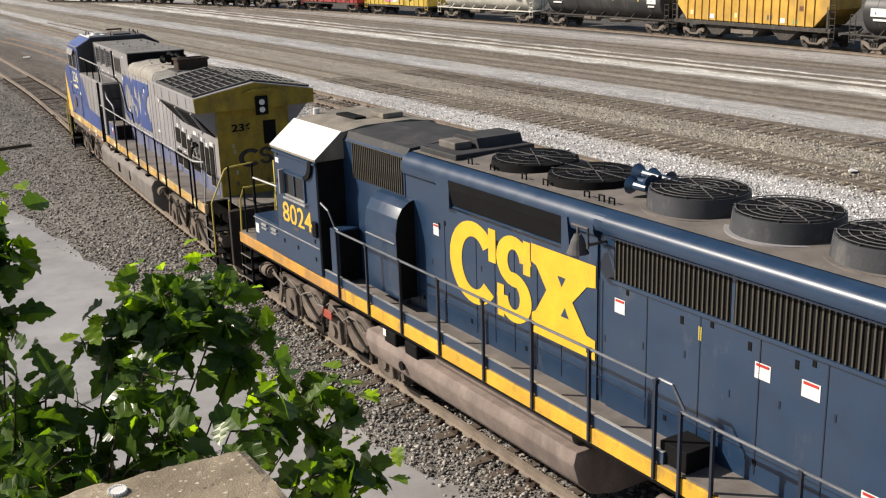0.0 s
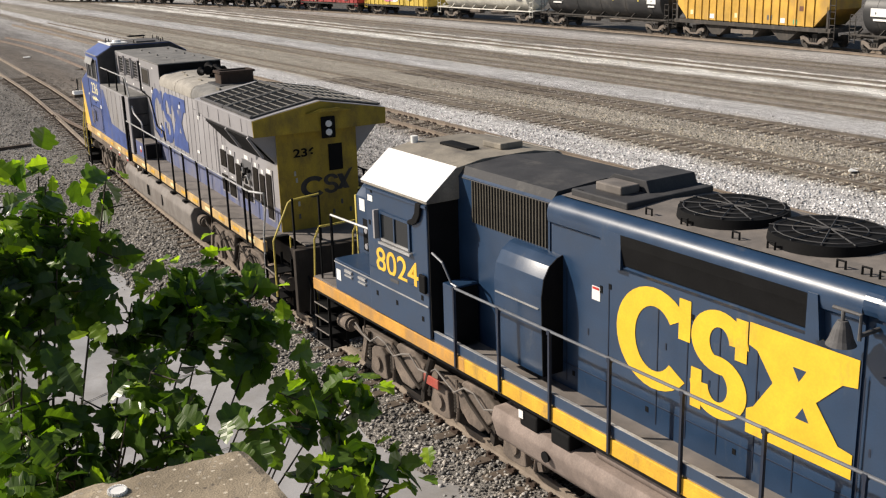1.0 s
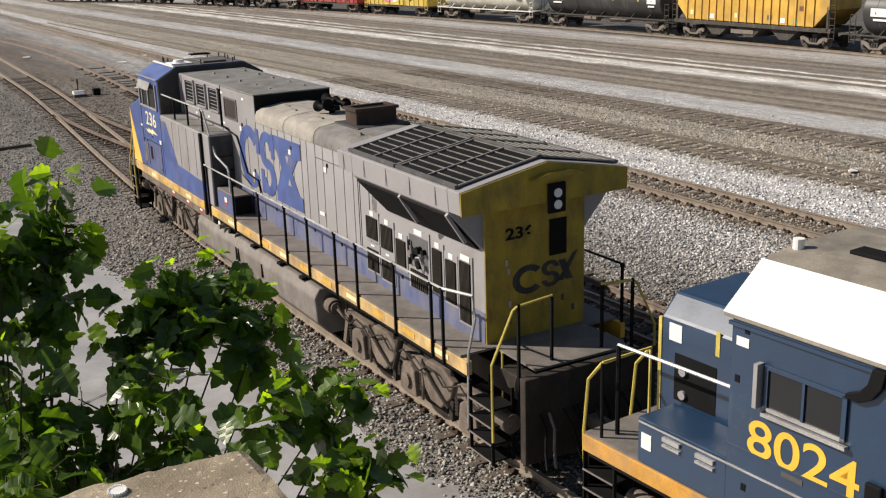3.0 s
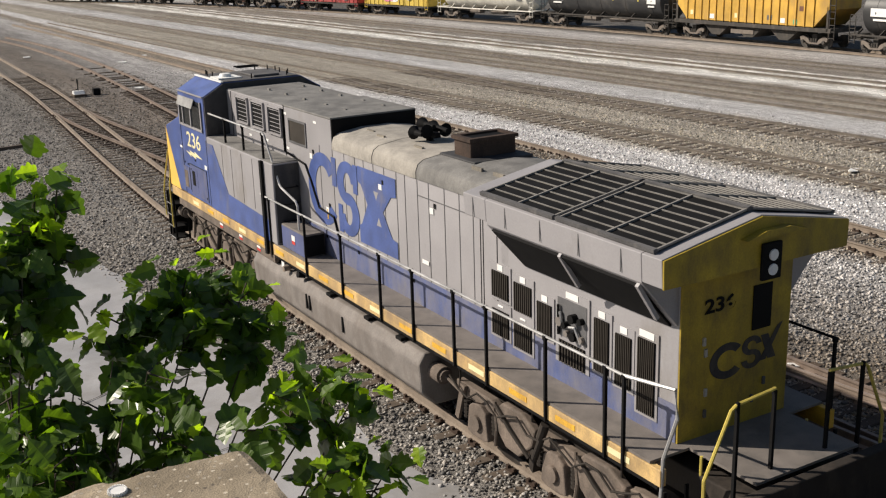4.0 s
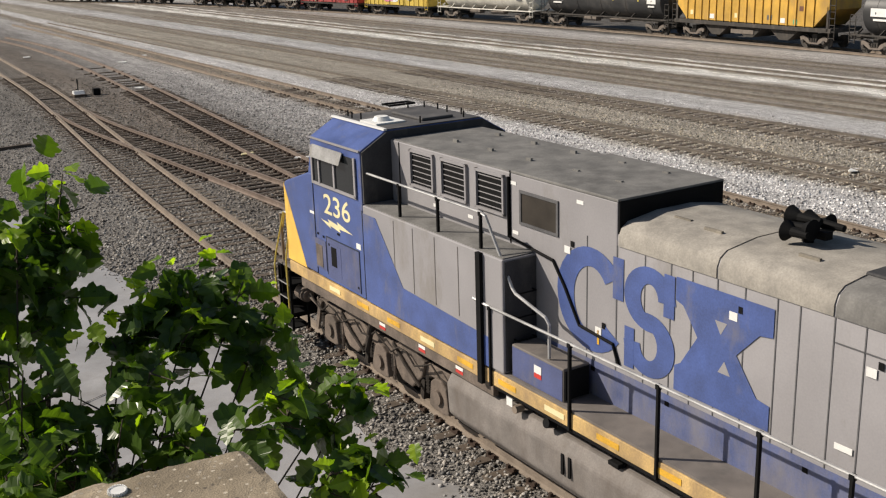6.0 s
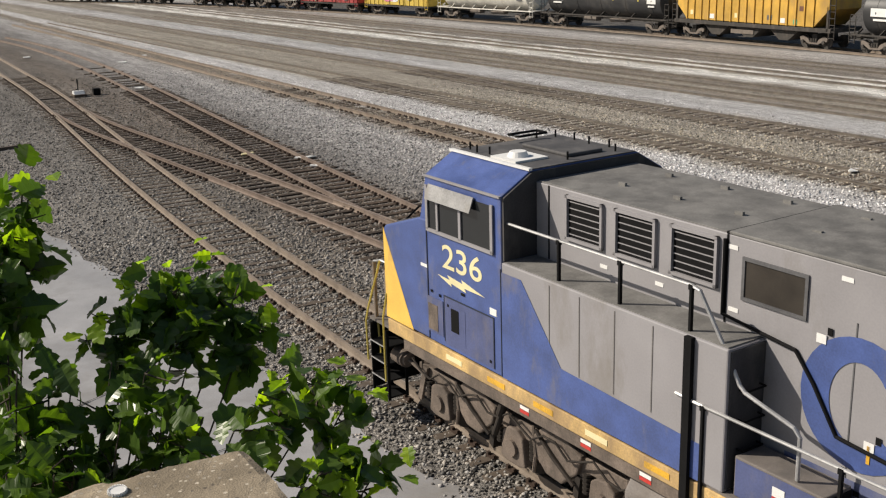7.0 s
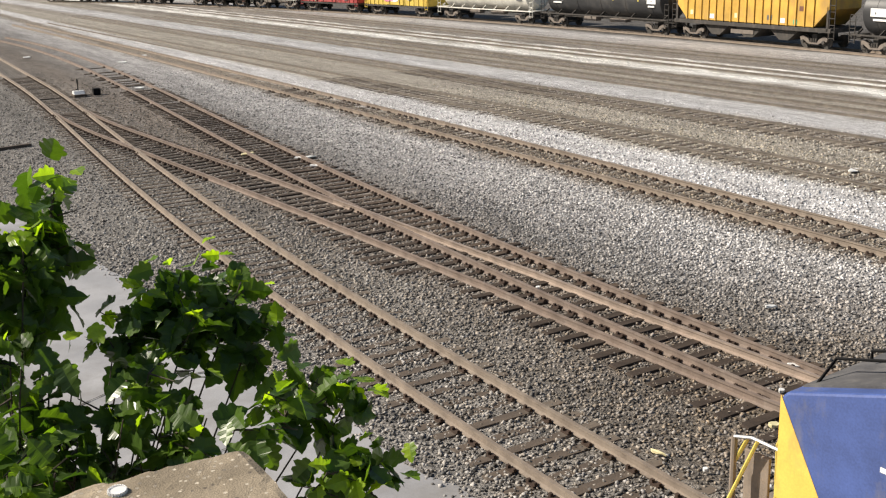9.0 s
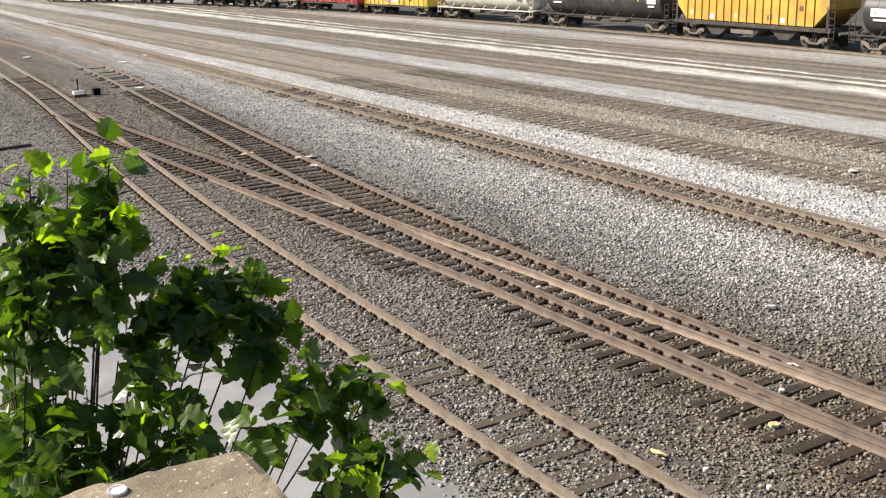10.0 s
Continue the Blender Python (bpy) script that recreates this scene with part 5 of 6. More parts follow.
    part("radiator_hood", prism(B(), rs, -19.4, -11.95, "x"), M_BLUE, e, "dark blue radiator hood", smooth=True)
    part("hood_joint", prism(B(), [(y * 0.97, z) for y, z in rs], -11.95, -11.75, "x"), M_BLUE, e)
    part("roof_grime", prism(B(), [(0.84, 4.425), (0, 4.468), (-0.84, 4.425), (-0.84, 4.43), (0, 4.474), (0.84, 4.43)], -19.3, -6.9, "x"), M_DECK, e)
    for x0, x1 in ((-14.05, -12.08), (-16.1, -14.1), (-18.2, -16.15)):
        slats(e, x0, x1, 3.56, 4.12, 0.95, 26, M_BRASSGREY, M_BLACK, True, "radiator_grille", 0.26, 0.022)
    part("grille_sill", box(B(), -18.25, -12.0, 0.95, 0.985, 3.51, 3.555), M_BLUE, e)
    part("shoulder_trim", box(B(), -19.3, -12.0, 1.035, 1.05, 4.12, 4.14), M_DARKBLUE, e)
    for x in (-12.57, -13.98, -15.39, -16.8):
        f = part("radiator_fan", rod(B(), (x, 0, 4.42), (x, 0, 4.69), 0.66, 40, 0.63), M_FAN, e, "round radiator fan housing under a wire guard", smooth=True)
        part("fan_well", rod(B(), (x, 0, 4.685), (x, 0, 4.697), 0.60, 36), M_BLACK, f)
        bm = B()
        for r_ in (0.12, 0.24, 0.36, 0.48, 0.60):
            pts = [(x + r_ * math.cos(k * math.pi / 12), r_ * math.sin(k * math.pi / 12), 4.715) for k in range(25)]
            pipe(bm, pts, 0.007, 4)
        for k in range(12):
            a = k * math.pi / 6
            rod(bm, (x, 0, 4.72), (x + 0.63 * math.cos(a), 0.63 * math.sin(a), 4.705), 0.008, 4)
        part("guard", bm, M_SOOT, f)
        part("flange", rod(B(), (x, 0, 4.42), (x, 0, 4.455), 0.72, 40), M_DECK if x != -13.98 else M_GREY, f)
    for x in (-9.15, -10.55):
        f = part("brake_fan", rod(B(), (x, 0, 4.42), (x, 0, 4.56), 0.68, 36, 0.66), M_BLACK, e, "low black brake fan housing", smooth=True)
        bm = B()
        for k in range(12):
            a = k * math.pi / 6
            rod(bm, (x, 0, 4.585), (x + 0.66 * math.cos(a), 0.66 * math.sin(a), 4.575), 0.01, 4)
        for r_ in (0.2, 0.4, 0.6):
            pipe(bm, [(x + r_ * math.cos(k * math.pi / 12), r_ * math.sin(k * math.pi / 12), 4.58) for k in range(25)], 0.008, 4)
        part("guard", bm, M_SOOTSHADE, f)
    for x in (-7.1, -8.4, -9.0, -9.8, -10.3, -11.2, -11.5, -11.7):
        part("lift_lug", pipe(B(), [(x, 0.72, 4.42), (x, 0.72, 4.52), (x - 0.1, 0.72, 4.52), (x - 0.1, 0.72, 4.42)], 0.014), M_BLACK, e)
    horns(e, -11.75, 0.05, 4.46, M_BLUE)
    bell_shape(e, -11.68, 1.22, 3.86)
    emblem(e, -8.16, 2.32, 3.64, 0.954, 3.57, M_YELMARK, M_BLUE, "large bright yellow painted mark of plain shapes")
    seams(e, (-7.15, -8.0, -8.9, -9.4, -9.9, -10.45, -11.0, -11.8, -12.7, -13.6, -14.5, -15.4, -16.3, -17.2), 0.95, 1.85, 3.48, M_DARKBLUE)
    part("door_line", box(B(), -18.5, -7.0, 0.95, 0.958, 2.1, 2.112), M_DARKBLUE, e)
    for k in range(16):
        x = -7.3 - 0.72 * k
        plate("latch", x, 3.44 if k % 2 else 2.0, 0.05, 0.07, 0.95, M_BLACK, e)
        plate("hinge", x - 0.3, 2.7 + 0.12 * (k % 3), 0.025, 0.09, 0.95, M_DARKBLUE, e)
    for x, z, ww in ((-7.75, 3.28, 0.16), (-12.2, 3.22, 0.19), (-14.55, 3.12, 0.22), (-15.2, 3.13, 0.24), (-16.0, 2.2, 0.2)):
        plate("placard", x, z, ww, 0.19, 0.95, M_WHITE, e, "white warning placard")
        plate("stripe", x, z + 0.07, ww * 0.8, 0.03, 0.957, M_RED, e)
    plate("key", -13.6, 3.28, 0.05, 0.17, 0.95, M_RAILYEL, e)
    for x in (-7.85, -13.3, -14.35, -15.0):
        plate("latch", x, 3.36, 0.05, 0.1, 0.95, M_BLACK, e)
    # frame and walkway
    part("underframe", box(B(), -20.2, -0.5, -0.92, 0.92, 1.18, 1.53, 0.02), M_UNDERDARK, e)
    part("walkway", box(B(), -20.2, -0.3, -1.47, 1.47, 1.72, 1.75), M_DECK, e, "dusty grey walkway")
    for s in (1, -1):
        part("sill", box(B(), -20.3, -5.4, s * 1.42, s * 1.50, 1.50, 1.72, 0.01), M_YELLOW, e, "yellow orange side sill")
        part("sill", box(B(), -5.4, -0.29, s * 1.42, s * 1.50, 1.50, 1.72, 0.01), M_SILLDUST, e, "dusty orange side sill")
        part("toe_board", box(B(), -13.6, -4.55, s * 1.44, s * 1.48, 1.75, 1.90), M_BLUE, e)
    part("toe_edge", box(B(), -13.6, -4.55, 1.436, 1.484, 1.90, 1.91), M_METAL, e)
    part("sill_edge", box(B(), -20.2, -0.4, 1.47, 1.502, 1.465, 1.50), M_BLACK, e)
    railing(e, [-5.2, -6.33, -7.48, -8.66, -9.89, -11.07, -12.28, -13.48], 1.515, 1.52, 2.80, M_DARKBLUE, M_RAILDULL)
    railing(e, [-13.9, -14.4, -15.6, -16.8, -18.0, -19.2], 1.515, 1.40, 2.55, M_DARKBLUE, M_RAILDULL)
    part("rail_drop", pipe(B(), [(-13.48, 1.46, 2.80), (-13.7, 1.46, 2.80), (-13.9, 1.46, 2.55)], 0.02), M_RAILDULL, e)
    part("rail_rise", pipe(B(), [(-4.6, 1.50, 3.2), (-4.85, 1.48, 3.1), (-5.05, 1.46, 2.82), (-5.2, 1.46, 2.80)], 0.02), M_RAILDULL, e)
    railing(e, [-5.2, -7.5, -9.9, -12.3, -14.7, -17.1, -19.2], -1.46, 1.56, 2.80, M_DARKBLUE, M_DARKBLUE)
    part("step_box", box(B(), -13.95, -13.5, 1.0, 1.44, 1.75, 2.02, 0.01), M_BLACK, e)
    tk = [(1.40, 1.16), (1.45, 0.98), (1.36, 0.68), (1.12, 0.45), (0.7, 0.34), (-0.7, 0.34), (-1.12, 0.45), (-1.36, 0.68), (-1.45, 0.98), (-1.40, 1.16)]
    part("fuel_tank", prism(B(), tk, -11.9, -6.0, "x", 0.03), M_BTANK, e, "dusty brown rounded fuel tank", smooth=True)
    part("air_tank", rod(B(), (-11.7, 1.15, 1.30), (-8.2, 1.15, 1.30), 0.17, 20), M_BTANK, e, smooth=True)
    for x in (-6.9, -7.6):
        part("fuel_filler", box(B(), x - 0.2, x + 0.2, 1.2, 1.44, 1.14, 1.38, 0.03), M_BLACK, e)
    plate("placard", -6.75, 1.32, 0.1, 0.12, 1.45, M_WHITE, e)
    part("tank_ring", rod(B(), (-7.3, 1.43, 0.88), (-7.3, 1.465, 0.88), 0.08, 16), M_BLACK, e)
    truck(e, -4.2, 2.03, 1)
    part("red_cover", box(B(), -4.3, -3.85, 1.255, 1.29, 0.76, 0.93, 0.015), M_FADEDRED, e, "faded red cover on the truck")
    truck(e, -16.6, 2.03, 1)
    end_steps(e, -0.85, -0.3, 1, 0.4, M_BLACK, M_TANK)
    end_steps(e, -0.85, -0.3, -1, 0.4, M_BLACK, M_TANK)
    part("pilot", box(B(), -0.3, -0.2, -1.4, 1.4, 0.3, 1.7, 0.02), M_BLACK, e)
    for y in (1.42, 0.6, -0.6, -1.42):
        part("grab_rail", pipe(B(), [(-0.25, y, 0.85), (-0.22, y, 1.7), (-0.3, y, 2.45), (-0.55, y, 2.75)], 0.022), M_RAILYEL, e, "pale yellow grab rail")
    part("grab_rail", pipe(B(), [(-0.55, 1.42, 2.75), (-0.55, 0.6, 2.75), (-0.55, 0.6, 1.8)], 0.022), M_RAILYEL, e)
    part("grab_rail", pipe(B(), [(-0.55, 1.42, 2.75), (-0.55, 1.42, 1.75)], 0.022), M_BLACK, e)
    part("jumper_cable", pipe(B(), [(-0.25, 0.35, 1.6), (0.0, 0.3, 1.1), (0.5, 0.25, 0.95), (0.9, 0.2, 1.3)], 0.03), M_BLACK, e)
    coupler(e, 0.25, 1)
    coupler(e, -20.8, -1)
    return e


engine_a = road_engine()
engine_b = yard_engine()


# ---------- stored freight cars on the far track ----------
M_HOPYEL = mat("faded_hopper_yellow", (0.62, 0.37, 0.06), 0.6, scale=1.0, dirt=(0.36, 0.22, 0.08), dirt_amount=0.4)
M_TANKBLK = mat("black_tank", (0.035, 0.036, 0.038), 0.45, scale=0.8, dirt=(0.11, 0.10, 0.09), dirt_amount=0.3)
M_TANKWHT = mat("off_white_tank", (0.72, 0.70, 0.63), 0.5, scale=0.8, dirt=(0.35, 0.31, 0.24), dirt_amount=0.2)
M_BOXRED = mat("box_red", (0.42, 0.055, 0.055), 0.6, scale=1.0, dirt=(0.2, 0.08, 0.07), dirt_amount=0.4)
M_BOXYEL = mat("box_yellow", (0.66, 0.48, 0.08), 0.6, scale=1.0, dirt=(0.4, 0.3, 0.1), dirt_amount=0.3)
M_BOXBRN = mat("box_brown", (0.22, 0.09, 0.055), 0.7, scale=1.0, dirt=(0.12, 0.07, 0.05), dirt_amount=0.4)
M_CARBLK = mat("dark_car_steel", (0.05, 0.045, 0.04), 0.8, dirt=(0.12, 0.10, 0.085), dirt_amount=0.4)
M_TAGS = [mat("spray_" + n, c, 0.6, var=0.3) for n, c in (("white", (0.75, 0.75, 0.75)), ("blue", (0.10, 0.16, 0.45)), ("pink", (0.65, 0.2, 0.3)), ("green", (0.12, 0.35, 0.2)))]


def car_truck(e, x):
    for s in (1, -1):
        prof = [(x - 1.15, 0.62), (x - 0.9, 0.72), (x - 0.45, 0.52), (x - 0.3, 0.30), (x + 0.3, 0.30), (x + 0.45, 0.52), (x + 0.9, 0.72), (x + 1.15, 0.62), (x + 1.1, 0.38), (x + 0.75, 0.38), (x + 0.4, 0.18), (x - 0.4, 0.18), (x - 0.75, 0.38), (x - 1.1, 0.38)]
        # the frame rises over the axles
        prof = [(a, b + 0.12) for a, b in prof]
        part("truck_frame", prism(B(), prof, s * 0.95, s * 1.1, "y"), M_TRUCKGREY, e)
        bm = B()
        for k in range(3):
            rod(bm, (x - 0.2 + 0.2 * k, s * 1.05, 0.42), (x - 0.2 + 0.2 * k, s * 1.05, 0.68), 0.08, 8)
        part("spring", bm, M_CARBLK, e)
    for dx in (-0.88, 0.88):
        bm = B()
        rod(bm, (x + dx, -1.0, 0.43), (x + dx, 1.0, 0.43), 0.08, 8)
        for s in (-1, 1):
            rod(bm, (x + dx, s * 0.70, 0.43), (x + dx, s * 0.83, 0.43), 0.43, 20)
            rod(bm, (x + dx, s * 1.08, 0.45), (x + dx, s * 1.2, 0.45), 0.12, 10)
        part("wheelset", bm, M_CARBLK, e)
    part("bolster", box(B(), x - 0.2, x + 0.2, -1.0, 1.0, 0.5, 0.95), M_CARBLK, e)


def car_ladder(e, x, y, z0, z1, material):
    bm = B()
    for dx in (-0.22, 0.22):
        rod(bm, (x + dx, y, z0), (x + dx, y, z1), 0.03, 6)
    n = int((z1 - z0) / 0.42)
    for k in range(n + 1):
        rod(bm, (x - 0.22, y, z0 + 0.1 + k * 0.42), (x + 0.22, y, z0 + 0.1 + k * 0.42), 0.025, 6)
    part("ladder", bm, material, e)


def car_ends(e, h):
    for s in (1, -1):
        bm = B()
        box(bm, min(s * h, s * (h + 0.5)), max(s * h, s * (h + 0.5)), -0.12, 0.12, 0.72, 0.98)
        part("coupler", bm, M_CARBLK, e)


def hopper_car(length):
    e = thing("hopper_car", "faded yellow ribbed covered hopper car on the far track", "freight car")
    h = length / 2
    body = [(-h + 1.7, 1.45), (h - 1.7, 1.45), (h - 0.5, 2.6), (h - 0.5, 4.5), (-h + 0.5, 4.5), (-h + 0.5, 2.6)]
    part("body", prism(B(), body, -1.5, 1.5, "y", 0.02), M_HOPYEL, e, "faded yellow ribbed body")
    n = 17
    me = None
    for k in range(n):
        x = -h + 1.75 + (length - 3.5) * k / (n - 1)
        for s in (1,):
            if me is None:
                o = part("rib", box(B(), -0.05, 0.05, 1.5, 1.58, 1.45, 4.5), M_HOPYEL, e)
                me = o.data
            else:
                o = new("rib", me)
                o.parent = e
            o.location.x = x
    for x in (-h + 1.2, h - 1.2):
        d = 1 if x > 0 else -1
        part("slope_sheet", prism(B(), [(x - d * 0.5, 1.45), (x + d * 0.7, 2.6), (x + d * 0.68, 2.64), (x - d * 0.54, 1.47)], -1.45, 1.45, "y"), M_HOPYEL, e)
        car_ladder(e, d * (h - 0.25), 1.45, 0.7, 4.4, M_CARBLK)
        part("end_post", box(B(), d * (h - 0.6) - 0.08, d * (h - 0.6) + 0.08, 1.3, 1.5, 1.2, 2.8), M_CARBLK, e)
    part("side_sill", box(B(), -h + 0.3, h - 0.3, -1.5, 1.5, 1.12, 1.40, 0.02), M_CARBLK, e)
    for x in (-h * 0.42, 0, h * 0.42):
        part("hopper_chute", prism(B(), [(x - 1.4, 1.2), (x + 1.4, 1.2), (x + 0.4, 0.42), (x - 0.4, 0.42)], -1.2, 1.2, "y"), M_CARBLK, e)
    for x, z, w, m in ((3.4, 1.75, 0.9, M_WHITE), (5.5, 1.95, 0.8, M_CREAM), (-3.4, 1.75, 0.8, M_WHITE), (-2.2, 1.9, 0.9, M_DARKGREY), (-4.5, 1.7, 0.7, M_TAGS[3]), (-5.0, 2.6, 0.7, M_BOXBRN), (1.0, 1.9, 0.5, M_CREAM)):
        plate("lettering_panel", x, z, w * 0.5, 0.32, 1.5, m, e, out=0.02)
    plate("data_board", 0.6, 0.78, 2.2, 0.3, 1.25, M_TRUCKGREY, e)
    car_truck(e, h - 2.0)
    car_truck(e, -h + 2.0)
    car_ends(e, h)
    return e


def tank_car(length, material, label):
    e = thing("tank_car", label, "freight car")
    h = length / 2
    bm = B()
    rod(bm, (-h + 1.2, 0, 2.55), (h - 1.2, 0, 2.55), 1.42, 40)
    rod(bm, (h - 1.2, 0, 2.55), (h - 0.75, 0, 2.55), 1.42, 40, 0.9)
    rod(bm, (-h + 0.75, 0, 2.55), (-h + 1.2, 0, 2.55), 0.9, 40, 1.42)
    part("tank", bm, material, e, smooth=True)
    for k in range(5):
        x = -h + 2.2 + (length - 4.4) * k / 4
        part("band", rod(B(), (x - 0.04, 0, 2.55), (x + 0.04, 0, 2.55), 1.435, 40), material, e, smooth=True)
    part("sill", box(B(), -h + 0.2, h - 0.2, -0.35, 0.35, 0.85, 1.2, 0.02), M_CARBLK, e)
    rail_m = M_TANKWHT if material is M_TANKWHT else M_CARBLK
    part("side_rail", box(B(), -h + 0.4, h - 0.4, 1.38, 1.46, 1.12, 1.22), rail_m, e)
    for k in range(9):
        x = -h + 0.8 + (length - 1.6) * k / 8
        part("bracket", prism(B(), [(1.42, 1.12), (1.42, 1.22), (0.95, 1.55), (0.88, 1.45)], x - 0.04, x + 0.04, "x"), rail_m, e)
    for s in (1, -1):
        car_ladder(e, s * (h - 0.45), 1.42, 0.6, 2.3, rail_m)
        part("platform", box(B(), min(s * h, s * (h - 0.9)), max(s * h, s * (h - 0.9)), -1.4, 1.4, 1.16, 1.22), rail_m, e)
    part("outlet", rod(B(), (0, 0, 0.6), (0, 0, 1.2), 0.25, 14), M_CARBLK, e)
    part("brake_rig", box(B(), 1.0, 2.6, 0.4, 1.0, 0.7, 1.05, 0.04), M_TRUCKGREY, e)
    part("brake_rig", box(B(), -2.8, -0.8, 0.5, 1.1, 0.75, 1.0, 0.04), M_TRUCKGREY, e)
    yb = 1.40
    for x in (-4.6, -1.6, 1.5):
        plate("marker", x, 2.75, 0.16, 0.5, yb, M_RAILYEL if material is M_TANKBLK else M_DARKGREY, e, out=0.03)
    for x, w in ((h - 2.6, 1.6), (-h + 2.2, 1.0)):
        plate("lettering_panel", x, 2.6, w, 0.5, yb, M_WHITE if material is M_TANKBLK else M_DARKGREY, e, out=0.03)
        plate("lettering_panel", x, 2.15, w * 0.7, 0.12, yb - 0.06, M_WHITE if material is M_TANKBLK else M_DARKGREY, e, out=0.09)
    car_truck(e, h - 2.0)
    car_truck(e, -h + 2.0)
    car_ends(e, h)
    return e


def box_car(length, material, label, seed):
    e = thing("box_car", label, "freight car")
    h = length / 2
    rnd = random.Random(seed)
    part("body", box(B(), -h + 0.4, h - 0.4, -1.48, 1.48, 1.1, 4.6, 0.03), material, e)
    n = 15
    me = None
    for k in range(n):
        x = -h + 0.6 + (length - 1.2) * k / (n - 1)
        if me is None:
            o = part("rib", box(B(), -0.06, 0.06, 1.48, 1.54, 1.1, 4.55), material, e)
            me = o.data
        else:
            o = new("rib", me)
            o.parent = e
        o.location.x = x
    door = part("door", box(B(), -1.5, 1.5, 1.54, 1.6, 1.15, 4.3, 0.01), material, e)
    for x in (-0.9, 0.9):
        part("lock_bar", rod(B(), (x, 1.63, 1.2), (x, 1.63, 4.2), 0.03, 6), M_CARBLK, door)
    part("side_sill", box(B(), -h + 0.4, h - 0.4, -1.5, 1.5, 0.92, 1.1), M_CARBLK, e)
    for k in range(7):
        x = rnd.uniform(-h + 1.5, h - 1.5)
        w, hh = rnd.uniform(0.5, 1.5), rnd.uniform(0.5, 1.3)
        z = 1.7 + rnd.uniform(0, 0.6)
        pts = [(x + w * 0.6 * math.cos(a) * rnd.uniform(0.6, 1.1), z + hh * 0.5 * math.sin(a) * rnd.uniform(0.7, 1.1)) for a in [i * math.pi / 4 for i in range(8)]]
        part("paint_patch", prism(B(), pts, 1.61, 1.615 + 0.003 * k, "y"), M_TAGS[rnd.randrange(4) if k % 2 else 0], e)
    for s in (1, -1):
        car_ladder(e, s * (h - 0.75), 1.58, 0.7, 4.4, material)
    car_truck(e, h - 2.2)
    car_truck(e, -h + 2.2)
    car_ends(e, h - 0.2)
    return e


def on_storage(e, q):
    """Stand a car on the storage track with its middle at q; its y side faces the camera."""
    a, b = yard(q - 3, poly(CAR_LINE, q - 3)), yard(q + 3, poly(CAR_LINE, q + 3))
    d = (b - a).normalized()
    p = yard(q, poly(CAR_LINE, q))
    e.matrix_world = pose(p.x, p.y, 0.0, 0, 0, math.degrees(math.atan2(d.y, d.x)))
    return e


M_TRUCKGREY = mat("dusty_truck_frame", (0.20, 0.17, 0.145), 0.85, dirt=(0.1, 0.08, 0.07), dirt_amount=0.4)
on_storage(hopper_car(15.6), 55.0)
on_storage(tank_car(16.6, M_TANKBLK, "black tank car with yellow markers on the far track"), 71.4)
on_storage(tank_car(15.4, M_TANKWHT, "off-white tank car with white side rails"), 88.2)
on_storage(box_car(12.6, M_BOXYEL, "yellow box car with sprayed paint patches", 3), 103.0)
on_storage(box_car(12.6, M_BOXRED, "red box car with sprayed white patches", 5), 116.0)
on_storage(tank_car(10.5, M_TANKWHT, "short pale tank car among box cars"), 128.0)
on_storage(box_car(9.5, M_BOXBRN, "brown-red box car with pale patches", 8), 138.4)
on_storage(tank_car(16.0, M_TANKBLK, "black tank car at the end of the hopper"), 38.2)
on_storage(tank_car(14.5, M_TANKBLK, "black tank car far down the line"), 151.0)
on_storage(tank_car(13.5, M_TANKBLK, "black tank car far down the line"), 165.5)
on_storage(box_car(14.0, M_TANKWHT, "grey-white box car far down the line", 9), 179.8)


# ---------- small things on the ballast ----------
def switch_stand(x, y):
    e = thing("switch_stand", "low switch stand with white target and dark lever beside the points", "switch stand")
    e.matrix_world = pose(x, y, -0.20, 0, 0, 120)
    part("base", box(B(), -0.5, 0.5, -0.35, 0.35, 0, 0.16, 0.02), M_TIE, e)
    part("body", prism(B(), [(-0.35, 0.14), (0.35, 0.14), (0.12, 0.34), (-0.12, 0.34)], -0.3, 0.3, "y", 0.02), M_WHITE, e, "white painted cast body")
    part("lever", rod(B(), (0.2, 0, 0.4), (0.75, 0.1, 0.22), 0.035, 8), M_BLACK, e)
    part("mast", rod(B(), (0, 0, 0.3), (0, 0, 0.95), 0.03, 8), M_BLACK, e)
    part("target", box(B(), -0.16, 0.16, -0.015, 0.015, 0.72, 1.0), M_BLACK, e)
    part("motor_box", box(B(), -0.2, 0.2, -1.2, -0.8, 0, 0.38, 0.02), M_BLACK, e, "black box")
    part("throw_rod", rod(B(), (-0.1, -0.8, 0.06), (-0.1, 2.2, 0.06), 0.025, 6), M_RUST, e)


switch_stand(-20.4, 60.5)


def litter(x, y, w, l, angle, material, label, name="litter"):
    rnd = random.Random(int(x * 100 + y * 10))
    bm = B()
    prism(bm, [(w * 0.5 * math.cos(a) * rnd.uniform(0.7, 1.1), l * 0.5 * math.sin(a) * rnd.uniform(0.7, 1.1)) for a in [i * math.pi / 4 for i in range(8)]], 0.0, 0.05, "z", 0.008)
    for v in bm.verts:
        v.co.z += 0.035 * noise.noise(v.co * 9)
    o = part(name, bm, material)
    o.matrix_world = pose(x, y, -0.14, 0, 0, angle)
    return tagged(o, label, "litter", "scraps on the ballast")


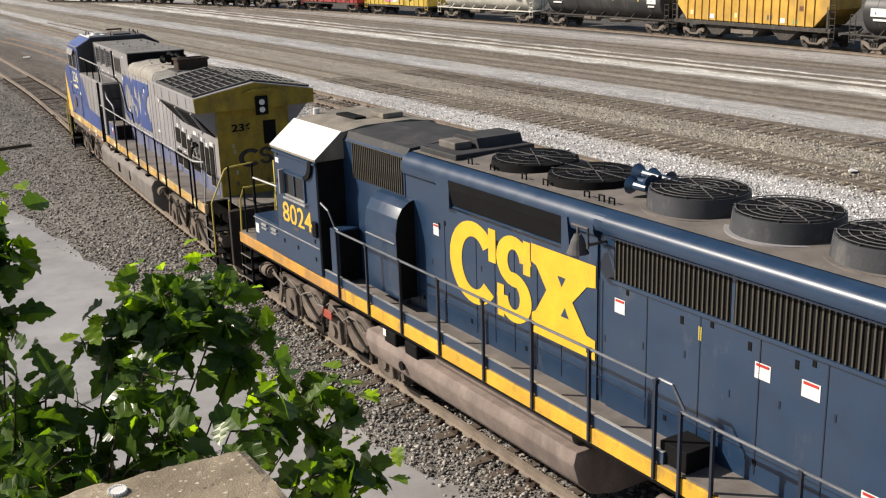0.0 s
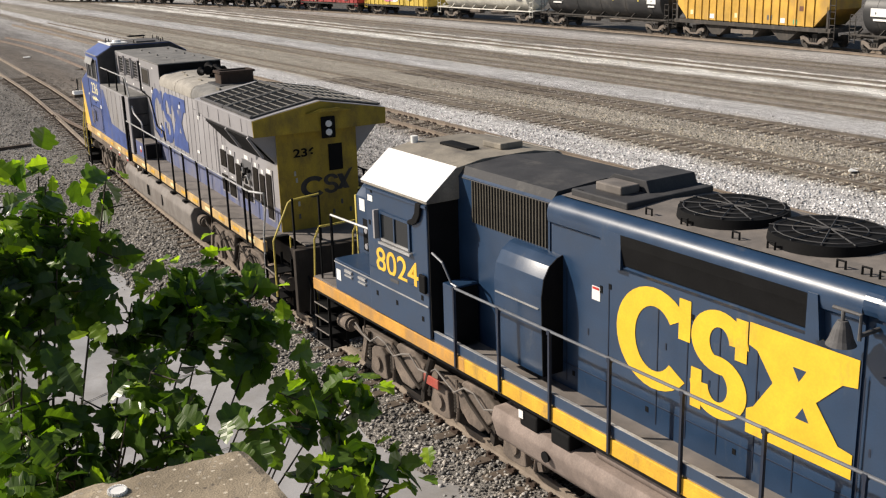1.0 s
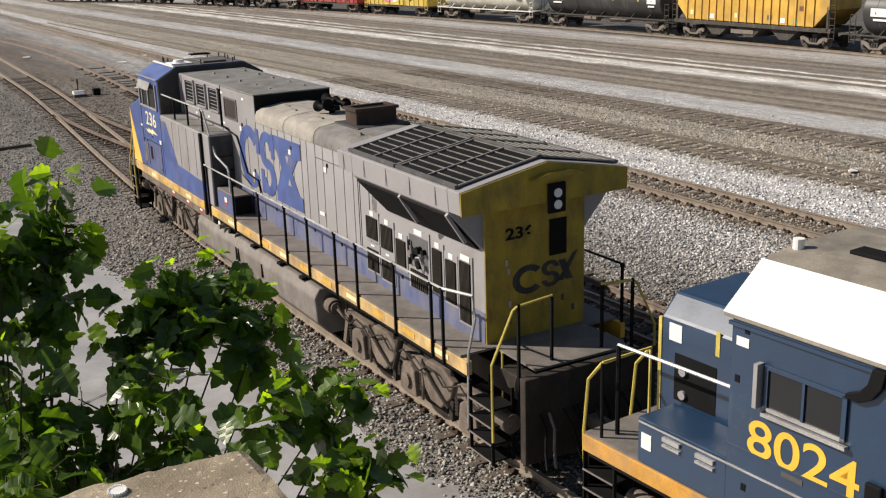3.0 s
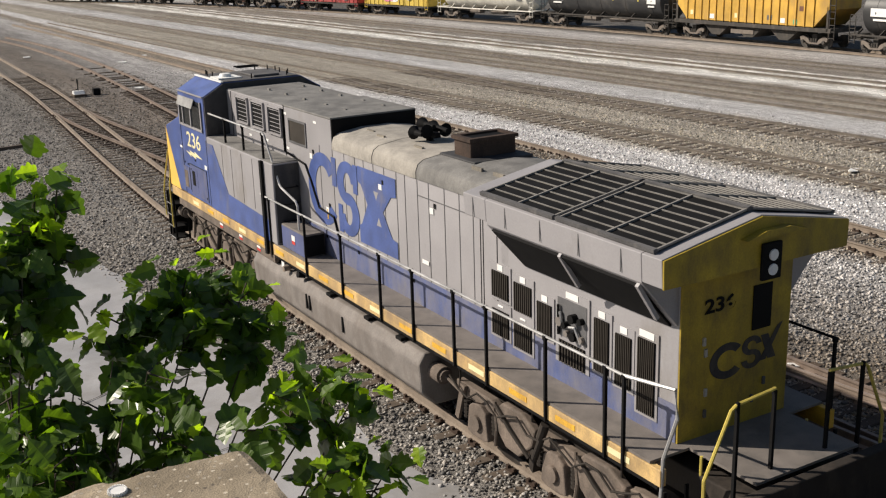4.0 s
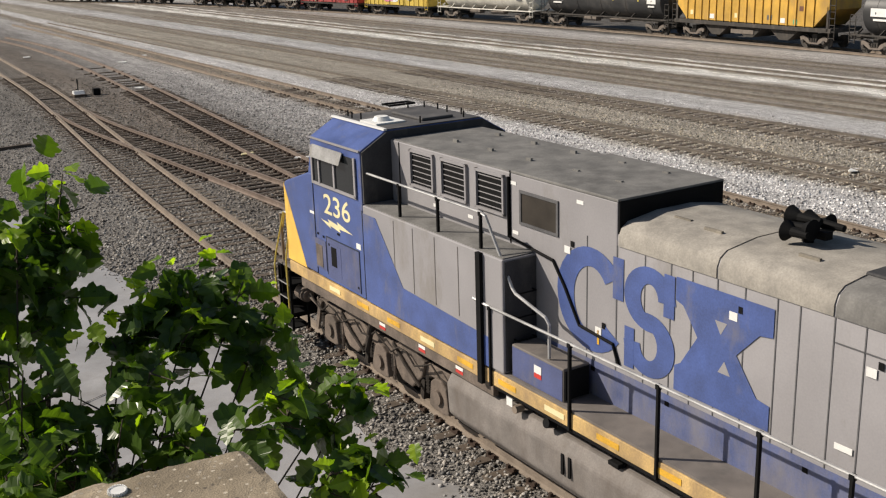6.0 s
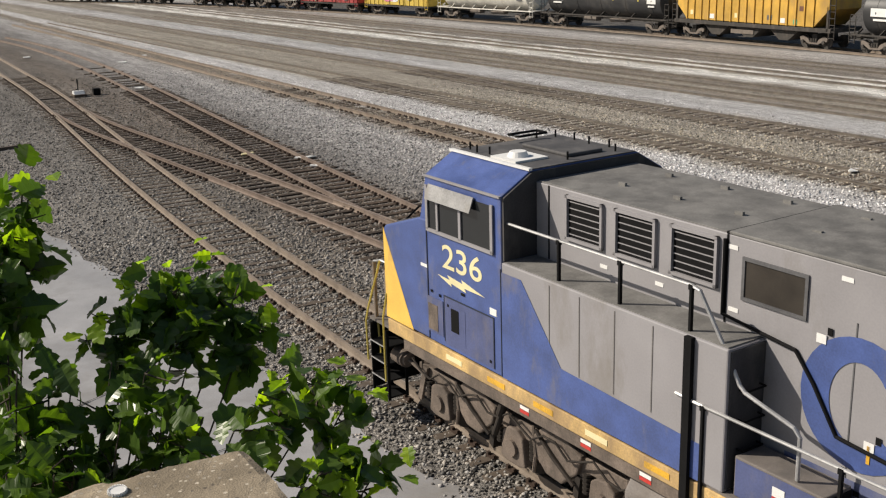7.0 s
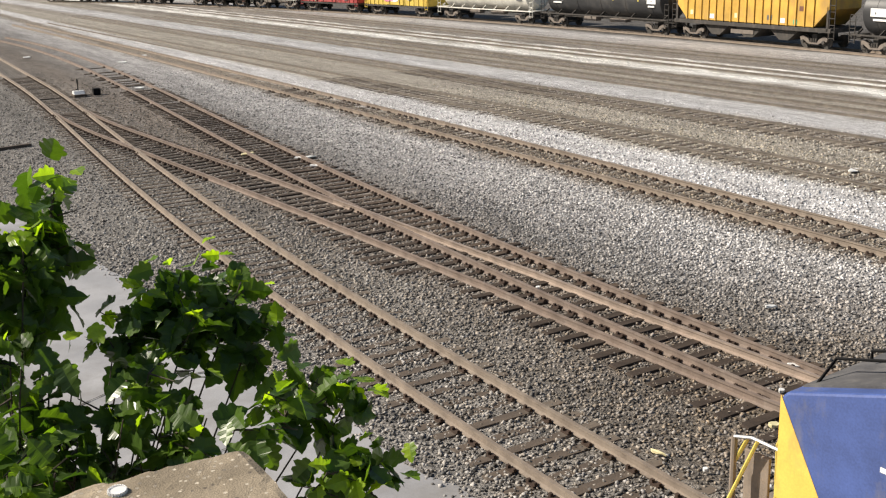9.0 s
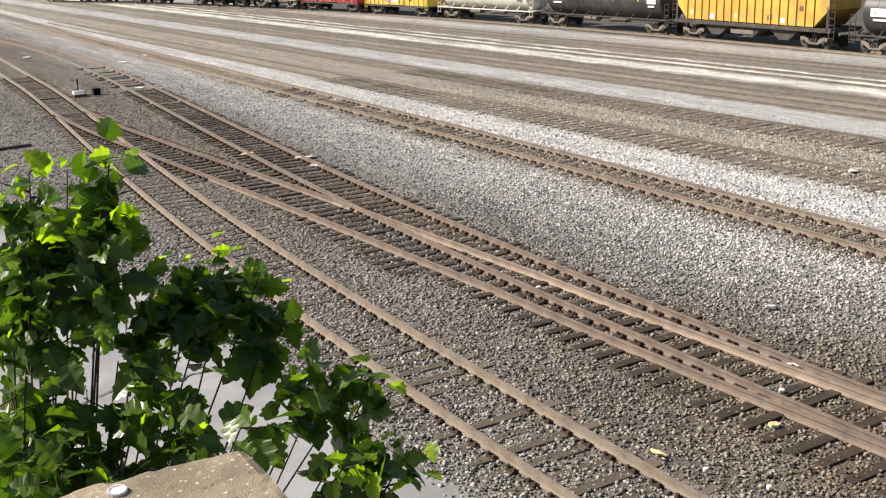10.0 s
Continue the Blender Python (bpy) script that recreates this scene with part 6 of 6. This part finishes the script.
for x, y, w, l, a, m, lab in ((5.4, 16.05, 0.28, 0.16, 20, M_CREAM, "crumpled pale yellow scrap on the ballast"), (6.55, 18.5, 0.34, 0.14, -10, M_WHITE, "crumpled white paper on the tie ends"),
                              (5.95, 17.4, 0.16, 0.12, 40, M_WHITE, "small white scrap between the rails"), (2.2, 23.6, 0.12, 0.1, 10, M_WHITE, "small white scrap between the rails"),
                              (3.3, 15.2, 0.34, 0.05, -40, M_CREAM, "pale wood splinter on the ballast"), (-5.2, 40.2, 0.9, 0.22, 15, M_WHITE, "white board scrap between the ties"),
                              (-7.6, 41.3, 0.7, 0.2, 30, M_CREAM, "pale broken board beside the rail"), (-4.6, 38.6, 0.6, 0.2, 10, M_WHITE, "white paper scrap on the ties"),
                              (3.9, 14.6, 0.09, 0.08, 0, M_WHITE, "small white stone chip"), (4.7, 14.0, 0.1, 0.08, 30, M_WHITE, "small white stone chip"), (5.1, 13.4, 0.11, 0.09, 60, M_WHITE, "small white stone chip"),
                              (7.1, 21.8, 0.36, 0.12, 15, M_WHITE, "torn white paper on the gravel"), (-22.5, 82.5, 0.7, 0.4, 0, M_WHITE, "white bag on the gravel"), (-22.8, 78.0, 0.7, 0.4, 0, M_WHITE, "white bag on the gravel"), (-32.0, 84.0, 0.7, 0.4, 0, M_WHITE, "white bag on the gravel"), (-17.6, 63.0, 0.6, 0.3, 0, M_WHITE, "white paper by the rail"), (13.9, 34.9, 0.55, 0.3, 30, M_WHITE, "white scrap on the rail end")):
    litter(x, y, w, l, a, m, lab)
for x, y, l, a in ((-18.1, 44.5, 1.6, 40), (-15.5, 34.5, 1.1, 10)):
    o = part("old_tie", box(B(), -l / 2, l / 2, -0.11, 0.11, 0, 0.14, 0.02), M_TIE)
    o.matrix_world = pose(x, y, -0.21, 0, 0, a)
    tagged(o, "dark broken timber lying on the gravel", "timber", "scraps on the ballast")
# a chalky paint line of short dashes on the ballast shoulder
for k, q in enumerate((15.4, 15.75, 16.2, 16.9, 17.3, 20.2, 20.7)):
    o = part("dash", box(B(), -0.09, 0.09, -0.012, 0.012, 0, 0.03, 0.004), M_WHITE)
    p = yard(q, 7.35 - 0.02 * q)
    o.matrix_world = pose(p.x, p.y, -0.175, 0, 0, 118 + 9 * (k % 3))
    tagged(o, "short white painted splinter on the ballast", "litter", "scraps on the ballast")
# bottle cap on the parapet
bm = B()
rod(bm, (0, 0, 0), (0, 0, 0.004), 0.016, 24)
for k in range(21):
    a = k * math.tau / 21
    rod(bm, (0.0165 * math.cos(a), 0.0165 * math.sin(a), 0), (0.0155 * math.cos(a), 0.0155 * math.sin(a), 0.006), 0.002, 5)
o = part("bottle_cap", bm, M_WHITE)
o.matrix_world = pose(-0.600, 1.718, 6.851, 3, 2, 0)
tagged(o, "flattened white bottle cap lying on the concrete parapet", "bottle cap")


# ---------- the bush beyond the wall's end ----------
def leaf_material(name, color, glow):
    m = bpy.data.materials.new(name)
    m.use_nodes = True
    nt = m.node_tree
    L, N = nt.links.new, nt.nodes.new
    bs = nt.nodes["Principled BSDF"]
    geo = N("ShaderNodeNewGeometry")
    ramp = N("ShaderNodeValToRGB")
    ramp.color_ramp.elements[0].color = (*[c * 0.6 for c in color], 1)
    ramp.color_ramp.elements[1].color = (color[0] * 1.9, color[1] * 1.5, color[2] * 1.0, 1)
    rnd_ = N("ShaderNodeObjectInfo")
    add = N("ShaderNodeMath")
    add.operation = "ADD"
    L(geo.outputs["Random Per Island"], add.inputs[0]), L(rnd_.outputs["Random"], add.inputs[1])
    fr = N("ShaderNodeMath")
    fr.operation = "FRACT"
    L(add.outputs[0], fr.inputs[0]), L(fr.outputs[0], ramp.inputs["Fac"])
    tc = N("ShaderNodeTexCoord")
    nz = N("ShaderNodeTexNoise")
    nz.inputs["Scale"].default_value = 60
    L(tc.outputs["Object"], nz.inputs["Vector"])
    mul = N("ShaderNodeMapRange")
    mul.inputs["To Min"].default_value, mul.inputs["To Max"].default_value = 0.75, 1.2
    L(nz.outputs["Fac"], mul.inputs["Value"])
    sc = N("ShaderNodeVectorMath")
    sc.operation = "SCALE"
    L(ramp.outputs["Color"], sc.inputs[0]), L(mul.outputs[0], sc.inputs["Scale"])
    L(sc.outputs[0], bs.inputs["Base Color"])
    bs.inputs["Roughness"].default_value = 0.36
    bs.inputs["Specular IOR Level"].default_value = 0.5
    tr = N("ShaderNodeBsdfTranslucent")
    tint = N("ShaderNodeVectorMath")
    tint.operation = "MULTIPLY"
    tint.inputs[1].default_value = (2.2, 2.4, 0.6)
    L(sc.outputs[0], tint.inputs[0]), L(tint.outputs[0], tr.inputs["Color"])
    mix = N("ShaderNodeMixShader")
    mix.inputs[0].default_value = glow
    L(bs.outputs[0], mix.inputs[1]), L(tr.outputs[0], mix.inputs[2])
    L(mix.outputs[0], nt.nodes["Material Output"].inputs["Surface"])
    return m


M_LEAF = leaf_material("green_leaf", (0.048, 0.105, 0.022), 0.36)
# small top leaves: sunlight is put into the brighter, yellower colour
M_YOUNGLIT = leaf_material("young_lit_leaf", (0.17, 0.30, 0.032), 0.45)
M_BARK = mat("bark", (0.075, 0.06, 0.04), 0.9, scale=20, bump=0.4)

# a five-lobed leaf, folded along its midrib, about 0.11 m long
LEAF = [(0.0, 0.0), (0.14, -0.03), (0.27, 0.0), (0.31, 0.10), (0.29, 0.18), (0.40, 0.25), (0.46, 0.38), (0.38, 0.42), (0.29, 0.47), (0.35, 0.58), (0.31, 0.68), (0.20, 0.72), (0.14, 0.86), (0.0, 1.0)]


def leaf_geometry(size, fold, curl):
    """Two halves, hinged along the midrib, curling down at the tip."""
    vs, fs = [], []
    for s in (1, -1):
        base = len(vs)
        for x, y in LEAF:
            yy = min(max(y, 0.0), 1.0)
            wave = 0.03 * math.sin(y * 19 + s)
            vs.append((0.0, yy, -curl * yy * yy))
            vs.append((s * x, y, fold * abs(x) - curl * y * y + wave * abs(x) * 2))
        for k in range(len(LEAF) - 1):
            a = base + 2 * k
            f = (a, a + 1, a + 3, a + 2)
            fs.append(f if s > 0 else f[::-1])
    return np.array(vs) * size, fs


def bush():
    root = Vector((-1.15, 2.35, -0.2))
    e = thing("mulberry_bush", "leafy green bush with lobed leaves beyond the parapet end", "bush")
    e.location = root
    rnd = random.Random(12)
    bm = B()
    prev = Vector((0, 0, 0))
    for k in range(8):
        nxt = Vector((0.06 * math.sin(k * 1.3), 0.08 * math.cos(k * 0.9) - 0.08, 0.80 * (k + 1)))
        rod(bm, prev, nxt, 0.075 - 0.006 * k, 10, 0.069 - 0.006 * k)
        prev = nxt
    part("trunk", bm, M_BARK, e, "slender grey-brown trunk")
    single = []
    for sz, fo, cu in ((0.085, 0.22, 0.22), (0.07, 0.10, 0.35), (0.10, 0.3, 0.12)):
        vs, fs = leaf_geometry(sz, fo, cu)
        me = bpy.data.meshes.new("leaf")
        me.from_pydata([tuple(v) for v in vs], [], fs)
        me.materials.append(M_LEAF)
        single.append(me)
    # tips of the branches: a tall spray, a ridge, low outer sprays and the dense body
    spray = [(-1.16, 2.90, 7.18), (-1.05, 2.85, 7.17), (-1.00, 2.85, 7.14), (-1.23, 2.80, 7.19), (-1.09, 2.75, 7.09), (-1.15, 2.70, 7.04), (-1.04, 2.75, 7.11), (-1.22, 2.70, 7.09), (-1.19, 2.60, 7.03)]
    ridge = [(-0.87, 2.80, 6.84), (-0.81, 2.85, 6.88), (-0.73, 2.90, 6.90), (-0.64, 2.90, 6.91), (-0.55, 2.85, 6.88), (-0.50, 2.80, 6.81), (-0.68, 2.75, 6.83)]
    outer = [(-0.36, 2.65, 6.68), (-0.28, 2.60, 6.67), (-0.38, 2.50, 6.67), (-0.25, 2.60, 6.63), (-0.22, 2.45, 6.53), (-0.16, 2.45, 6.49), (-0.29, 2.35, 6.55)]
    body = [(-1.09, 2.50, 6.86), (-0.99, 2.50, 6.83), (-1.04, 2.40, 6.76), (-0.93, 2.45, 6.74), (-0.84, 2.50, 6.79), (-0.75, 2.50, 6.76), (-0.98, 2.30, 6.69), (-0.88, 2.30, 6.67), (-0.78, 2.35, 6.70), (-0.69, 2.40, 6.68), (-0.58, 2.35, 6.70), (-1.01, 2.20, 6.64), (-0.90, 2.20, 6.64), (-0.66, 2.50, 6.71), (-0.50, 2.35, 6.69)]
    tips = spray + ridge + outer + body
    made = []
    for n, tip in enumerate(tips):
        tip = Vector(tip) - root
        base = Vector((0.0, -0.02, 5.3 + 0.5 * rnd.random()))
        kind = "spray" if n < 9 else "ridge" if n < 16 else "outer" if n < 23 else "body"
        ctrl = base.lerp(tip, 0.5) + Vector((0.0, -0.1, -0.1))
        br = thing_part("branch", e)
        br.location = base

        def along(u):
            return (base * (1 - u) ** 2 + ctrl * 2 * u * (1 - u) + tip * u * u) - base
        bm = B()
        pts = [along(u / 8) for u in range(9)]
        for k, (a, b) in enumerate(zip(pts, pts[1:])):
            rod(bm, a, b, 0.006 - 0.0005 * k, 6, 0.0055 - 0.0005 * k)
        me = br.data
        twigs = []
        lo = {"spray": 0.82, "ridge": 0.90, "outer": 0.94, "body": 0.74}[kind]
        for k in range(9):
            u = rnd.uniform(lo, 1.0)
            a = along(u)
            d = Vector((rnd.uniform(-1, 1), rnd.uniform(-1, 1), rnd.uniform(-0.5, 0.6))).normalized() * (rnd.uniform(0.05, 0.14) if kind == "body" else rnd.uniform(0.03, 0.09))
            rod(bm, a, a + d, 0.003, 5, 0.0015)
            twigs.append((a, d))
        bm.to_mesh(me)
        bm.free()
        me.materials.append(M_BARK)
        av, af = [], []
        yv, yf = [], []
        count = 0
        for k in range({"spray": 40, "ridge": 36, "outer": 20, "body": 44}[kind]):
            if k % 2:
                a, d = twigs[rnd.randrange(len(twigs))]
                p = a + d * rnd.uniform(0.2, 1.1)
            else:
                p = along(rnd.uniform(lo, 1.03)) + Vector((rnd.uniform(-0.07, 0.07), rnd.uniform(-0.07, 0.07), rnd.uniform(-0.05, 0.05)))
            # leaves at the branch tops get the smaller, sunlit-coloured copy
            young_lit = p.z > along(1.0).z - 0.03 and rnd.random() < (0.25 if kind == "body" else 0.55)
            size = rnd.uniform(0.05, 0.10) * (0.85 if kind == "body" else 1.0) * (0.75 if young_lit else 1.0)
            face = Matrix.Translation(p) @ Euler((rnd.gauss(-0.35, 0.7), rnd.gauss(-0.2, 0.7), rnd.uniform(0, math.tau))).to_matrix().to_4x4()
            if not young_lit and count < 12 and k % 3 == 0:
                count += 1
                o = new("leaf", single[k % 3])
                o.parent = br
                o.matrix_basis = face
                continue
            vs, fs = leaf_geometry(size, rnd.uniform(0.05, 0.4), rnd.uniform(0.0, 0.4))
            V_, F_ = (yv, yf) if young_lit else (av, af)
            o0 = len(V_)
            V_ += [tuple(face @ Vector(v)) for v in vs]
            F_ += [tuple(i + o0 for i in f) for f in fs]
        for nm, V_, F_, m in (("foliage", av, af, M_LEAF), ("young_foliage", yv, yf, M_YOUNGLIT)):
            if not F_:
                continue
            m2 = bpy.data.meshes.new(nm)
            m2.from_pydata(V_, [], F_)
            m2.materials.append(m)
            o = new(nm, m2)
            o.parent = br
            tagged(o, "dark lobed green leaves" if nm == "foliage" else "small yellow-green top leaves, coloured as if sunlit", kind="stuff")
        made.append((br, base.copy(), n, kind))
    return e, made


def thing_part(name, parent):
    o = new(name, bpy.data.meshes.new(name))
    o.parent = parent
    return o


bush_thing, BRANCHES = bush()


# ---------- ties, tie plates and ballast stones ----------
def tie_mesh(length, seed, material=None):
    rnd = random.Random(seed)
    bm = box(B(), -length / 2, length / 2, -0.115, 0.115, -0.17, 0)
    bmesh.ops.bevel(bm, geom=[e for e in bm.edges if all(v.co.z > -0.01 for v in e.verts)], offset=0.012, segments=1, affect="EDGES")
    for v in bm.verts:
        v.co += Vector((rnd.uniform(-0.03, 0.03), rnd.uniform(-0.008, 0.008), rnd.uniform(-0.006, 0.002)))
    me = bpy.data.meshes.new("tie")
    bm.to_mesh(me)
    bm.free()
    me.materials.append(material or M_TIE)
    return me


TIES = [tie_mesh(2.6, i) for i in range(4)]
LONG_TIES = [tie_mesh(4.1, 10 + i, M_TIEDARK) for i in range(3)]
DARK_TIES = [tie_mesh(2.6, 30 + i, M_TIEDARK) for i in range(4)]
MID_TIES = [tie_mesh(3.3, 20 + i, M_TIEDARK) for i in range(3)]
tie_rnd = random.Random(3)


def spaced(pts, gap):
    """Even steps along a line: place, way and turn."""
    out, left = [], 0.0
    for a, b in zip(pts, pts[1:]):
        d = b - a
        L_ = d.length
        while left < L_:
            out.append((a + d * (left / L_), d.normalized()))
            left += gap
        left -= L_
    return out


def lay_ties(key, keep, gap=0.54, meshes=None, shift=None, plates=True, lift=0.0, dark=False):
    tr = YARD_TRACKS[key]
    V_, F_ = [], []
    for p, d in spaced(TRACKS[key], gap):
        q, r = p.dot(ALONG), p.dot(ACROSS)
        if not keep(q):
            continue
        s = Vector((d.y, -d.x, 0))
        long_ = shift(q) if shift else 0.0
        o = new("tie", tie_rnd.choice(LONG_TIES if long_ < -0.5 else MID_TIES if long_ else DARK_TIES if dark and q < 50 else TIES))
        o.parent = tr
        c = p + s * (long_ + tie_rnd.uniform(-0.05, 0.05))
        o.matrix_basis = pose(c.x, c.y, -0.170 + lift + tie_rnd.uniform(-0.024, 0.004), 0, 0, math.degrees(math.atan2(s.y, s.x)) + tie_rnd.uniform(-1.5, 1.5))
        if plates:
            for off in (-0.75, 0.75):
                for dx, dy, h in ((0, 0, 0.012 + lift), (0.11, 0.06, 0.05 + lift), (-0.11, -0.06, 0.05 + lift), (0.12, -0.07, 0.065 + lift), (-0.12, 0.08, 0.06 + lift)):
                    hx, hy = (0.17, 0.095) if dx == 0 else (0.028, 0.028)
                    c = p + s * (off + dx) + d * dy
                    i0 = len(V_)
                    for zz in (-0.172, -0.164 + h):
                        for sx, sy in ((-1, -1), (1, -1), (1, 1), (-1, 1)):
                            v = c + s * (sx * hx) + d * (sy * hy)
                            V_.append((v.x, v.y, zz))
                    F_.extend(tuple(i0 + k for k in f) for f in ((4, 5, 6, 7), (0, 1, 5, 4), (1, 2, 6, 5), (2, 3, 7, 6), (3, 0, 4, 7)))
    if V_:
        me = bpy.data.meshes.new("tie_plate")
        me.from_pydata(V_, [], F_)
        me.materials.append(M_PLATE)
        o = new("tie_plate", me)
        o.parent = tr
        tagged(o, "rusty tie plates and spikes", kind="stuff")


lay_ties("near", lambda q: 2 < q < 75)
lay_ties("third", lambda q: 2 < q and tie_rnd.random() < (84 - q) / 30, shift=lambda q: -0.35 if q < 22 else -0.7 if q < 36 else 0.0, lift=0.022, dark=True)
lay_ties("diverging", lambda q: 36 <= q < 56, lift=0.022, dark=True)
lay_ties("fourth", lambda q: 10 < q and tie_rnd.random() < (62 - q) / 26, lift=0.006)
lay_ties("fifth", lambda q: 16 < q < 60, plates=False)
lay_ties("sixth", lambda q: 20 < q < 60, plates=False)

# stones
def stones(name, n, q0, q1, r0, r1, s0, s1, seed, label, fade=0.5):
    rng = np.random.default_rng(seed)
    q = rng.uniform(q0, q1, n)
    r = rng.uniform(r0, r1, n)
    keep = (r > 8.55 - 0.108 * q + rng.normal(0, 0.16, n)) & (rng.uniform(0, 1, n) < np.clip((q1 - q) / fade, 0, 1)) & (rng.uniform(0, 1, n) < np.clip((r1 - r) / 2.5, 0, 1))
    q, r = q[keep], r[keep]
    n = len(q)
    size = rng.uniform(s0, s1, n)
    base = np.array([(1, 0, 0), (0, 1, 0), (-1, 0, 0), (0, -1, 0), (0.2, 0.1, 0.75), (0, 0, -0.6)], float)
    ang = rng.uniform(0, math.tau, n)
    P = base[None] * rng.uniform(0.55, 1.3, (n, 6, 1)) + rng.normal(0, 0.12, (n, 6, 3))
    tilt = rng.normal(0, 0.5, n)
    ct, st = np.cos(tilt)[:, None], np.sin(tilt)[:, None]
    y, z = P[..., 1] * ct - P[..., 2] * st, P[..., 1] * st + P[..., 2] * ct
    c, s = np.cos(ang)[:, None], np.sin(ang)[:, None]
    X = (P[..., 0] * c - y * s) * size[:, None]
    Y = (P[..., 0] * s + y * c) * size[:, None]
    Z = z * size[:, None] + rng.uniform(-0.205, -0.185, n)[:, None]
    X = X + (-0.5 * q + 0.8660254 * r)[:, None]
    Y = Y + (0.8660254 * q + 0.5 * r)[:, None]
    verts = np.stack([X, Y, Z], -1).reshape(-1, 3)
    f = np.array([(0, 1, 4), (1, 2, 4), (2, 3, 4), (3, 0, 4), (1, 0, 5), (2, 1, 5), (3, 2, 5), (0, 3, 5)])
    faces = (f[None] + (np.arange(n) * 6)[:, None, None]).reshape(-1, 3)
    me = bpy.data.meshes.new(name)
    me.vertices.add(len(verts))
    me.vertices.foreach_set("co", verts.ravel())
    me.loops.add(len(faces) * 3)
    me.loops.foreach_set("vertex_index", faces.ravel().astype(np.int32))
    me.polygons.add(len(faces))
    me.polygons.foreach_set("loop_start", np.arange(0, len(faces) * 3, 3, dtype=np.int32))
    me.update()
    me.validate()
    me.materials.append(M_STONE)
    return tagged(new(name, me), label, "ballast", kind="stuff")


stones("ballast", 78000, 7, 30, 4.5, 24, 0.025, 0.058, 1, "loose grey-brown crushed ballast stones")
stones("ballast", 70000, 29.5, 75, 1, 25, 0.03, 0.06, 2, "loose grey-brown crushed ballast stones", 34)
stones("ballast", 34000, 12, 55, 22, 36, 0.03, 0.06, 3, "pale crushed gravel between the far tracks", 25)


# ---------- what moves ----------
def lead(t):
    """How far the train's front is along the near track; it eases, then gains, as it leaves the view."""
    drift = np.interp(t, (8.0, 8.25, 8.5, 8.75, 9.0, 9.25, 10.0), (0.0, 0.09, 0.10, 0.03, -0.12, -0.14, -0.14))
    return 36.992 - 4.00183 * t + 0.016018 * t * t - 0.0080185 * t ** 3 + 0.0006245 * t ** 4 + float(drift)


def motions():
    rows_a, rows_b = [], []
    for i in range(0, 41):
        t = i * 0.25
        for rows, back in ((rows_a, 0.0), (rows_b, 22.6)):
            s = lead(t) - back
            f, r = on_near(s - 4.3), on_near(s - 17.8)
            d = (f - r).normalized()
            o = f + d * 4.3
            rows.append((t, pose(o.x, o.y, 0, 0, 0, math.degrees(math.atan2(d.y, d.x)))))
    walk(engine_a, rows_a)
    walk(engine_b, rows_b)
    for e, w, x in WHEELSETS:
        walk(w, [(min(k * 0.15, 10.0), pose(x, 0, 0.53, 0, math.degrees((lead(min(k * 0.15, 10.0)) - 37) / 0.53), 0)) for k in range(68)])
    # the bush sways in the wind, its tall spray the most
    for br, base, n, kind in BRANCHES:
        rows = []
        reach = {"spray": 1.0, "ridge": 0.25, "outer": 0.25, "body": 0.08}[kind]
        for k in range(0, 41):
            t = k * 0.25
            i = min(int(2 * t), 19)
            gust = (GUST[i] * (1 - (2 * t - i)) + GUST[i + 1] * (2 * t - i)) * reach
            ph = n * 1.7
            a = reach * (1.6 * math.sin(t * 2.3 + ph) + 0.9 * math.sin(t * 4.1 + 2.3 * ph))
            b = reach * (1.3 * math.sin(t * 1.9 + 1.4 * ph) + 0.8 * math.sin(t * 3.6 + ph))
            rows.append((t, pose(base.x + gust, base.y, base.z + 0.3 * gust, a, b + 4.0 * gust, 0.8 * a)))
        walk(br, rows)


# how far the wind carries the tall spray, in metres, every half second
GUST = (-0.19, 0.02, 0.02, 0.0, -0.01, -0.06, -0.05, -0.08, -0.04, 0.0, -0.01, -0.07, -0.04, -0.03, -0.11, 0.03, -0.12, -0.16, -0.06, -0.11, 0.10)
motions()
